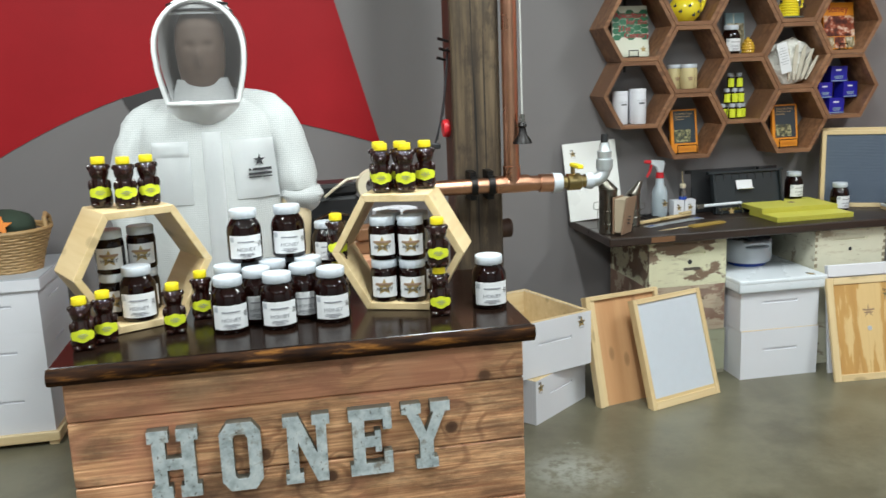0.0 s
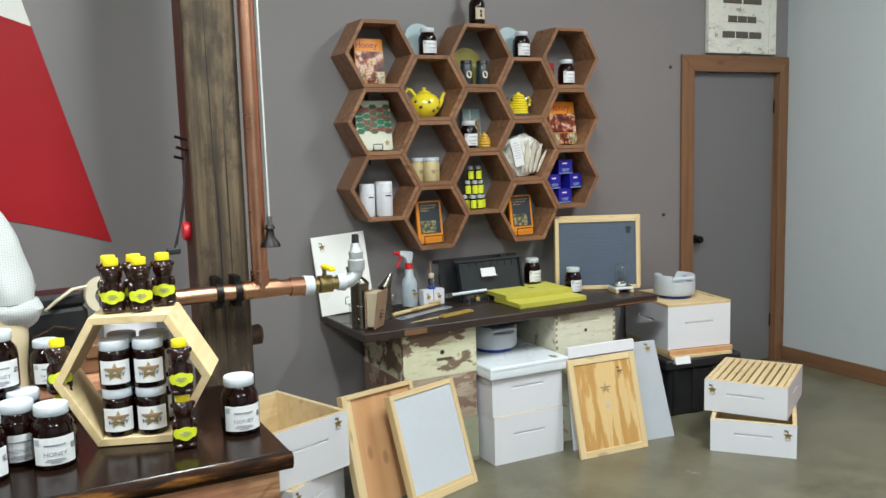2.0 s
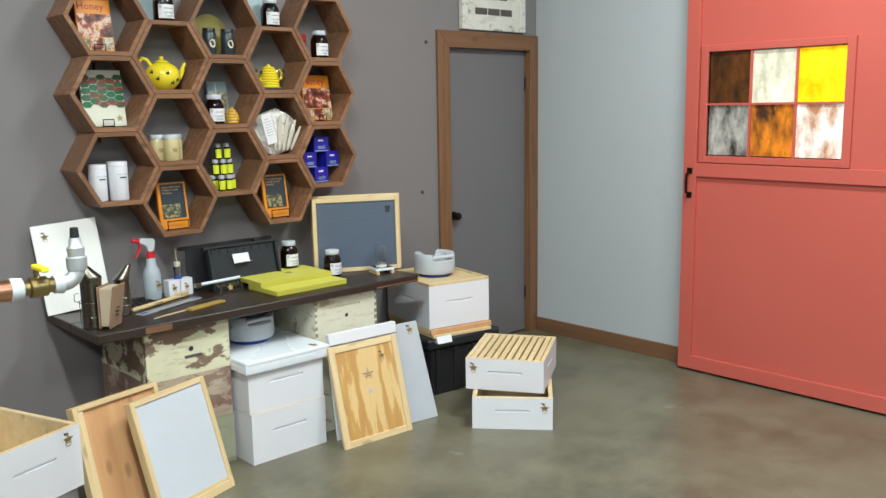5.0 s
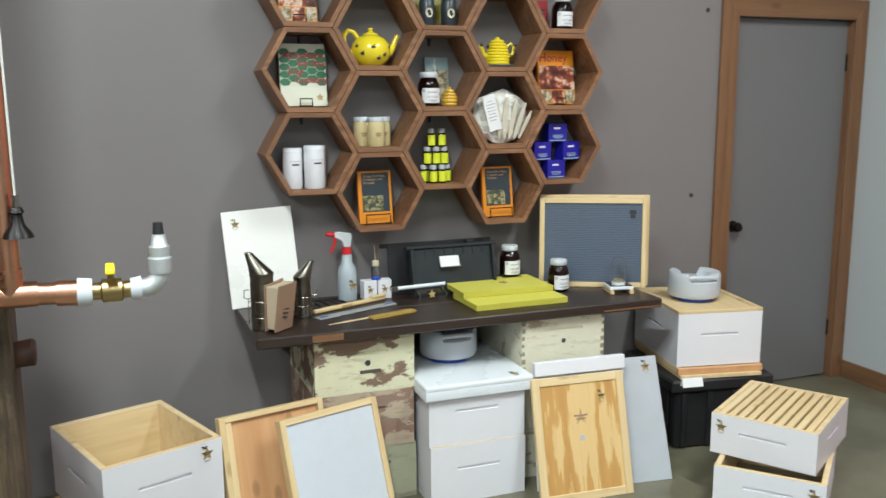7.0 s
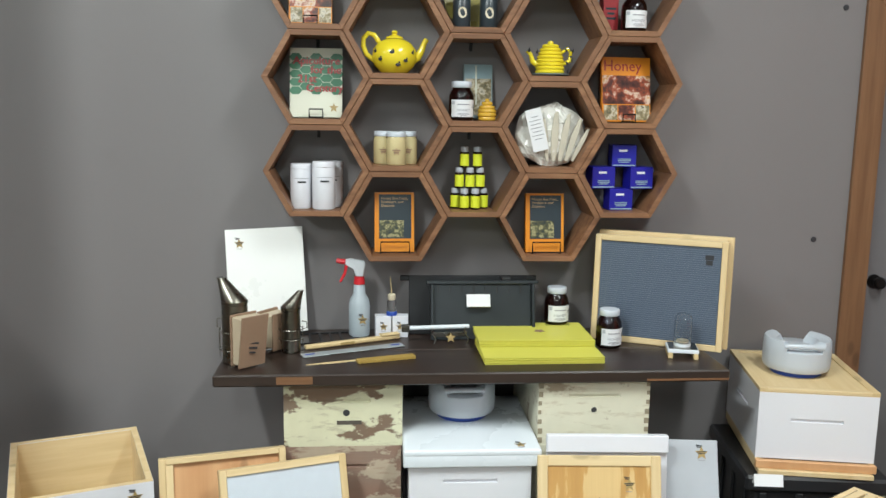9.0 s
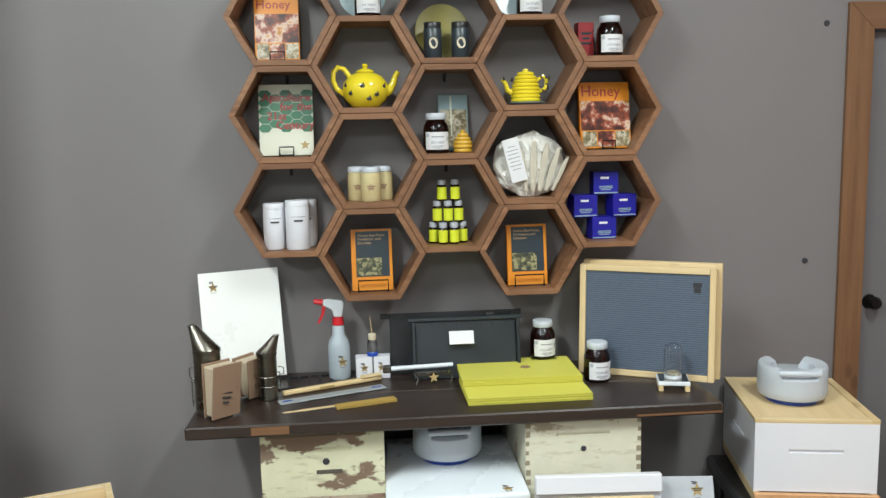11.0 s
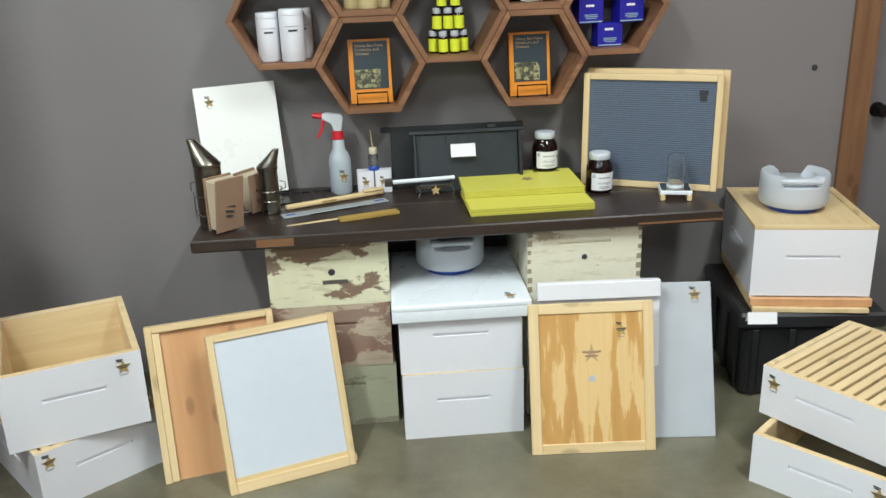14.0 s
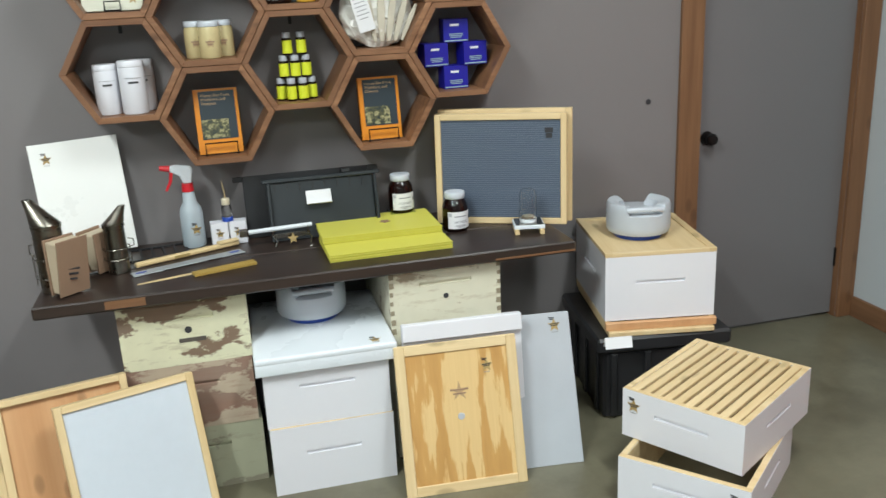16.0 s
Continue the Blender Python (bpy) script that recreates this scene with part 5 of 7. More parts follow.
part("handle", tube([(0.165, -0.04, 0.18), (0.16, -0.03, 0.225), (0.155, 0.02, 0.24), (0.158, 0.06, 0.22), (0.16, 0.07, 0.18)], 0.010, 8), M_WICKER, bk, "", True)
cp = thing("folded_cap", pose(-3.60, -0.33, 0.90), "dark green cloth cap with orange print", "cap")
bm = blob(0.12, (-0.01, 0.0, 0.045), (1.0, 0.95, 0.62), 20)
for v in bm.verts:
    v.co += 0.018 * noise.noise_vector(v.co * 14)
part("crown", bm, M_CLOTHGREEN, cp, "", True)
part("patch", star(0.05, 0.002), M_ORANGECLOTH, cp, "orange star patch", m=pose(0.005, -0.126, 0.07, -36, 0, 0))

# ---- mannequin in a beekeeping suit ----
from mathutils.bvhtree import BVHTree

MX, MY = -2.638, -1.25


def rings(levels, n=28):
    """A body of ellipses: (x, y, z, rx, ry) from the bottom up."""
    bm = bmesh.new()
    rows = [[bm.verts.new((x + rx * math.cos(2 * math.pi * i / n), y + ry * math.sin(2 * math.pi * i / n), z)) for i in range(n)] for x, y, z, rx, ry in levels]
    for a, b in zip(rows, rows[1:]):
        for i in range(n):
            bm.faces.new((a[i], a[(i + 1) % n], b[(i + 1) % n], b[i]))
    bm.faces.new(rows[0][::-1])
    bm.faces.new(rows[-1])
    return bm


HEAD = [(1.36, -0.02, 0.06, 0.06), (1.49, -0.02, 0.055, 0.058), (1.515, -0.028, 0.058, 0.070), (1.54, -0.032, 0.067, 0.084), (1.595, -0.028, 0.078, 0.096), (1.665, -0.018, 0.084, 0.098), (1.725, -0.012, 0.080, 0.092), (1.765, -0.008, 0.060, 0.070), (1.785, -0.006, 0.028, 0.034)]
levels = []
for k in range(61):
    z = 1.36 + 0.425 * k / 60
    for p, q in zip(HEAD, HEAD[1:]):
        if p[0] <= z <= q[0] + 1e-6:
            f = (z - p[0]) / (q[0] - p[0])
            levels.append((0, p[1] + f * (q[1] - p[1]), z, p[2] + f * (q[2] - p[2]), p[3] + f * (q[3] - p[3])))
            break
doll = rings(levels, 56)
for v in doll.verts:
    # soft brow, nose and chin of a plain display head
    x, y, z = v.co
    if y < -0.06:
        nose = math.exp(-(x / 0.011) ** 2) * max(0.0, 1 - abs(z - 1.617) / 0.04)
        eyes = math.exp(-((abs(x) - 0.030) / 0.016) ** 2 - ((z - 1.663) / 0.012) ** 2)
        lips = math.exp(-(x / 0.020) ** 2 - ((z - 1.573) / 0.008) ** 2)
        v.co.y += -0.020 * nose + 0.010 * eyes - 0.005 * lips
join(doll, rings([(0, 0, FOOT, 0.13, 0.09), (0, 0, FOOT + 0.01, 0.13, 0.09), (0, 0, FOOT + 0.015, 0.02, 0.02), (0, 0, 0.8, 0.02, 0.02)]))
ob = part("mannequin", doll, M_SKIN, None, "", True)
ob.matrix_world = pose(MX, MY, 0)
tagged(ob, "plain dull plastic shop mannequin under a bee suit", "mannequin")
suit = thing("bee_suit", pose(MX, MY, 0), "white ventilated beekeeping suit with hooded veil", "bee suit")


def folds(bm, amount, seed, cuts=1):
    """Soft creases: broad rolls and a fine crumple."""
    bmesh.ops.subdivide_edges(bm, edges=bm.edges[:], cuts=cuts, use_grid_fill=True)
    off = Vector((seed, seed * 2, 0))
    for v in bm.verts:
        c = v.co
        v.co = c + amount * noise.noise_vector(Vector((c.x * 9, c.y * 9, c.z * 5)) + off) + 0.4 * amount * noise.noise_vector(Vector((c.x * 26, c.y * 26, c.z * 18)) + off)
    return bm


body = rings([(0, 0, 0.62, 0.235, 0.16), (0, 0, 0.80, 0.225, 0.143), (0, 0, 0.95, 0.24, 0.15), (0, 0, 1.10, 0.252, 0.147), (0, 0, 1.24, 0.255, 0.142), (0, 0, 1.34, 0.25, 0.132), (0, 0, 1.40, 0.236, 0.122), (0, 0.0, 1.435, 0.215, 0.112), (0, 0.005, 1.465, 0.185, 0.10), (0, 0.02, 1.49, 0.155, 0.088), (0, 0.03, 1.512, 0.13, 0.075), (0, 0.035, 1.528, 0.105, 0.06)], 40)
body = folds(body, 0.010, 0.0)
chest = BVHTree.FromBMesh(body)
part("jacket", body, M_SUIT, suit, "", True)
for s in (-1, 1):
    arm = [(s * 0.09, 0.015, 1.462), (s * 0.15, 0.012, 1.442), (s * 0.20, 0.008, 1.412), (s * 0.235, 0.004, 1.378), (s * 0.262, -0.002, 1.325), (s * 0.279, -0.008, 1.26), (s * 0.29, -0.02, 1.19), (s * 0.296, -0.028, 1.15)]
    rr = [0.04, 0.05, 0.058, 0.064, 0.066, 0.066, 0.072, 0.066]
    if s > 0:
        # this shoulder is padded a little higher
        arm = [(x, y, z + up) for (x, y, z), up in zip(arm, (0.022, 0.030, 0.034, 0.032, 0.022, 0.010, 0, 0))]
    if s < 0:
        arm += [(s * 0.275, -0.03, 1.0), (s * 0.255, -0.03, 0.88)]
        rr += [0.06, 0.052]
    part("sleeve", folds(tube(arm, rr, 18), 0.017, 3.0 + s), M_SUIT, suit, "", True)
    part("trouser_leg", folds(tube([(s * 0.11, 0, 0.66), (s * 0.115, 0, 0.4), (s * 0.12, 0, 0.17)], [0.115, 0.10, 0.09], 18), 0.01, 8.0), M_CLOTH, suit, "", True)
part("cuff", folds(tube([(0.297, -0.028, 1.165), (0.299, -0.029, 1.14), (0.296, -0.03, 1.118), (0.288, -0.031, 1.10)], [0.07, 0.078, 0.068, 0.05], 18), 0.014, 5.0), M_SUIT, suit, "gathered white cuff", True)
glove = tube([(0.28, -0.03, 1.13), (0.278, -0.035, 1.06), (0.275, -0.04, 0.98), (0.284, -0.045, 0.90), (0.28, -0.05, 0.84)], [0.052, 0.056, 0.053, 0.048, 0.04], 18)
part("glove", folds(glove, 0.008, 6.0), M_RUBBER, suit, "tan leather glove gauntlet", True)
col = rings([(0, -0.035, 1.385, 0.03, 0.07), (0, -0.036, 1.40, 0.062, 0.092), (0, -0.038, 1.42, 0.092, 0.108), (0, -0.04, 1.445, 0.112, 0.122), (0, -0.04, 1.465, 0.12, 0.133), (0, -0.04, 1.478, 0.116, 0.138), (0, -0.04, 1.481, 0.10, 0.125)], 40)
part("collar", folds(col, 0.013, 9.0), M_CLOTH, suit, "gathered white cloth collar", True)


def half(z):
    if z < 1.62:
        return 0.143 - 0.03 * ((1.62 - z) / 0.145) ** 1.3
    return 0.143 if z < 1.655 else 0.143 * math.sqrt(max(0.0, 1 - ((z - 1.655) / 0.155) ** 2))


def hood_sheet(depth, power):
    bm = bmesh.new()
    zz = [1.475, 1.52, 1.56, 1.60, 1.64, 1.67, 1.70, 1.73, 1.76, 1.785, 1.80, 1.809]
    grid = [[bm.verts.new((u / 7 * half(z), -0.09 + depth * (half(z) / 0.143) ** 0.7 * (1 - abs(u / 7) ** 2) ** power, z)) for u in range(-7, 8)] for z in zz]
    for a, b in zip(grid, grid[1:]):
        for i in range(14):
            bm.faces.new((a[i], a[i + 1], b[i + 1], b[i]))
    return bm


hood = part("hood", hood_sheet(0.24, 0.5), M_CLOTH, suit, "white cloth hood", True, pose(0.013, 0, 0.006))
part("veil", hood_sheet(-0.10, 0.8), M_VEIL, hood, "dark see-through netting", True)
arch = [(-half(z), -0.092, z) for z in (1.475, 1.50, 1.53, 1.58, 1.64)] + [(-0.143 * math.cos(a), -0.092, 1.655 + 0.155 * math.sin(a)) for a in (math.pi * i / 16 for i in range(17))] + [(half(z), -0.092, z) for z in (1.64, 1.58, 1.53, 1.50, 1.475)]
part("piping", tube(arch, 0.0095, 8), M_CLOTH, hood, "white stiff hoop", True)
part("inner_collar", folds(lathe([(0.115, 1.462), (0.108, 1.485), (0.094, 1.52), (0.084, 1.55), (0.081, 1.555), (0.077, 1.545)], 32, False), 0.006, 12.0), M_CLOTH, suit, "white inner cloth collar", True, pose(0, -0.02, 0))
part("crown", lathe([(0.112, 0.0), (0.108, 0.02), (0.092, 0.042), (0.06, 0.06), (0.025, 0.068), (0, 0.069)], 32, False), M_CLOTH, hood, "stiff white hood crown", True, pose(0, 0.01, 1.765))
for cr, cz in ((0.112, 0.012), (0.099, 0.035), (0.075, 0.054)):
    ring = tube([(cr * math.cos(a), 0.01 + cr * math.sin(a), 1.766 + cz) for a in (2 * math.pi * i / 32 for i in range(33))], 0.005, 6)
    part("vent_band", ring, M_BLACK, hood, "black crown band", True)
hem = [(half(1.476) * u / 8, -0.092 - 0.10 * (1 - (u / 8) ** 2) ** 0.8, 1.476) for u in range(-8, 9)]
part("hem", tube(hem, 0.007, 8), M_CLOTH, hood, "white veil hem", True)


def pocket(x, z, w, h, mat_, name, label, lift=0.0035, lean=0.0, parent=None):
    """A cloth patch that lies on the jacket's chest."""
    bm = bmesh.new()
    nx, nz = 9, max(6, int(h / 0.02))
    grid = []
    for jz in range(nz + 1):
        row = []
        for ix in range(nx + 1):
            px = x - w / 2 + w * ix / nx + lean * jz / nz
            pz = z + h * jz / nz
            ys = []
            for ox, oz in ((0, 0), (0.012, 0), (-0.012, 0), (0, 0.012), (0, -0.012)):
                hit = chest.ray_cast(Vector((px + ox, -1.0, pz + oz)), Vector((0, 1, 0)))[0]
                ys.append(-0.04 if hit is None else hit.y)
            edge = ix in (0, nx) or jz in (0, nz)
            row.append(bm.verts.new((px, min(ys) - (lift if not edge else lift * 0.2), pz)))
        grid.append(row)
    for a, b in zip(grid, grid[1:]):
        for k in range(nx):
            bm.faces.new((a[k], a[k + 1], b[k + 1], b[k]))
    bmesh.ops.solidify(bm, geom=bm.faces[:], thickness=0.002)
    return part(name, bm, mat_, parent or suit, label, True)


pocket(-0.114, 1.14, 0.115, 0.165, M_CLOTH, "pocket", "plain white chest pocket")
pocket(-0.120, 1.30, 0.122, 0.052, M_CLOTH, "pocket_flap", "", 0.006)
pk = pocket(0.158, 1.15, 0.142, 0.20, M_CLOTH, "pocket", "white pocket with printed star badge", 0.0035, -0.012)
pocket(0.018, 0.70, 0.062, 0.68, M_CLOTH, "zip_flap", "white front zip flap")
hit = chest.ray_cast(Vector((0.168, -1.0, 1.25)), Vector((0, 1, 0)))[0]
bd = pose(0.168, hit.y - 0.016, 1.278, 0, 0, 24)
part("star_badge", star(0.021, 0.001, 0.4), M_INK, pk, "dark star print", m=bd)
bm = bmesh.new()
for bx, bw, bz, bh in ((-0.036, 0.008, -0.030, 0.008), (0.008, 0.068, -0.030, 0.008), (0.0, 0.084, -0.0455, 0.008), (-0.018, 0.045, -0.0565, 0.004), (0.026, 0.032, -0.0565, 0.004)):
    box(bx - bw / 2, bx + bw / 2, -0.0008, 0.0008, bz - bh / 2, bz + bh / 2, 0, bm)
part("print", bm, M_INK, pk, "illegible dark brand lines", m=bd)

# ---- label machine on a table behind the counter ----
tb = thing("side_table", pose(-2.11, -1.16, 0), "rough wooden side table behind the counter", "table")
part("tabletop", box(-0.24, 0.24, -0.2, 0.22, 0.86, 0.90, 0.004), M_PLANK, tb)
for sx in (-1, 1):
    for sy in (-1, 1):
        part("leg", box(sx * 0.2 - 0.025, sx * 0.2 + 0.025, sy * 0.16 - 0.015, sy * 0.16 + 0.035, FOOT, 0.8595), M_PLANK, tb)
for i, (w, h) in enumerate(((0.26, 0.05), (0.22, 0.045))):
    wb = thing("wood_block", pose(-2.04, -1.22, 0.9005 + i * 0.051, 0, 0, 6 * i), "rough brown wooden block", "wood block", "wood blocks")
    part("block", box(-w / 2, w / 2, -0.05, 0.06, 0, h, 0.004), M_CASING_H, wb)
copy_thing(JAR0, pose(-2.262, -1.33, 0.9005, 0, 0, 5))
lm = thing("label_printer", pose(-2.22, -1.08, 0.9005, 0, 0, 8), "black label machine with paper roll", "label printer")
part("body", box(-0.12, 0.10, -0.06, 0.10, 0, 0.20, 0.012), M_BLACK, lm)
part("lid", box(-0.12, 0.10, -0.06, 0.10, 0.2005, 0.25, 0.015), M_BLACK, lm)
part("cable", tube([(-0.08, -0.065, 0.12), (-0.02, -0.09, 0.15), (0.05, -0.07, 0.13)], 0.006, 6), M_STEEL, lm)
ringp = [(0.032, -0.02), (0.062, -0.02), (0.062, 0.02), (0.032, 0.02), (0.032, -0.02)]
part("paper_roll", lathe(ringp, 30, False), M_BONE, lm, "pale yellow paper roll", True, pose(0.15, -0.07, 0.235, 90, 0, 0))
part("roll_axle", tube([(0.15, -0.07, 0.235), (0.15, 0.06, 0.235), (0.095, 0.06, 0.225)], 0.008, 8), M_IRON, lm)
part("paper_strip", tube([(0.10, -0.07, 0.27), (0.05, -0.075, 0.265), (0.0, -0.08, 0.235), (-0.04, -0.08, 0.205)], [0.005, 0.006, 0.006, 0.005], 6), M_BONE, lm)
rl = thing("tape_roll", pose(-1.99, -1.19, 1.0), "white paper roll lying on wooden blocks", "tape roll")
part("roll", lathe([(0.03, 0), (0.085, 0), (0.085, 0.05), (0.03, 0.05), (0.03, 0)], 32, False), M_WHITE, rl, "", True)


# ---- goods in the honeycomb shelves ----
SY = -0.10


def easel(parent, w, h, y):
    """A small black wire book stand under the lower front edge."""
    bm = tube([(-w / 2, y, 0.0), (-w / 2, y - 0.025, 0.0), (-w / 2, y - 0.027, h), (w / 2, y - 0.027, h), (w / 2, y - 0.025, 0.0), (w / 2, y, 0.0)], 0.003, 6)
    join(bm, tube([(-w / 2, y - 0.01, 0.003), (w / 2, y - 0.01, 0.003)], 0.0025, 6))
    return part("wire_stand", bm, M_IRON, parent, "black wire book stand")


def book(name, m, w, h, cover, label, group=""):
    """A closed book standing upright, its front cover at y = 0."""
    b = thing(name, m, label, "book", group)
    part("cover", box(-w / 2, w / 2, 0, 0.002, 0.004, h, 0.0006), cover, b)
    part("pages", box(-w / 2 + 0.002, w / 2 - 0.003, 0.0022, 0.013, 0.006, h - 0.002), M_PAPER, b, "cream page block")
    part("back_cover", box(-w / 2, w / 2, 0.0132, 0.0152, 0.004, h), cover, b)
    part("spine", box(-w / 2 - 0.002, -w / 2, 0, 0.0152, 0.004, h, 0.0005), cover, b)
    return b


x, z = CELLS[0, 1]
b = book("book", pose(x - 0.003, SY - 0.01, z, -9, 0, 0), 0.192, 0.262, M_PAPER, "thin green book with honeycomb pattern on cover")
part("green_panel", box(-0.09, 0.09, -0.001, 0.0, 0.085, 0.24), M_PAPER, b)
pr = 0.0245
for r in range(5):
    for c in range(5):
        hx_ = -0.076 + c * 0.038
        hz_ = 0.103 + r * 0.031 + (0.0155 if c % 2 else 0)
        if hz_ < 0.232:
            part("hexagon_print", prism([(hx_ + pr * math.cos(k * math.pi / 3), hz_ + pr * 0.68 * math.sin(k * math.pi / 3)) for k in range(6)], -0.002, -0.0012), M_GREEN, b)
for i, (t, dx) in enumerate((("Apiculture", 0.0), ("for the", 0.035), ("21st", -0.035), ("Century", 0.03))):
    bm = words(t, 0.041)
    join(bm, words(t, 0.041), Matrix.Translation((0.0022, 0.0002, 0.001)))
    part("title", bm, M_TEXTRED, b, "red title lettering", m=pose(dx, -0.0032, 0.213 - i * 0.034))
part("bee_print", star(0.018), M_GOLD, b, m=pose(0.065, -0.0012, 0.04))
easel(b, 0.05, 0.03, 0.0)

for (c, r), w, h, dx in (((0, 2), 0.155, 0.235, -0.02), ((4, 1), 0.196, 0.25, 0.01)):
    x, z = CELLS[c, r]
    b = book("book", pose(x + dx, SY - 0.02, z, -8, 0, 6 if c else 0), w, h, M_ORANGE, "orange cookery book with food photographs", "orange honey books")
    part("title", words("Honey", 0.05 * w / 0.17), M_TEXTRED, b, "dull red title lettering", m=pose(-w * 0.08, -0.001, h * 0.86))
    part("photo", box(-w / 2 + 0.001, w / 2 - 0.001, -0.001, 0, h * 0.285, h * 0.72), M_PHOTO, b, "brown food photograph")
    part("photo", box(-w * 0.47, -w * 0.19, -0.001, 0, h * 0.04, h * 0.27), M_PHOTO2, b)
    part("photo", box(-w * 0.17, w * 0.17, -0.001, 0, h * 0.04, h * 0.27), M_PHOTO, b)
    part("photo", box(w * 0.19, w * 0.48, -0.001, 0, h * 0.04, h * 0.27), M_PHOTO2, b)
    easel(b, 0.05, 0.028, 0.0)

for c in (1, 3):
    x, z = CELLS[c, 0]
    b = book("book", pose(x, SY - 0.03, z, -8, 0, 2), 0.15, 0.232, M_ORANGE, "dark bee book with orange border on stand", "bee disease books")
    part("panel", box(-0.06, 0.064, -0.001, 0, 0.055, 0.224), M_SLATE, b, "dark cover panel")
    for i, t in enumerate(("Honey Bee Pests,", "Predators, and", "Diseases")):
        part("title", words(t, 0.0145, align="LEFT"), M_TEXTORANGE, b, "tan title lettering", m=pose(-0.052, -0.0015, 0.209 - i * 0.014))
    part("bee_print", box(-0.058, 0.035, -0.0022, -0.0011, 0.06, 0.125), M_BEEPHOTO, b, "picture of honey bees")
    easel(b, 0.11, 0.042, 0.0)

x, z = CELLS[0, 0]
can = None
for dx, dy, k in ((-0.062, 0.0, 1.06), (0.024, -0.025, 1.06), (0.05, 0.055, 1.04)):
    m = pose(x + dx, SY + dy, z, 0, 0, 8) @ Matrix.Scale(k, 4)
    if can is None:
        can = thing("canister", m, "white cylindrical tub with small dark label", "canister", "white canisters")
        part("tub", lathe([(0, 0), (0.036, 0), (0.0385, 0.004), (0.0385, 0.135), (0.037, 0.14), (0.0385, 0.141), (0.0385, 0.156), (0.036, 0.159), (0, 0.159)], 30), M_WHITE, can, "", True)
        part("print", curl(bars([1.0], 0.028, 0.0055, 0.01), 0.0385, 0.0008), M_INK, can, m=pose(0, 0, 0.095))
        part("print", curl(bars([1.0], 0.05, 0.0012, 0.008), 0.0385, 0.0008), M_GREYINK, can, m=pose(0, 0, 0.108))
    else:
        copy_thing(can, m)

x, z = CELLS[1, 1]
cj = None
for dx, dy in ((-0.045, 0.02), (0.003, -0.03), (0.048, 0.03)):
    m = pose(x + dx, SY + dy, z)
    if cj is None:
        cj = thing("cream_honey_jar", m, "clear jar of pale cream honey", "honey jar", "cream honey jars")
        part("glass", lathe([(0, 0), (0.034, 0), (0.037, 0.004), (0.037, 0.092), (0.033, 0.105), (0, 0.105)], 28), M_CREAM, cj, "", True)
        part("cap", lathe([(0.035, 0.1055), (0.0355, 0.107), (0.0355, 0.122), (0.034, 0.124), (0, 0.124)], 28), M_CAPW, cj, "white cap", True)
        part("star_print", curl(star(0.016), 0.037, 0.0008), M_TEXTORANGE, cj, "tan star label", m=pose(0, 0, 0.05))
        part("print", curl(bars([1.0, 0.7], 0.028, 0.004, 0.009), 0.037, 0.0014), M_KRAFT, cj, m=pose(0, 0, 0.056))
    else:
        copy_thing(cj, m)


def bee_spot(parent, m):
    bm = blob(0.0065, (0, 0, 0), (1.5, 0.5, 1), 8)
    join(bm, blob(0.004, (0.004, -0.001, 0.007), (0.7, 0.4, 1.3), 8))
    return part("bee_motif", bm, M_INK, parent, "small painted bee", m=m)


x, z = CELLS[1, 2]
tp = thing("teapot", pose(x - 0.005, SY, z, 0, 0, 0), "glossy yellow ceramic teapot with painted bees", "teapot")
part("body", lathe([(0, 0), (0.045, 0), (0.052, 0.006), (0.074, 0.028), (0.084, 0.056), (0.080, 0.088), (0.062, 0.112), (0.040, 0.124), (0.03, 0.127), (0, 0.127)], 36), M_YELLOW, tp, "", True)
part("lid", lathe([(0.034, 0.1275), (0.031, 0.134), (0.012, 0.141), (0.008, 0.144), (0.012, 0.151), (0.008, 0.157), (0, 0.158)], 24), M_YELLOW, tp, "", True)
part("spout", tube([(0.06, 0, 0.05), (0.086, 0, 0.062), (0.102, 0, 0.088), (0.110, 0, 0.112), (0.120, 0, 0.128)], [0.02, 0.016, 0.012, 0.010, 0.010], 14), M_YELLOW, tp, "", True)
part("handle", tube([(-0.055, 0, 0.112), (-0.075, 0, 0.140), (-0.098, 0, 0.146), (-0.114, 0, 0.128), (-0.116, 0, 0.10), (-0.104, 0, 0.07), (-0.072, 0, 0.045)], 0.0095, 10), M_YELLOW, tp, "", True)
for a, h in ((-40, 0.05), (-8, 0.075), (28, 0.045), (8, 0.03), (-62, 0.08), (55, 0.075)):
    r = 0.084 if 0.04 < h < 0.07 else 0.081
    bee_spot(tp, Matrix.Rotation(radians(a), 4, "Z") @ pose(0, -r, h))

x, z = CELLS[3, 2]
sk = thing("skep_teapot", pose(x, SY, z), "yellow beehive shaped teapot on blue saucer", "teapot")
part("saucer", lathe([(0, 0), (0.045, 0), (0.075, 0.007), (0.077, 0.010), (0.05, 0.008), (0, 0.006)], 30), M_BLUECOOL, sk, "pale blue saucer", True)
prof = [(0.0, 0.0105)]
for k in range(8):
    r = 0.056 * math.sqrt(max(0.05, 1 - (k / 8.3) ** 2.4))
    prof += [(r - 0.004, 0.011 + k * 0.0135), (r, 0.015 + k * 0.0135), (r, 0.020 + k * 0.0135), (r - 0.004, 0.0243 + k * 0.0135)]
prof += [(0.012, 0.122), (0.010, 0.130), (0, 0.134)]
part("body", lathe(prof, 30), M_YELLOW, sk, "", True)
part("spout", tube([(-0.05, 0, 0.045), (-0.068, 0, 0.055), (-0.075, 0, 0.08), (-0.088, 0, 0.095)], [0.012, 0.01, 0.008, 0.008], 10), M_YELLOW, sk, "", True)
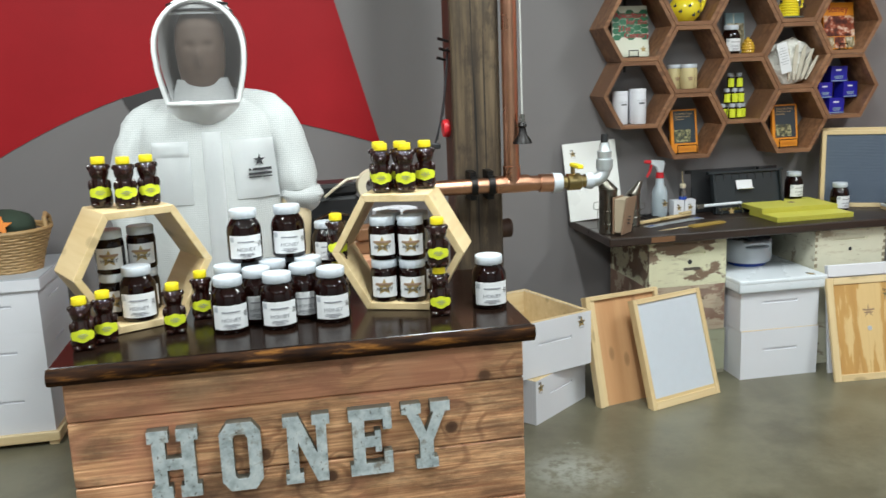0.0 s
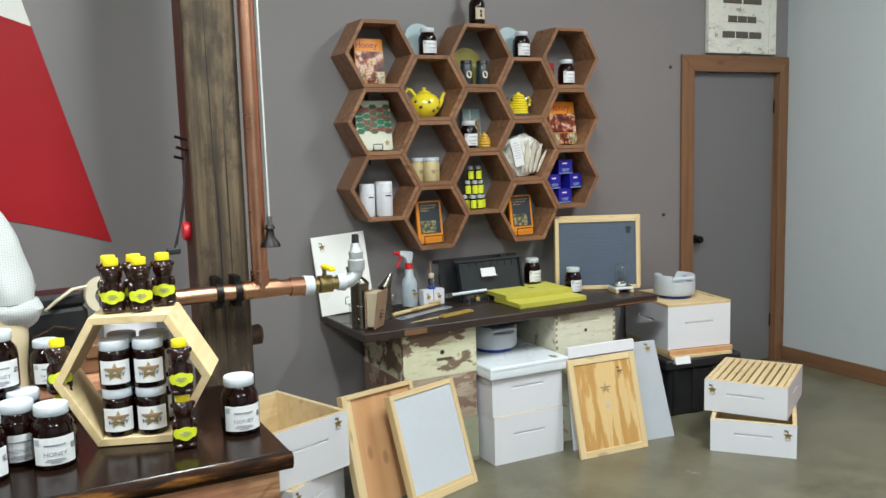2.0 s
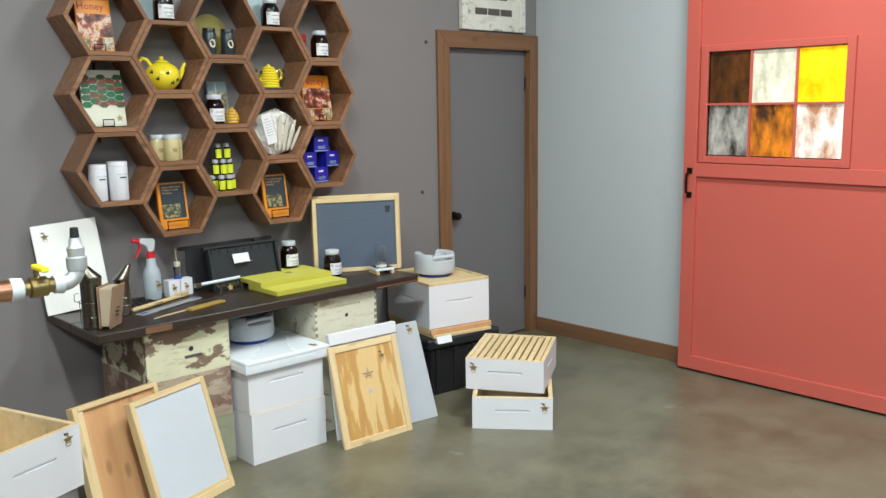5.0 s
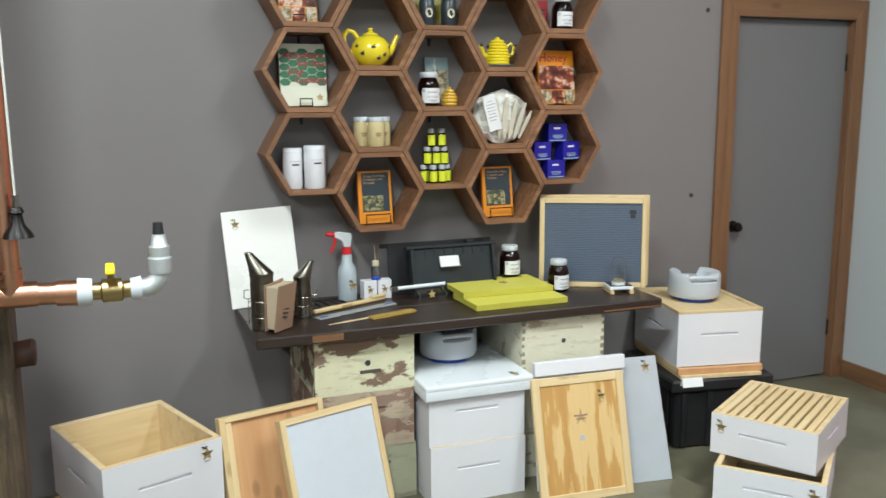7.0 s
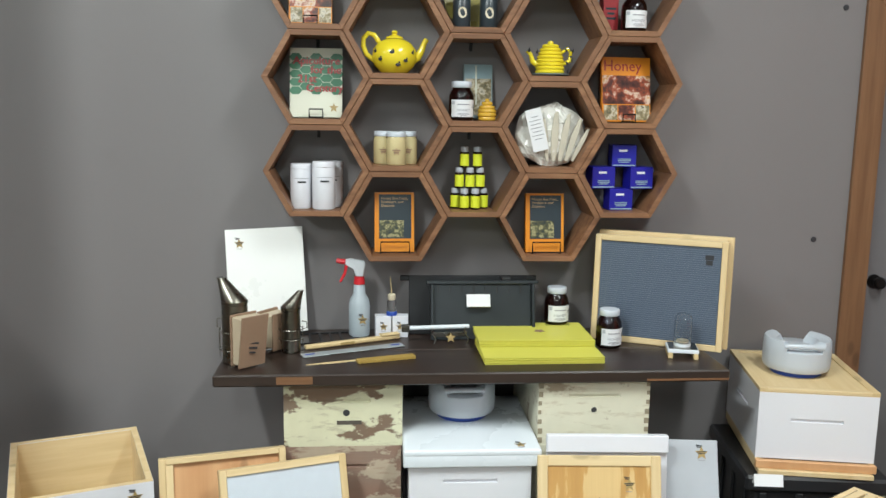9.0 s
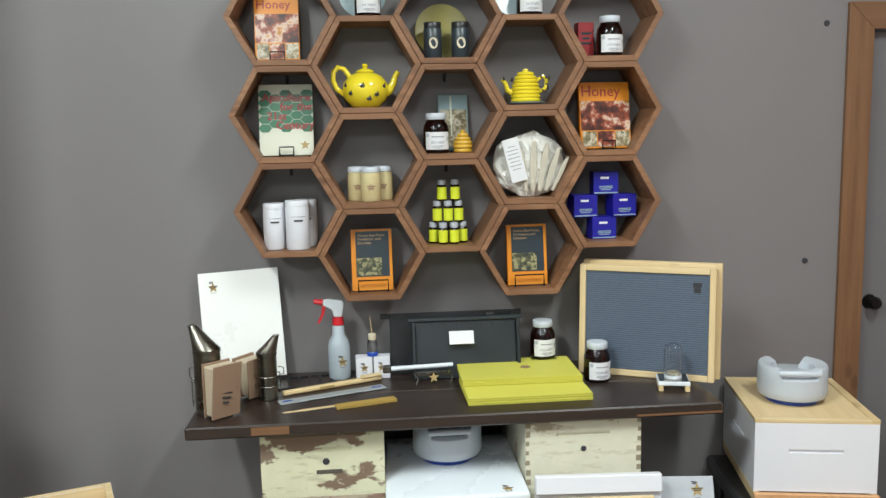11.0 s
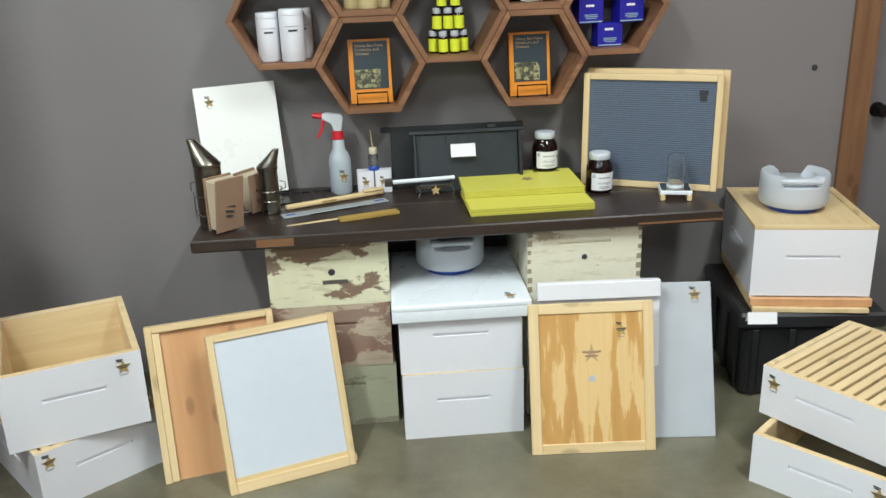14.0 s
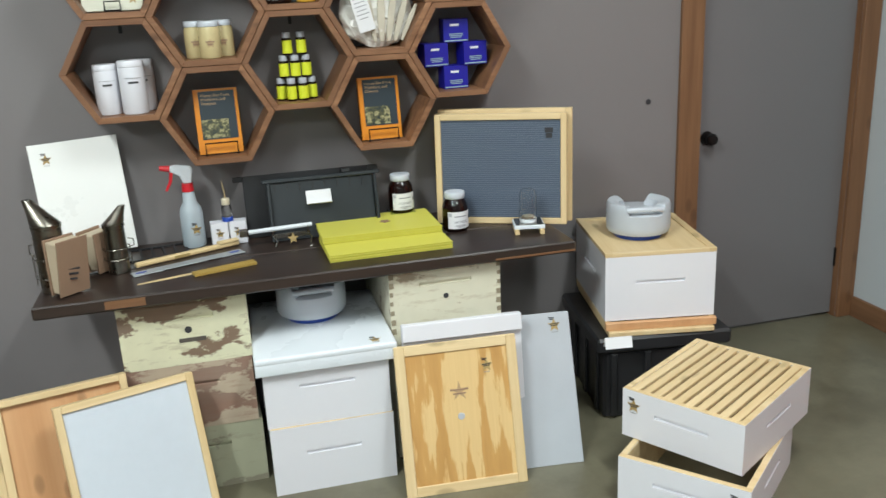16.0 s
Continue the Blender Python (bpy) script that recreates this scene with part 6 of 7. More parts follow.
part("handle", tube([(0.044, 0, 0.09), (0.066, 0, 0.105), (0.079, 0, 0.09), (0.074, 0, 0.06), (0.048, 0, 0.045)], 0.007, 8), M_YELLOW, sk, "", True)
for hx_, hz_ in ((0.058, 0.100), (0.075, 0.098), (0.0775, 0.075), (0.063, 0.053)):
    part("stripe", blob(0.0082, (hx_, 0, hz_), (0.8, 1, 0.8), 10), M_INK, sk, "black painted stripe")
for a, h, r in ((-75, 0.09, 0.055), (78, 0.095, 0.085), (70, 0.06, 0.082), (-80, 0.095, 0.085), (60, 0.018, 0.07)):
    bee_spot(sk, Matrix.Rotation(radians(a), 4, "Z") @ pose(0, -r, h))

x, z = CELLS[2, 0]
bt = None
spots = [(-0.055, 0.012, 0), (-0.022, -0.02, 0), (0.02, -0.02, 0), (0.055, 0.012, 0), (-0.02, 0.022, 0), (0.02, 0.022, 0), (-0.04, 0.005, 1), (0.0, -0.002, 1), (0.04, 0.005, 1), (-0.022, 0.003, 2), (0.028, 0.003, 2)]
for dx, dy, k in spots:
    m = pose(x - 0.005 + dx, SY + dy, z + k * 0.0795)
    if bt is None:
        bt = thing("small_bottle", m, "small dark bottle with lime yellow label", "bottle", "small lime label bottles")
        part("glass", lathe([(0, 0), (0.0165, 0), (0.018, 0.003), (0.018, 0.055), (0.015, 0.060), (0, 0.060)], 20), M_HONEY, bt, "", True)
        part("cap", lathe([(0.0145, 0.0605), (0.015, 0.062), (0.015, 0.077), (0.014, 0.079), (0, 0.079)], 20), M_GREYBOARD, bt, "pale cap", True)
        part("label", curl(sheet(0.042, 0.045, 0.007, 8), 0.018, 0.0006), M_LIME, bt, "lime yellow label")
    else:
        copy_thing(bt, m)

x, z = CELLS[2, 1]
copy_thing(JAR0, pose(x - 0.045, SY - 0.02, z, 0, 0, 4))
hp = thing("honey_pot", pose(x + 0.053, SY - 0.02, z), "small yellow beehive shaped honey pot", "honey pot")
prof = [(0.0, 0.0)]
for k in range(5):
    r = (0.034, 0.036, 0.035, 0.03, 0.021)[k]
    prof += [(r - 0.003, 0.001 + k * 0.014), (r, 0.005 + k * 0.014), (r, 0.010 + k * 0.014), (r - 0.003, 0.0145 + k * 0.014)]
prof += [(0.008, 0.072), (0.008, 0.08), (0, 0.084)]
part("pot", lathe(prof, 26), plain("amber_glaze", (0.62, 0.36, 0.04), 0.25, 0.1), hp, "", True)
b = book("booklet", pose(x + 0.03, SY + 0.05, z, -8, 0, 3), 0.11, 0.215, M_BLUECOOL, "pale blue booklet with garden picture")
part("photo", box(-0.05, 0.05, -0.001, 0, 0.02, 0.16), M_PHOTO2, b)
part("strip", box(-0.012, -0.006, -0.0015, 0, 0.06, 0.21), M_PAPER, b)

x, z = CELLS[2, 2]
pl = thing("plate", pose(x - 0.01, SY + 0.055, z + 0.105, 82, 0, 0), "round olive ceramic plate standing upright", "plate", "display plates")
part("dish", lathe([(0, 0.0), (0.06, 0.0), (0.095, 0.008), (0.10, 0.012), (0.095, 0.012), (0.06, 0.004), (0, 0.004)], 36), plain("olive_glaze", (0.26, 0.22, 0.05), 0.3), pl, "", True)
for i, dx in enumerate((-0.05, 0.05)):
    cn = thing("candle_jar", pose(x + dx, SY - 0.02, z), "dark candle jar with gold label", "candle", "dark candle jars")
    part("jar", lathe([(0, 0), (0.03, 0), (0.033, 0.004), (0.033, 0.105), (0.03, 0.11), (0, 0.11)], 26), M_SLATE, cn, "", True)
    part("cap", lathe([(0.031, 0.1105), (0.0315, 0.128), (0.03, 0.13), (0, 0.13)], 26), M_BLACK, cn, "", True)
    part("label", curl(prism([(0.016 * math.cos(a), 0.02 * math.sin(a)) for a in (2 * math.pi * k / 16 for k in range(16))], -0.0005, 0.0005), 0.033, 0.001), M_BONE, cn, "pale oval label", m=pose(0, 0, 0.055))

x, z = CELLS[3, 1]
bag = thing("wrapped_comb", pose(x + 0.005, SY - 0.01, z, 0, 0, 0), "clear film bag of cream wax pieces", "wax bag")
bm = blob(0.1, (0, 0, 0.118), (1.36, 0.38, 1.17), 40)
for v in bm.verts:
    v.co += 0.018 * noise.noise_vector(v.co * 20.0) + 0.008 * noise.noise_vector(v.co * 60.0)
    v.co.z = max(v.co.z, 0.0005)
part("film", bm, M_BAGFILM, bag, "crinkled clear film")
for dx, rr, hh, wd in ((-0.012, -8, 0.165, 0.010), (0.012, 0, 0.19, 0.014), (0.036, 8, 0.185, 0.013), (0.06, 16, 0.17, 0.012), (0.084, 24, 0.14, 0.009)):
    part("wax_piece", prism([(-wd * 0.5, 0.0), (wd * 0.5, 0.0), (wd * 0.95, hh * 0.35), (wd, hh * 0.7), (wd * 0.6, hh), (-wd * 0.4, hh * 0.97), (-wd, hh * 0.6), (-wd * 0.9, hh * 0.25)], -0.004, 0.004, 0.002), M_WAXBAG, bag, m=pose(dx, -0.033, 0.02, 6, rr, 0))
cd = part("card", box(-0.03, 0.03, -0.001, 0.001, 0, 0.16), M_LABEL, bag, "white instruction card", m=pose(-0.04, -0.055, 0.06, 0, -14, 0))
part("print", bars([0.6, 1, 0.9, 1, 0.8, 1, 0.7], 0.045, 0.0025, 0.014, 0.0014), M_GREYINK, cd, m=pose(-0.04, -0.055, 0.06, 0, -14, 0) @ pose(0, 0, 0.13))

x, z = CELLS[4, 0]
cb = None
for dx, k in ((0.0, 0), (-0.072, 1), (0.078, 1), (0.005, 2)):
    m = pose(x + dx, SY - 0.03, z + k * 0.0845, 0, 0, (4, 8, -3, 2)[k])
    if cb is None:
        cb = thing("carton", m, "small deep blue cardboard carton", "carton", "blue cartons")
        part("box", box(-0.047, 0.047, 0, 0.07, 0, 0.084, 0.001), M_BLUE, cb)
        part("print", bars([0.8], 0.04, 0.008, 0.01, 0.0008), M_LABEL, cb, "white brand mark", m=pose(-0.005, -0.0005, 0.062))
        part("print", bars([1, 1, 0.8], 0.05, 0.003, 0.006, 0.0008), M_BLUECOOL, cb, m=pose(0, -0.0005, 0.03))
        part("print", bars([1], 0.088, 0.004, 0.006, 0.0008), M_BLUECOOL, cb, m=pose(0, -0.0005, 0.006))
    else:
        copy_thing(cb, m)

x, z = CELLS[4, 2]
copy_thing(JAR0, pose(x + 0.015, SY - 0.03, z, 0, 0, 6))
pk_ = thing("carton", pose(x - 0.06, SY + 0.02, z, 0, 0, 5), "small dark red carton beside a jar", "carton")
part("box", box(-0.03, 0.03, 0, 0.05, 0, 0.13, 0.001), M_TEXTRED, pk_)
part("print", bars([1, 0.7, 1], 0.04, 0.008, 0.018, 0.0008), M_SLATE, pk_, m=pose(0, -0.0005, 0.09))

for c in (1, 3):
    x, zt = (c - 2) * 1.5 * S, 1.052 + 3 * S * R3 + 0.0005
    copy_thing(JAR0, pose(x + 0.012, SY - 0.02, zt, 0, 0, 6))
    pl = thing("plate", pose(x - 0.005 if c == 1 else x - 0.03, SY + 0.05, zt + 0.09, 82, 0, 0), "pale blue round plate standing upright", "plate", "display plates")
    part("dish", lathe([(0, 0.0), (0.055, 0.0), (0.082, 0.008), (0.086, 0.012), (0.082, 0.012), (0.055, 0.004), (0, 0.004)], 36), plain("pale_blue_glaze", (0.42, 0.52, 0.56), 0.25), pl, "", True)
zt = 1.052 + S * R3 / 2 + 3 * S * R3 + 0.0005
mb = thing("mead_bottle", pose(0.03, SY - 0.01, zt), "dark stout bottle with tan label", "bottle")
part("glass", lathe([(0, 0), (0.04, 0), (0.044, 0.005), (0.044, 0.11), (0.035, 0.135), (0.018, 0.15), (0.016, 0.20), (0, 0.20)], 28), M_HONEY, mb, "", True)
part("label", curl(sheet(0.06, 0.06, 0.03, 8), 0.044, 0.0006), M_TAN, mb, "tan label")
part("mark", curl(bars([1, 1], 0.012, 0.016, 0.02), 0.044, 0.0014), M_INK, mb, m=pose(0, 0, 0.07))
part("cork", lathe([(0.012, 0.2005), (0.013, 0.225), (0, 0.225)], 14), M_PALEWOOD, mb)

# ---- goods on the worktop ----
wbd = thing("foundation_sheet", pose(-0.775, -0.105, WT + 0.008, -9, -3, 2), "plain white board leaning on the wall", "board")
part("sheet", box(-0.148, 0.148, 0, 0.006, 0, 0.408, 0.001), M_SHEET, wbd)
sticker(wbd, pose(-0.095, -0.001, 0.352), 0.019)


def smoker(m, r, h, label):
    s = thing("bee_smoker", m, label, "bee smoker", "bee smokers")
    part("can", lathe([(0, 0), (r, 0), (r + 0.001, 0.002), (r, 0.006), (r, h * 0.32), (r + 0.0015, h * 0.325), (r, h * 0.33), (r, h), (r + 0.002, h + 0.002), (r + 0.002, h + 0.012), (0, h + 0.012)], 32), M_SMOKER, s, "", True)
    bm = lathe([(r, 0.0), (r * 0.98, 0.006), (r * 0.72, r * 0.7), (r * 0.40, r * 1.55), (r * 0.34, r * 1.75), (0, r * 1.75)], 28)
    for v in bm.verts:
        v.co.x -= max(0.0, v.co.z) * 0.62
    part("spout_lid", bm, M_SMOKER, s, "conical steel lid", True, pose(0, 0, h + 0.0125))
    for zc in (0.05, h * 0.55):
        part("cage_ring", tube([((r + 0.009) * math.cos(a), (r + 0.009) * math.sin(a), zc) for a in (2 * math.pi * i / 28 for i in range(29))], 0.0016, 6), M_SMOKER, s)
    for a in (200, 250, 300, 340):
        ca, sa = math.cos(radians(a)), math.sin(radians(a))
        part("cage_wire", tube([((r + 0.009) * ca, (r + 0.009) * sa, 0.02), ((r + 0.009) * ca, (r + 0.009) * sa, h * 0.6)], 0.0016, 6), M_SMOKER, s)
    part("hook", tube([(-r - 0.009, 0, h * 0.55), (-r - 0.025, 0, h * 0.58), (-r - 0.024, 0, h * 0.72), (-r - 0.006, 0, h * 0.74)], 0.002, 6), M_SMOKER, s)
    bw = h * 0.86
    bl = part("bellows_leather", prism([(r + 0.012, 0.012), (r + 0.045, 0.012), (r + 0.072, bw), (r + 0.012, bw)], -0.048, 0.048, 0.003), M_TAN, s, "tan leather bellows", m=Matrix.Rotation(radians(-28), 4, "Z"))
    part("bellows_board", prism([(r + 0.046, 0.004), (r + 0.054, 0.004), (r + 0.082, bw + 0.008), (r + 0.074, bw + 0.008)], -0.052, 0.052, 0.001), M_KRAFT, s, "brown board with dark print", m=Matrix.Rotation(radians(-28), 4, "Z"))
    part("print", bars([1, 0.8, 0.6], 0.04, 0.006, 0.016, 0.0008), M_INK, bl, "dark printed mark", m=Matrix.Rotation(radians(-28), 4, "Z") @ pose(r + 0.0665, 0, bw * 0.5, 0, 11, 90))
    part("bellows_board", box(r + 0.004, r + 0.011, -0.052, 0.052, 0.004, bw + 0.006, 0.001), M_KRAFT, s, m=Matrix.Rotation(radians(-28), 4, "Z"))
    return s


smoker(pose(-0.852, -0.455, WT + 0.0005, 0, 0, -20), 0.044, 0.205, "large steel bee smoker with tan bellows")
smoker(pose(-0.672, -0.335, WT + 0.0005, 0, 0, 172), 0.034, 0.155, "small steel bee smoker behind larger one")

qx = thing("queen_excluder", pose(-0.575, -0.165, WT + 0.0008, 0, 0, 8), "flat black plastic slotted grille", "grille")
part("frame_front", box(-0.12, 0.12, -0.075, -0.063, 0, 0.006), M_BLACK, qx)
part("frame_back", box(-0.12, 0.12, 0.063, 0.075, 0, 0.006), M_BLACK, qx)
for k in range(7):
    part("bar", box(-0.12 + k * 0.039, -0.112 + k * 0.039, -0.0628, 0.0628, 0, 0.005), M_BLACK, qx)


def along(a, b, z):
    return pose((a[0] + b[0]) / 2, (a[1] + b[1]) / 2, z, 0, 0, math.degrees(math.atan2(b[1] - a[1], b[0] - a[0])))


br_ = thing("bee_brush", along((-0.625, -0.315), (-0.274, -0.165), WT + 0.0008), "pale wooden handled brush lying flat", "brush", "bee brushes")
part("handle", box(-0.19, 0.19, -0.012, 0.012, 0, 0.016, 0.004), M_PALEWOOD, br_)
part("grip", box(0.11, 0.19, -0.015, 0.015, 0.0165, 0.024, 0.003), M_PALEWOOD, br_)
part("label", box(-0.055, 0.0, -0.0125, -0.0118, 0.003, 0.013), M_GOLD, br_)
ht = thing("hive_tool", along((-0.632, -0.405), (-0.262, -0.262), WT + 0.0008), "long flat steel uncapping knife", "knife")
part("blade", box(-0.195, 0.195, -0.023, 0.023, 0, 0.004, 0.001), M_ZINC, ht)
for k in range(14):
    part("tooth", prism([(-0.10 + k * 0.015, 0), (-0.085 + k * 0.015, 0), (-0.0925 + k * 0.015, 0.006)], -0.001, 0.001), M_STEEL, ht, m=pose(0, -0.023, 0.002, 90, 0, 0))
for sx in (-0.165, 0.165):
    part("slot", box(sx - 0.018, sx + 0.018, -0.005, 0.005, 0.0042, 0.0062, 0.001), M_BLUECAP, ht, "blue slot insert")
bb2 = thing("bee_brush", along((-0.61, -0.505), (-0.232, -0.395), WT + 0.0008), "yellow bristled wooden bee brush", "brush", "bee brushes")
part("handle", prism([(-0.195, -0.006), (-0.12, -0.012), (0.0, -0.012), (0.17, -0.011), (0.17, 0.011), (-0.12, 0.012), (-0.195, 0.006)], 0, 0.013, 0.002), M_PALEWOOD, bb2, m=pose(0, 0, 0.0, 90, 0, 0) @ pose(0, -0.0135, 0))
bm = bmesh.new()
for k in range(60):
    bx = -0.02 + k * 0.0035
    box(bx, bx + 0.0024, -0.048 - 0.006 * random.random(), -0.0125, 0.001, 0.010, 0, bm)
br2 = part("bristles", bm, plain("yellow_bristle", (0.48, 0.32, 0.08), 0.6), bb2, "row of yellow bristles")
br2["kind"] = "stuff"

sp = thing("spray_bottle", pose(-0.428, -0.115, WT + 0.0005, 0, 0, 0), "frosted spray bottle with red trigger", "spray bottle")
part("bottle", lathe([(0, 0), (0.035, 0), (0.038, 0.005), (0.038, 0.115), (0.034, 0.135), (0.022, 0.155), (0.020, 0.185), (0.016, 0.19), (0, 0.19)], 28), M_FROST, sp, "", True)
part("neck_ring", lathe([(0.019, 0.1905), (0.0205, 0.192), (0.018, 0.218), (0, 0.218)], 20), M_REDPL, sp, "red collar", True)
part("head", prism([(-0.05, 0.262), (-0.02, 0.245), (-0.012, 0.2185), (0.014, 0.2185), (0.022, 0.262), (0.018, 0.275), (-0.03, 0.283), (-0.05, 0.28)], -0.011, 0.011, 0.003), M_WHITE2, sp, "white spray head")
part("trigger", prism([(-0.052, 0.26), (-0.04, 0.258), (-0.048, 0.225), (-0.066, 0.195), (-0.072, 0.20), (-0.056, 0.232)], -0.007, 0.007, 0.002), M_REDPL, sp, "red trigger")
part("nozzle", tube([(-0.05, 0, 0.271), (-0.082, 0, 0.276)], [0.011, 0.008], 10), M_REDPL, sp, "red nozzle")
sticker(sp, pose(0.012, -0.039, 0.065), 0.018)
for o in sp.children_recursive:
    o.data.transform(Matrix.Scale(1.07, 4))

for i, (bx, rz) in enumerate(((-0.335, 4), (-0.27, -3))):
    ctn = thing("carton", pose(bx, -0.155, WT + 0.0005, 0, 0, rz), "small white carton with star sticker", "carton", "white cartons")
    part("box", box(-0.03, 0.03, 0, 0.05, 0, 0.083, 0.001), M_WHITE, ctn)
    sticker(ctn, pose(0.0, -0.001, 0.042), 0.016)
db = thing("dropper_bottle", pose(-0.303, -0.13, WT + 0.084), "small bottle with cork and thin stick", "bottle")
part("base", lathe([(0, 0), (0.02, 0), (0.021, 0.012), (0.018, 0.016), (0, 0.016)], 20), M_BLUECAP, db, "blue base", True)
part("glass", lathe([(0, 0.0165), (0.018, 0.0165), (0.018, 0.05), (0.014, 0.06), (0, 0.06)], 20), M_GLASS, db, "", True)
part("cork", lathe([(0.0135, 0.0605), (0.015, 0.064), (0.015, 0.082), (0.012, 0.084), (0, 0.084)], 16), M_BONE, db, "", True)
part("stick", tube([(0, 0, 0.084), (-0.006, 0, 0.15)], [0.002, 0.0012], 6), M_PALEWOOD, db)

fg = thing("frame_grip", pose(-0.10, -0.215, WT + 0.0005, 0, 0, 4), "chrome spring frame grip with white handle", "frame grip")
part("bar", tube([(-0.145, -0.012, 0.058), (0.09, -0.004, 0.058)], 0.0085, 12), M_WHITE2, fg, "white bar handle", True)
part("end_block", box(-0.17, -0.14, -0.025, 0.005, 0.045, 0.07, 0.003), M_STEEL, fg)
for sx in (-0.05, 0.075):
    for sy in (-0.035, 0.04):
        part("leg", tube([(sx, sy * 0.3, 0.055), (sx - 0.008, sy, 0.04), (sx + 0.008, sy * 1.1, 0.02), (sx, sy * 1.25, 0.001)], 0.0028, 6), M_STEEL, fg)
part("plate", box(-0.05, 0.08, -0.018, -0.014, 0.022, 0.040, 0.001), M_STEEL, fg)
part("star_tag", star(0.02, 0.0012), M_GOLD, fg, "gold star tag", m=pose(0.015, -0.034, 0.022, -15, 0, 0))

tr = thing("black_tray", pose(0.002, -0.195, WT + 0.0005, -13, 0, 0), "black plastic feeder tray leaning on wall", "tray", "black trays")
part("panel", box(-0.145, 0.235, 0, 0.006, 0, 0.213, 0.002), M_BLACKTRAY, tr)
part("side_flange", box(-0.157, -0.1455, -0.025, 0.012, 0, 0.213, 0.002), M_BLACKTRAY, tr)
part("side_flange", box(0.2355, 0.247, -0.02, 0.012, 0, 0.213, 0.002), M_BLACKTRAY, tr)
part("top_rail", box(-0.172, 0.262, -0.012, 0.02, 0.2135, 0.228, 0.002), M_BLACKTRAY, tr)
for k in range(8):
    part("notch_tab", box(-0.13 + k * 0.046, -0.125 + k * 0.046, -0.004, -0.0005, 0.18, 0.213), M_BLACK, tr)
part("clip", box(0.12, 0.155, -0.01, 0.02, 0.2285, 0.243, 0.002), M_BLACK, tr)
cdd = thing("price_card", pose(0.030, -0.180, WT + 0.125, -22, 0, 0), "small folded white price card on tray", "price card", "price cards")
part("front", box(-0.046, 0.046, -0.002, -0.001, 0, 0.05), M_LABEL, cdd)
part("fold", box(-0.046, 0.046, -0.020, -0.002, -0.001, 0.0), M_LABEL, cdd)
tr2 = thing("black_tray", pose(-0.05, -0.11, WT + 0.0005, -6, 0, 0), "second black plastic tray behind another", "tray", "black trays")
part("panel", box(-0.185, 0.28, 0, 0.006, 0, 0.232, 0.002), M_BLACK, tr2)
part("hanger", box(-0.22, -0.185, 0, 0.012, 0.212, 0.232, 0.002), M_BLACK, tr2)
part("hanger", box(0.28, 0.32, 0, 0.012, 0.212, 0.232, 0.002), M_BLACK, tr2)

for i, (y0, y1, z0, n, rz) in enumerate(((-0.525, -0.265, 0.0006, 8, 0.5), (-0.395, -0.13, 0.0262, 8, -1.0))):
    ws = thing("wax_sheets", pose(0.223, (y0 + y1) / 2, WT + z0, 0, 0, rz), "stack of yellow wax foundation sheets", "wax sheets", "yellow wax stacks")
    for k in range(n):
        j = 0.0025 * math.sin(k * 2.3 + i)
        part("sheet", box(-0.213 + j, 0.213 + j, -(y1 - y0) / 2 + j, (y1 - y0) / 2 + j, k * 0.0031, k * 0.0031 + 0.0026), M_BANANA, ws)
    if i:
        part("star_print", star(0.022, 0.0004, 0.7), M_KRAFT, ws, "brown printed star", m=pose(0.03, 0.0, 0.0252, 90, 0, 0))

gs = thing("glass_block", pose(0.345, -0.135, WT + 0.0005), "small clear display riser under a jar", "riser")
part("top_plate", box(-0.05, 0.05, -0.045, 0.045, 0.045, 0.05, 0.001), M_BLUEGLASS, gs)
part("side_plate", box(-0.05, -0.046, -0.045, 0.045, 0, 0.0445), M_BLUEGLASS, gs)
part("side_plate", box(0.046, 0.05, -0.045, 0.045, 0, 0.0445), M_BLUEGLASS, gs)
copy_thing(JAR0, pose(0.345, -0.135, WT + 0.051, 0, 0, 8))
copy_thing(JAR0, pose(0.512, -0.30, WT + 0.0005, 0, 0, 10))

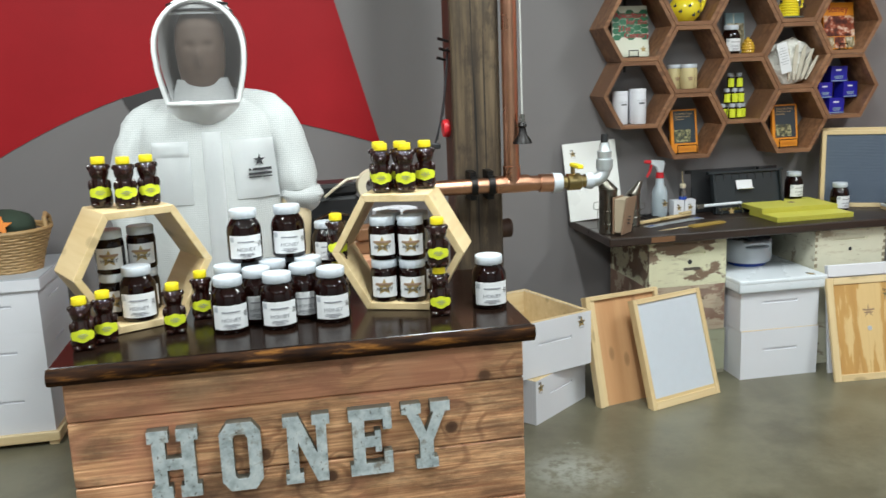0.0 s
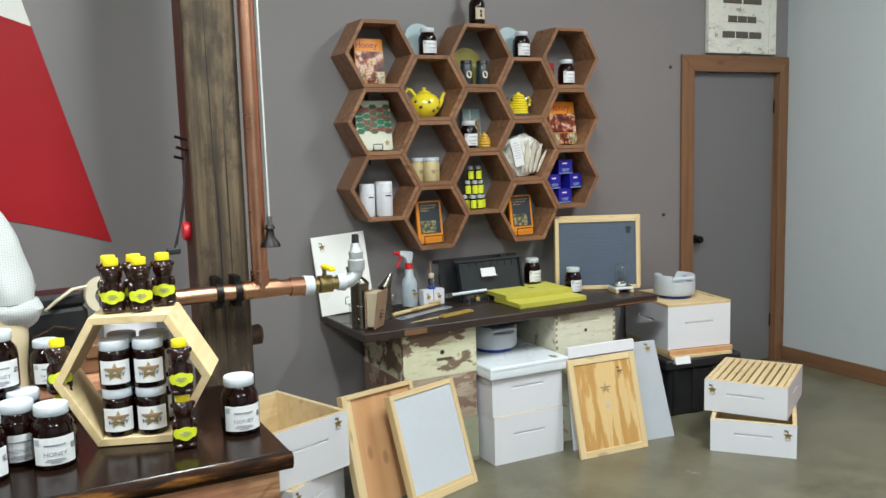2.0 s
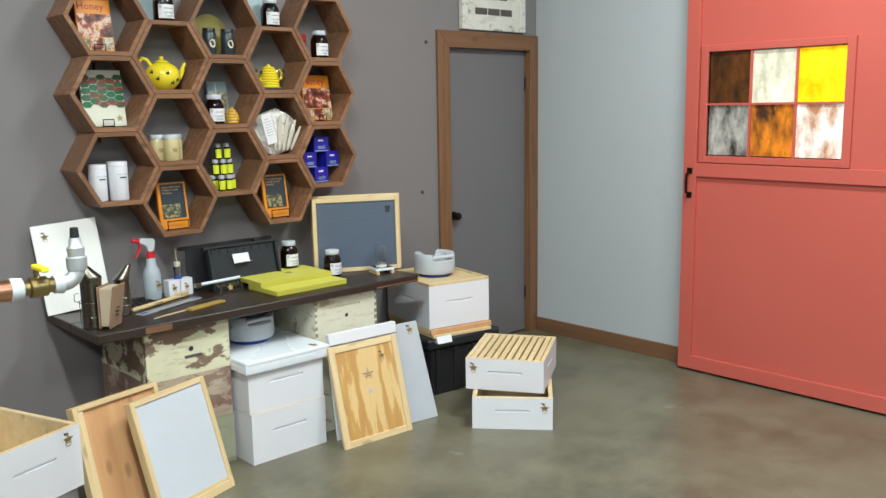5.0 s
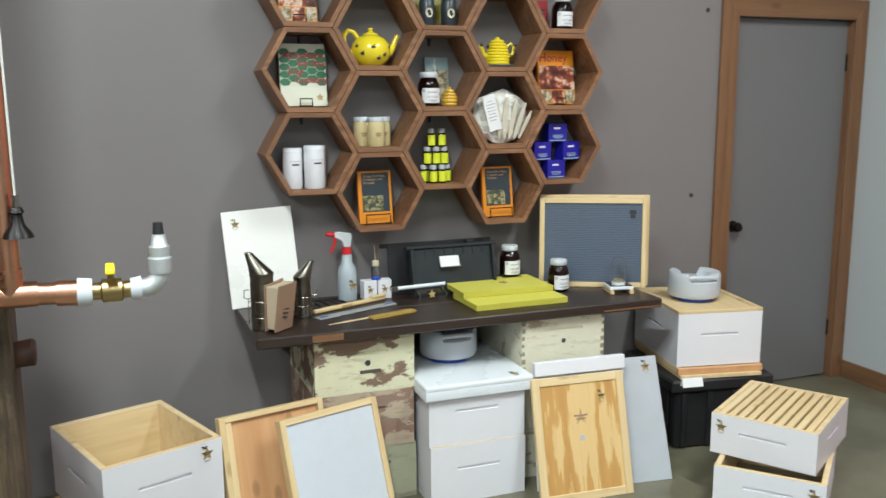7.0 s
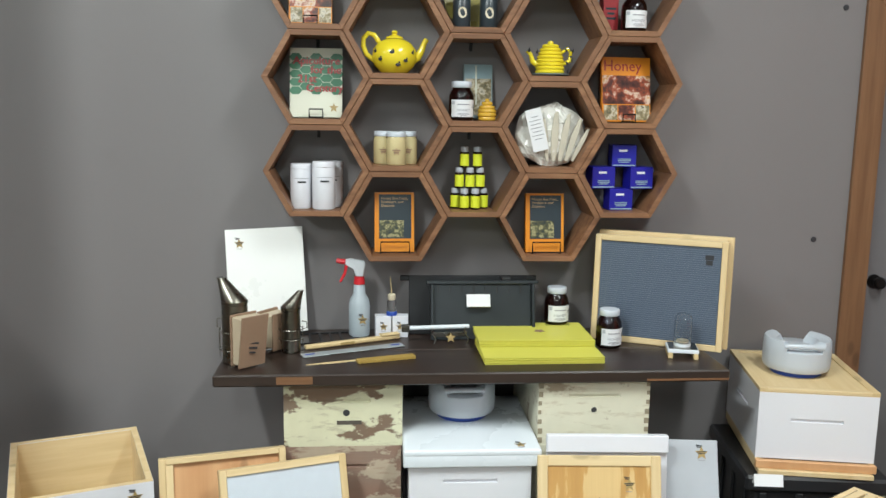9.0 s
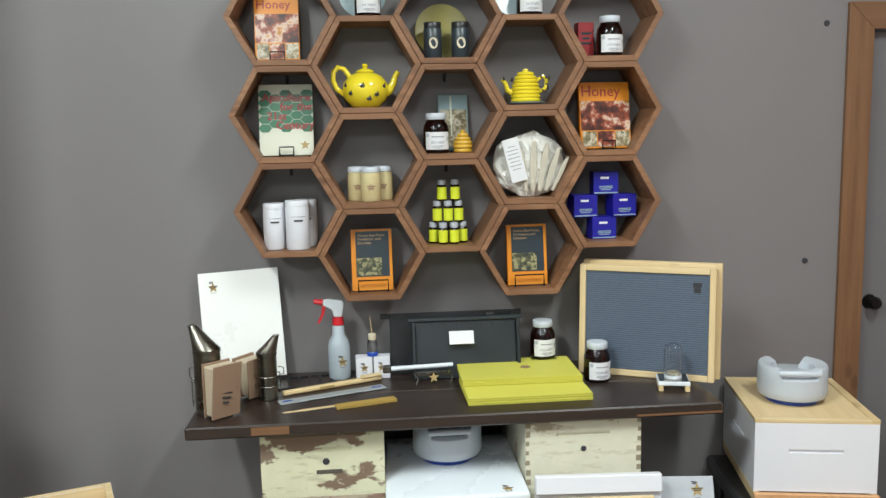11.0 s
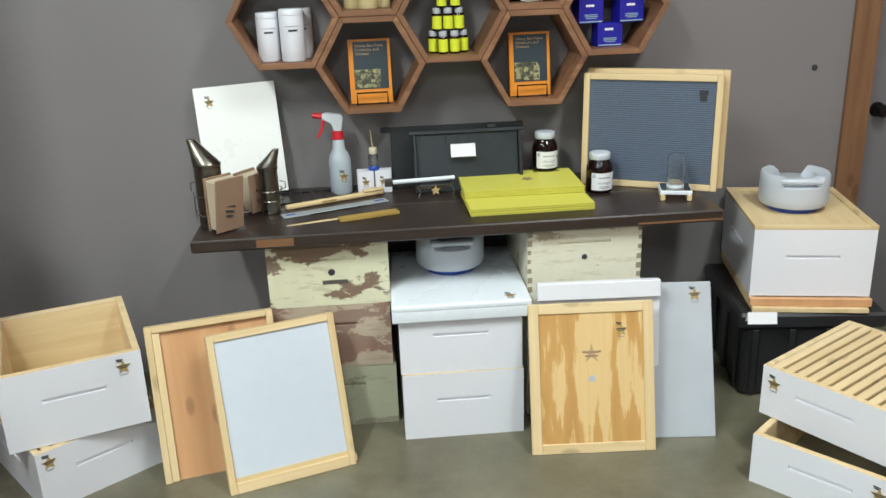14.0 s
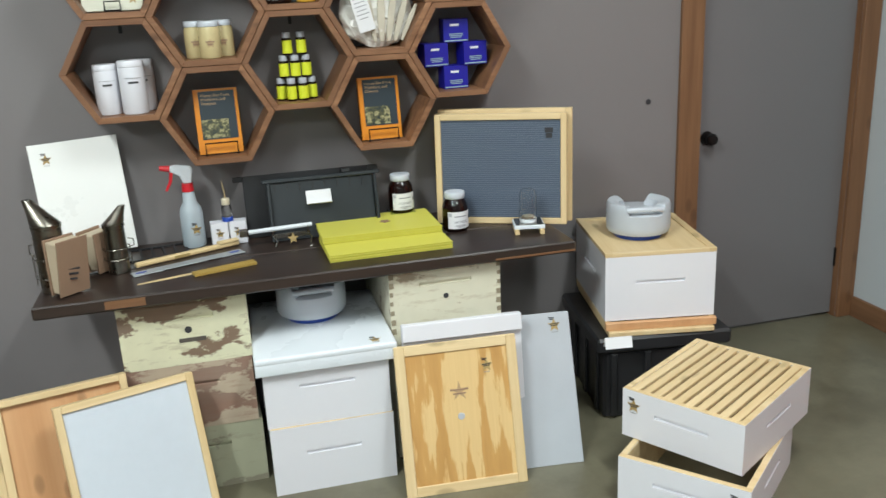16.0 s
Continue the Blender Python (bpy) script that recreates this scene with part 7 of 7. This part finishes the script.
for i in range(2):
    m = at((0.468, -0.188), (0.924, -0.415), WT + 0.0005) @ pose(0.010 * i - 0.006, 0.050 * i, 0, -3, 0, 0)
    sb = thing("screened_board", m, "pine framed blue-grey screen board on worktop", "hive board", "screen boards on the worktop")
    w, h = ((0.490, 0.411), (0.503, 0.422))[i]
    part("screen", box(-w / 2 + 0.022, w / 2 - 0.022, 0.010, 0.014, 0.022, h - 0.022), M_BLUEMESH, sb, "fine blue-grey louvred screen")
    if i == 0:
        for k in range(46):
            zc = 0.026 + k * 0.0079
            part("louvre", box(-w / 2 + 0.023, w / 2 - 0.023, 0.0075, 0.0098, zc, zc + 0.0045), M_LOUVRE, sb)
        part("sticker", bars([1, 0.8], 0.03, 0.018, 0.02, 0.001), M_INK, sb, "dark sticker", m=pose(0.18, 0.0065, 0.35))
    part("side_rail", box(-w / 2, -w / 2 + 0.0225, 0, 0.04, 0, h, 0.002), M_PINE_Z, sb)
    part("side_rail", box(w / 2 - 0.0225, w / 2, 0, 0.04, 0, h, 0.002), M_PINE_Z, sb)
    part("end_rail", box(-w / 2 + 0.0228, w / 2 - 0.0228, 0, 0.04, 0, 0.0225, 0.002), M_PINE, sb)
    part("end_rail", box(-w / 2 + 0.0228, w / 2 - 0.0228, 0, 0.04, h - 0.0225, h, 0.002), M_PINE, sb)

fd = thing("jar_feeder", pose(0.752, -0.425, WT + 0.0005, 0, 0, -14), "glass jar upturned on a small feeder", "jar feeder")
part("tray", box(-0.055, 0.055, -0.05, 0.05, 0.018, 0.032, 0.002), M_WHITE2, fd, "white tray")
part("plate", box(-0.05, 0.05, -0.045, 0.045, 0.0322, 0.035), M_STEEL, fd, "steel plate")
for sx in (-0.045, 0.045):
    part("foot", box(sx - 0.008, sx + 0.008, -0.058, 0.05, 0, 0.0178, 0.001), M_PALEWOOD, fd)
gl = [(0, 0.158), (0.012, 0.157), (0.025, 0.151), (0.0315, 0.136), (0.0315, 0.048), (0.0305, 0.048), (0.0305, 0.1355), (0.0243, 0.150), (0.0116, 0.156), (0, 0.157)]
part("glass", lathe(gl, 32, False), M_DOME, fd, "clear glass jar", True)
part("lid", lathe([(0, 0.0355), (0.03, 0.0355), (0.031, 0.047), (0, 0.047)], 24), M_WHITE2, fd, "", True)
part("syrup", lathe([(0, 0.0485), (0.022, 0.0485), (0.022, 0.056), (0, 0.056)], 20), M_BONE, fd, "", True)
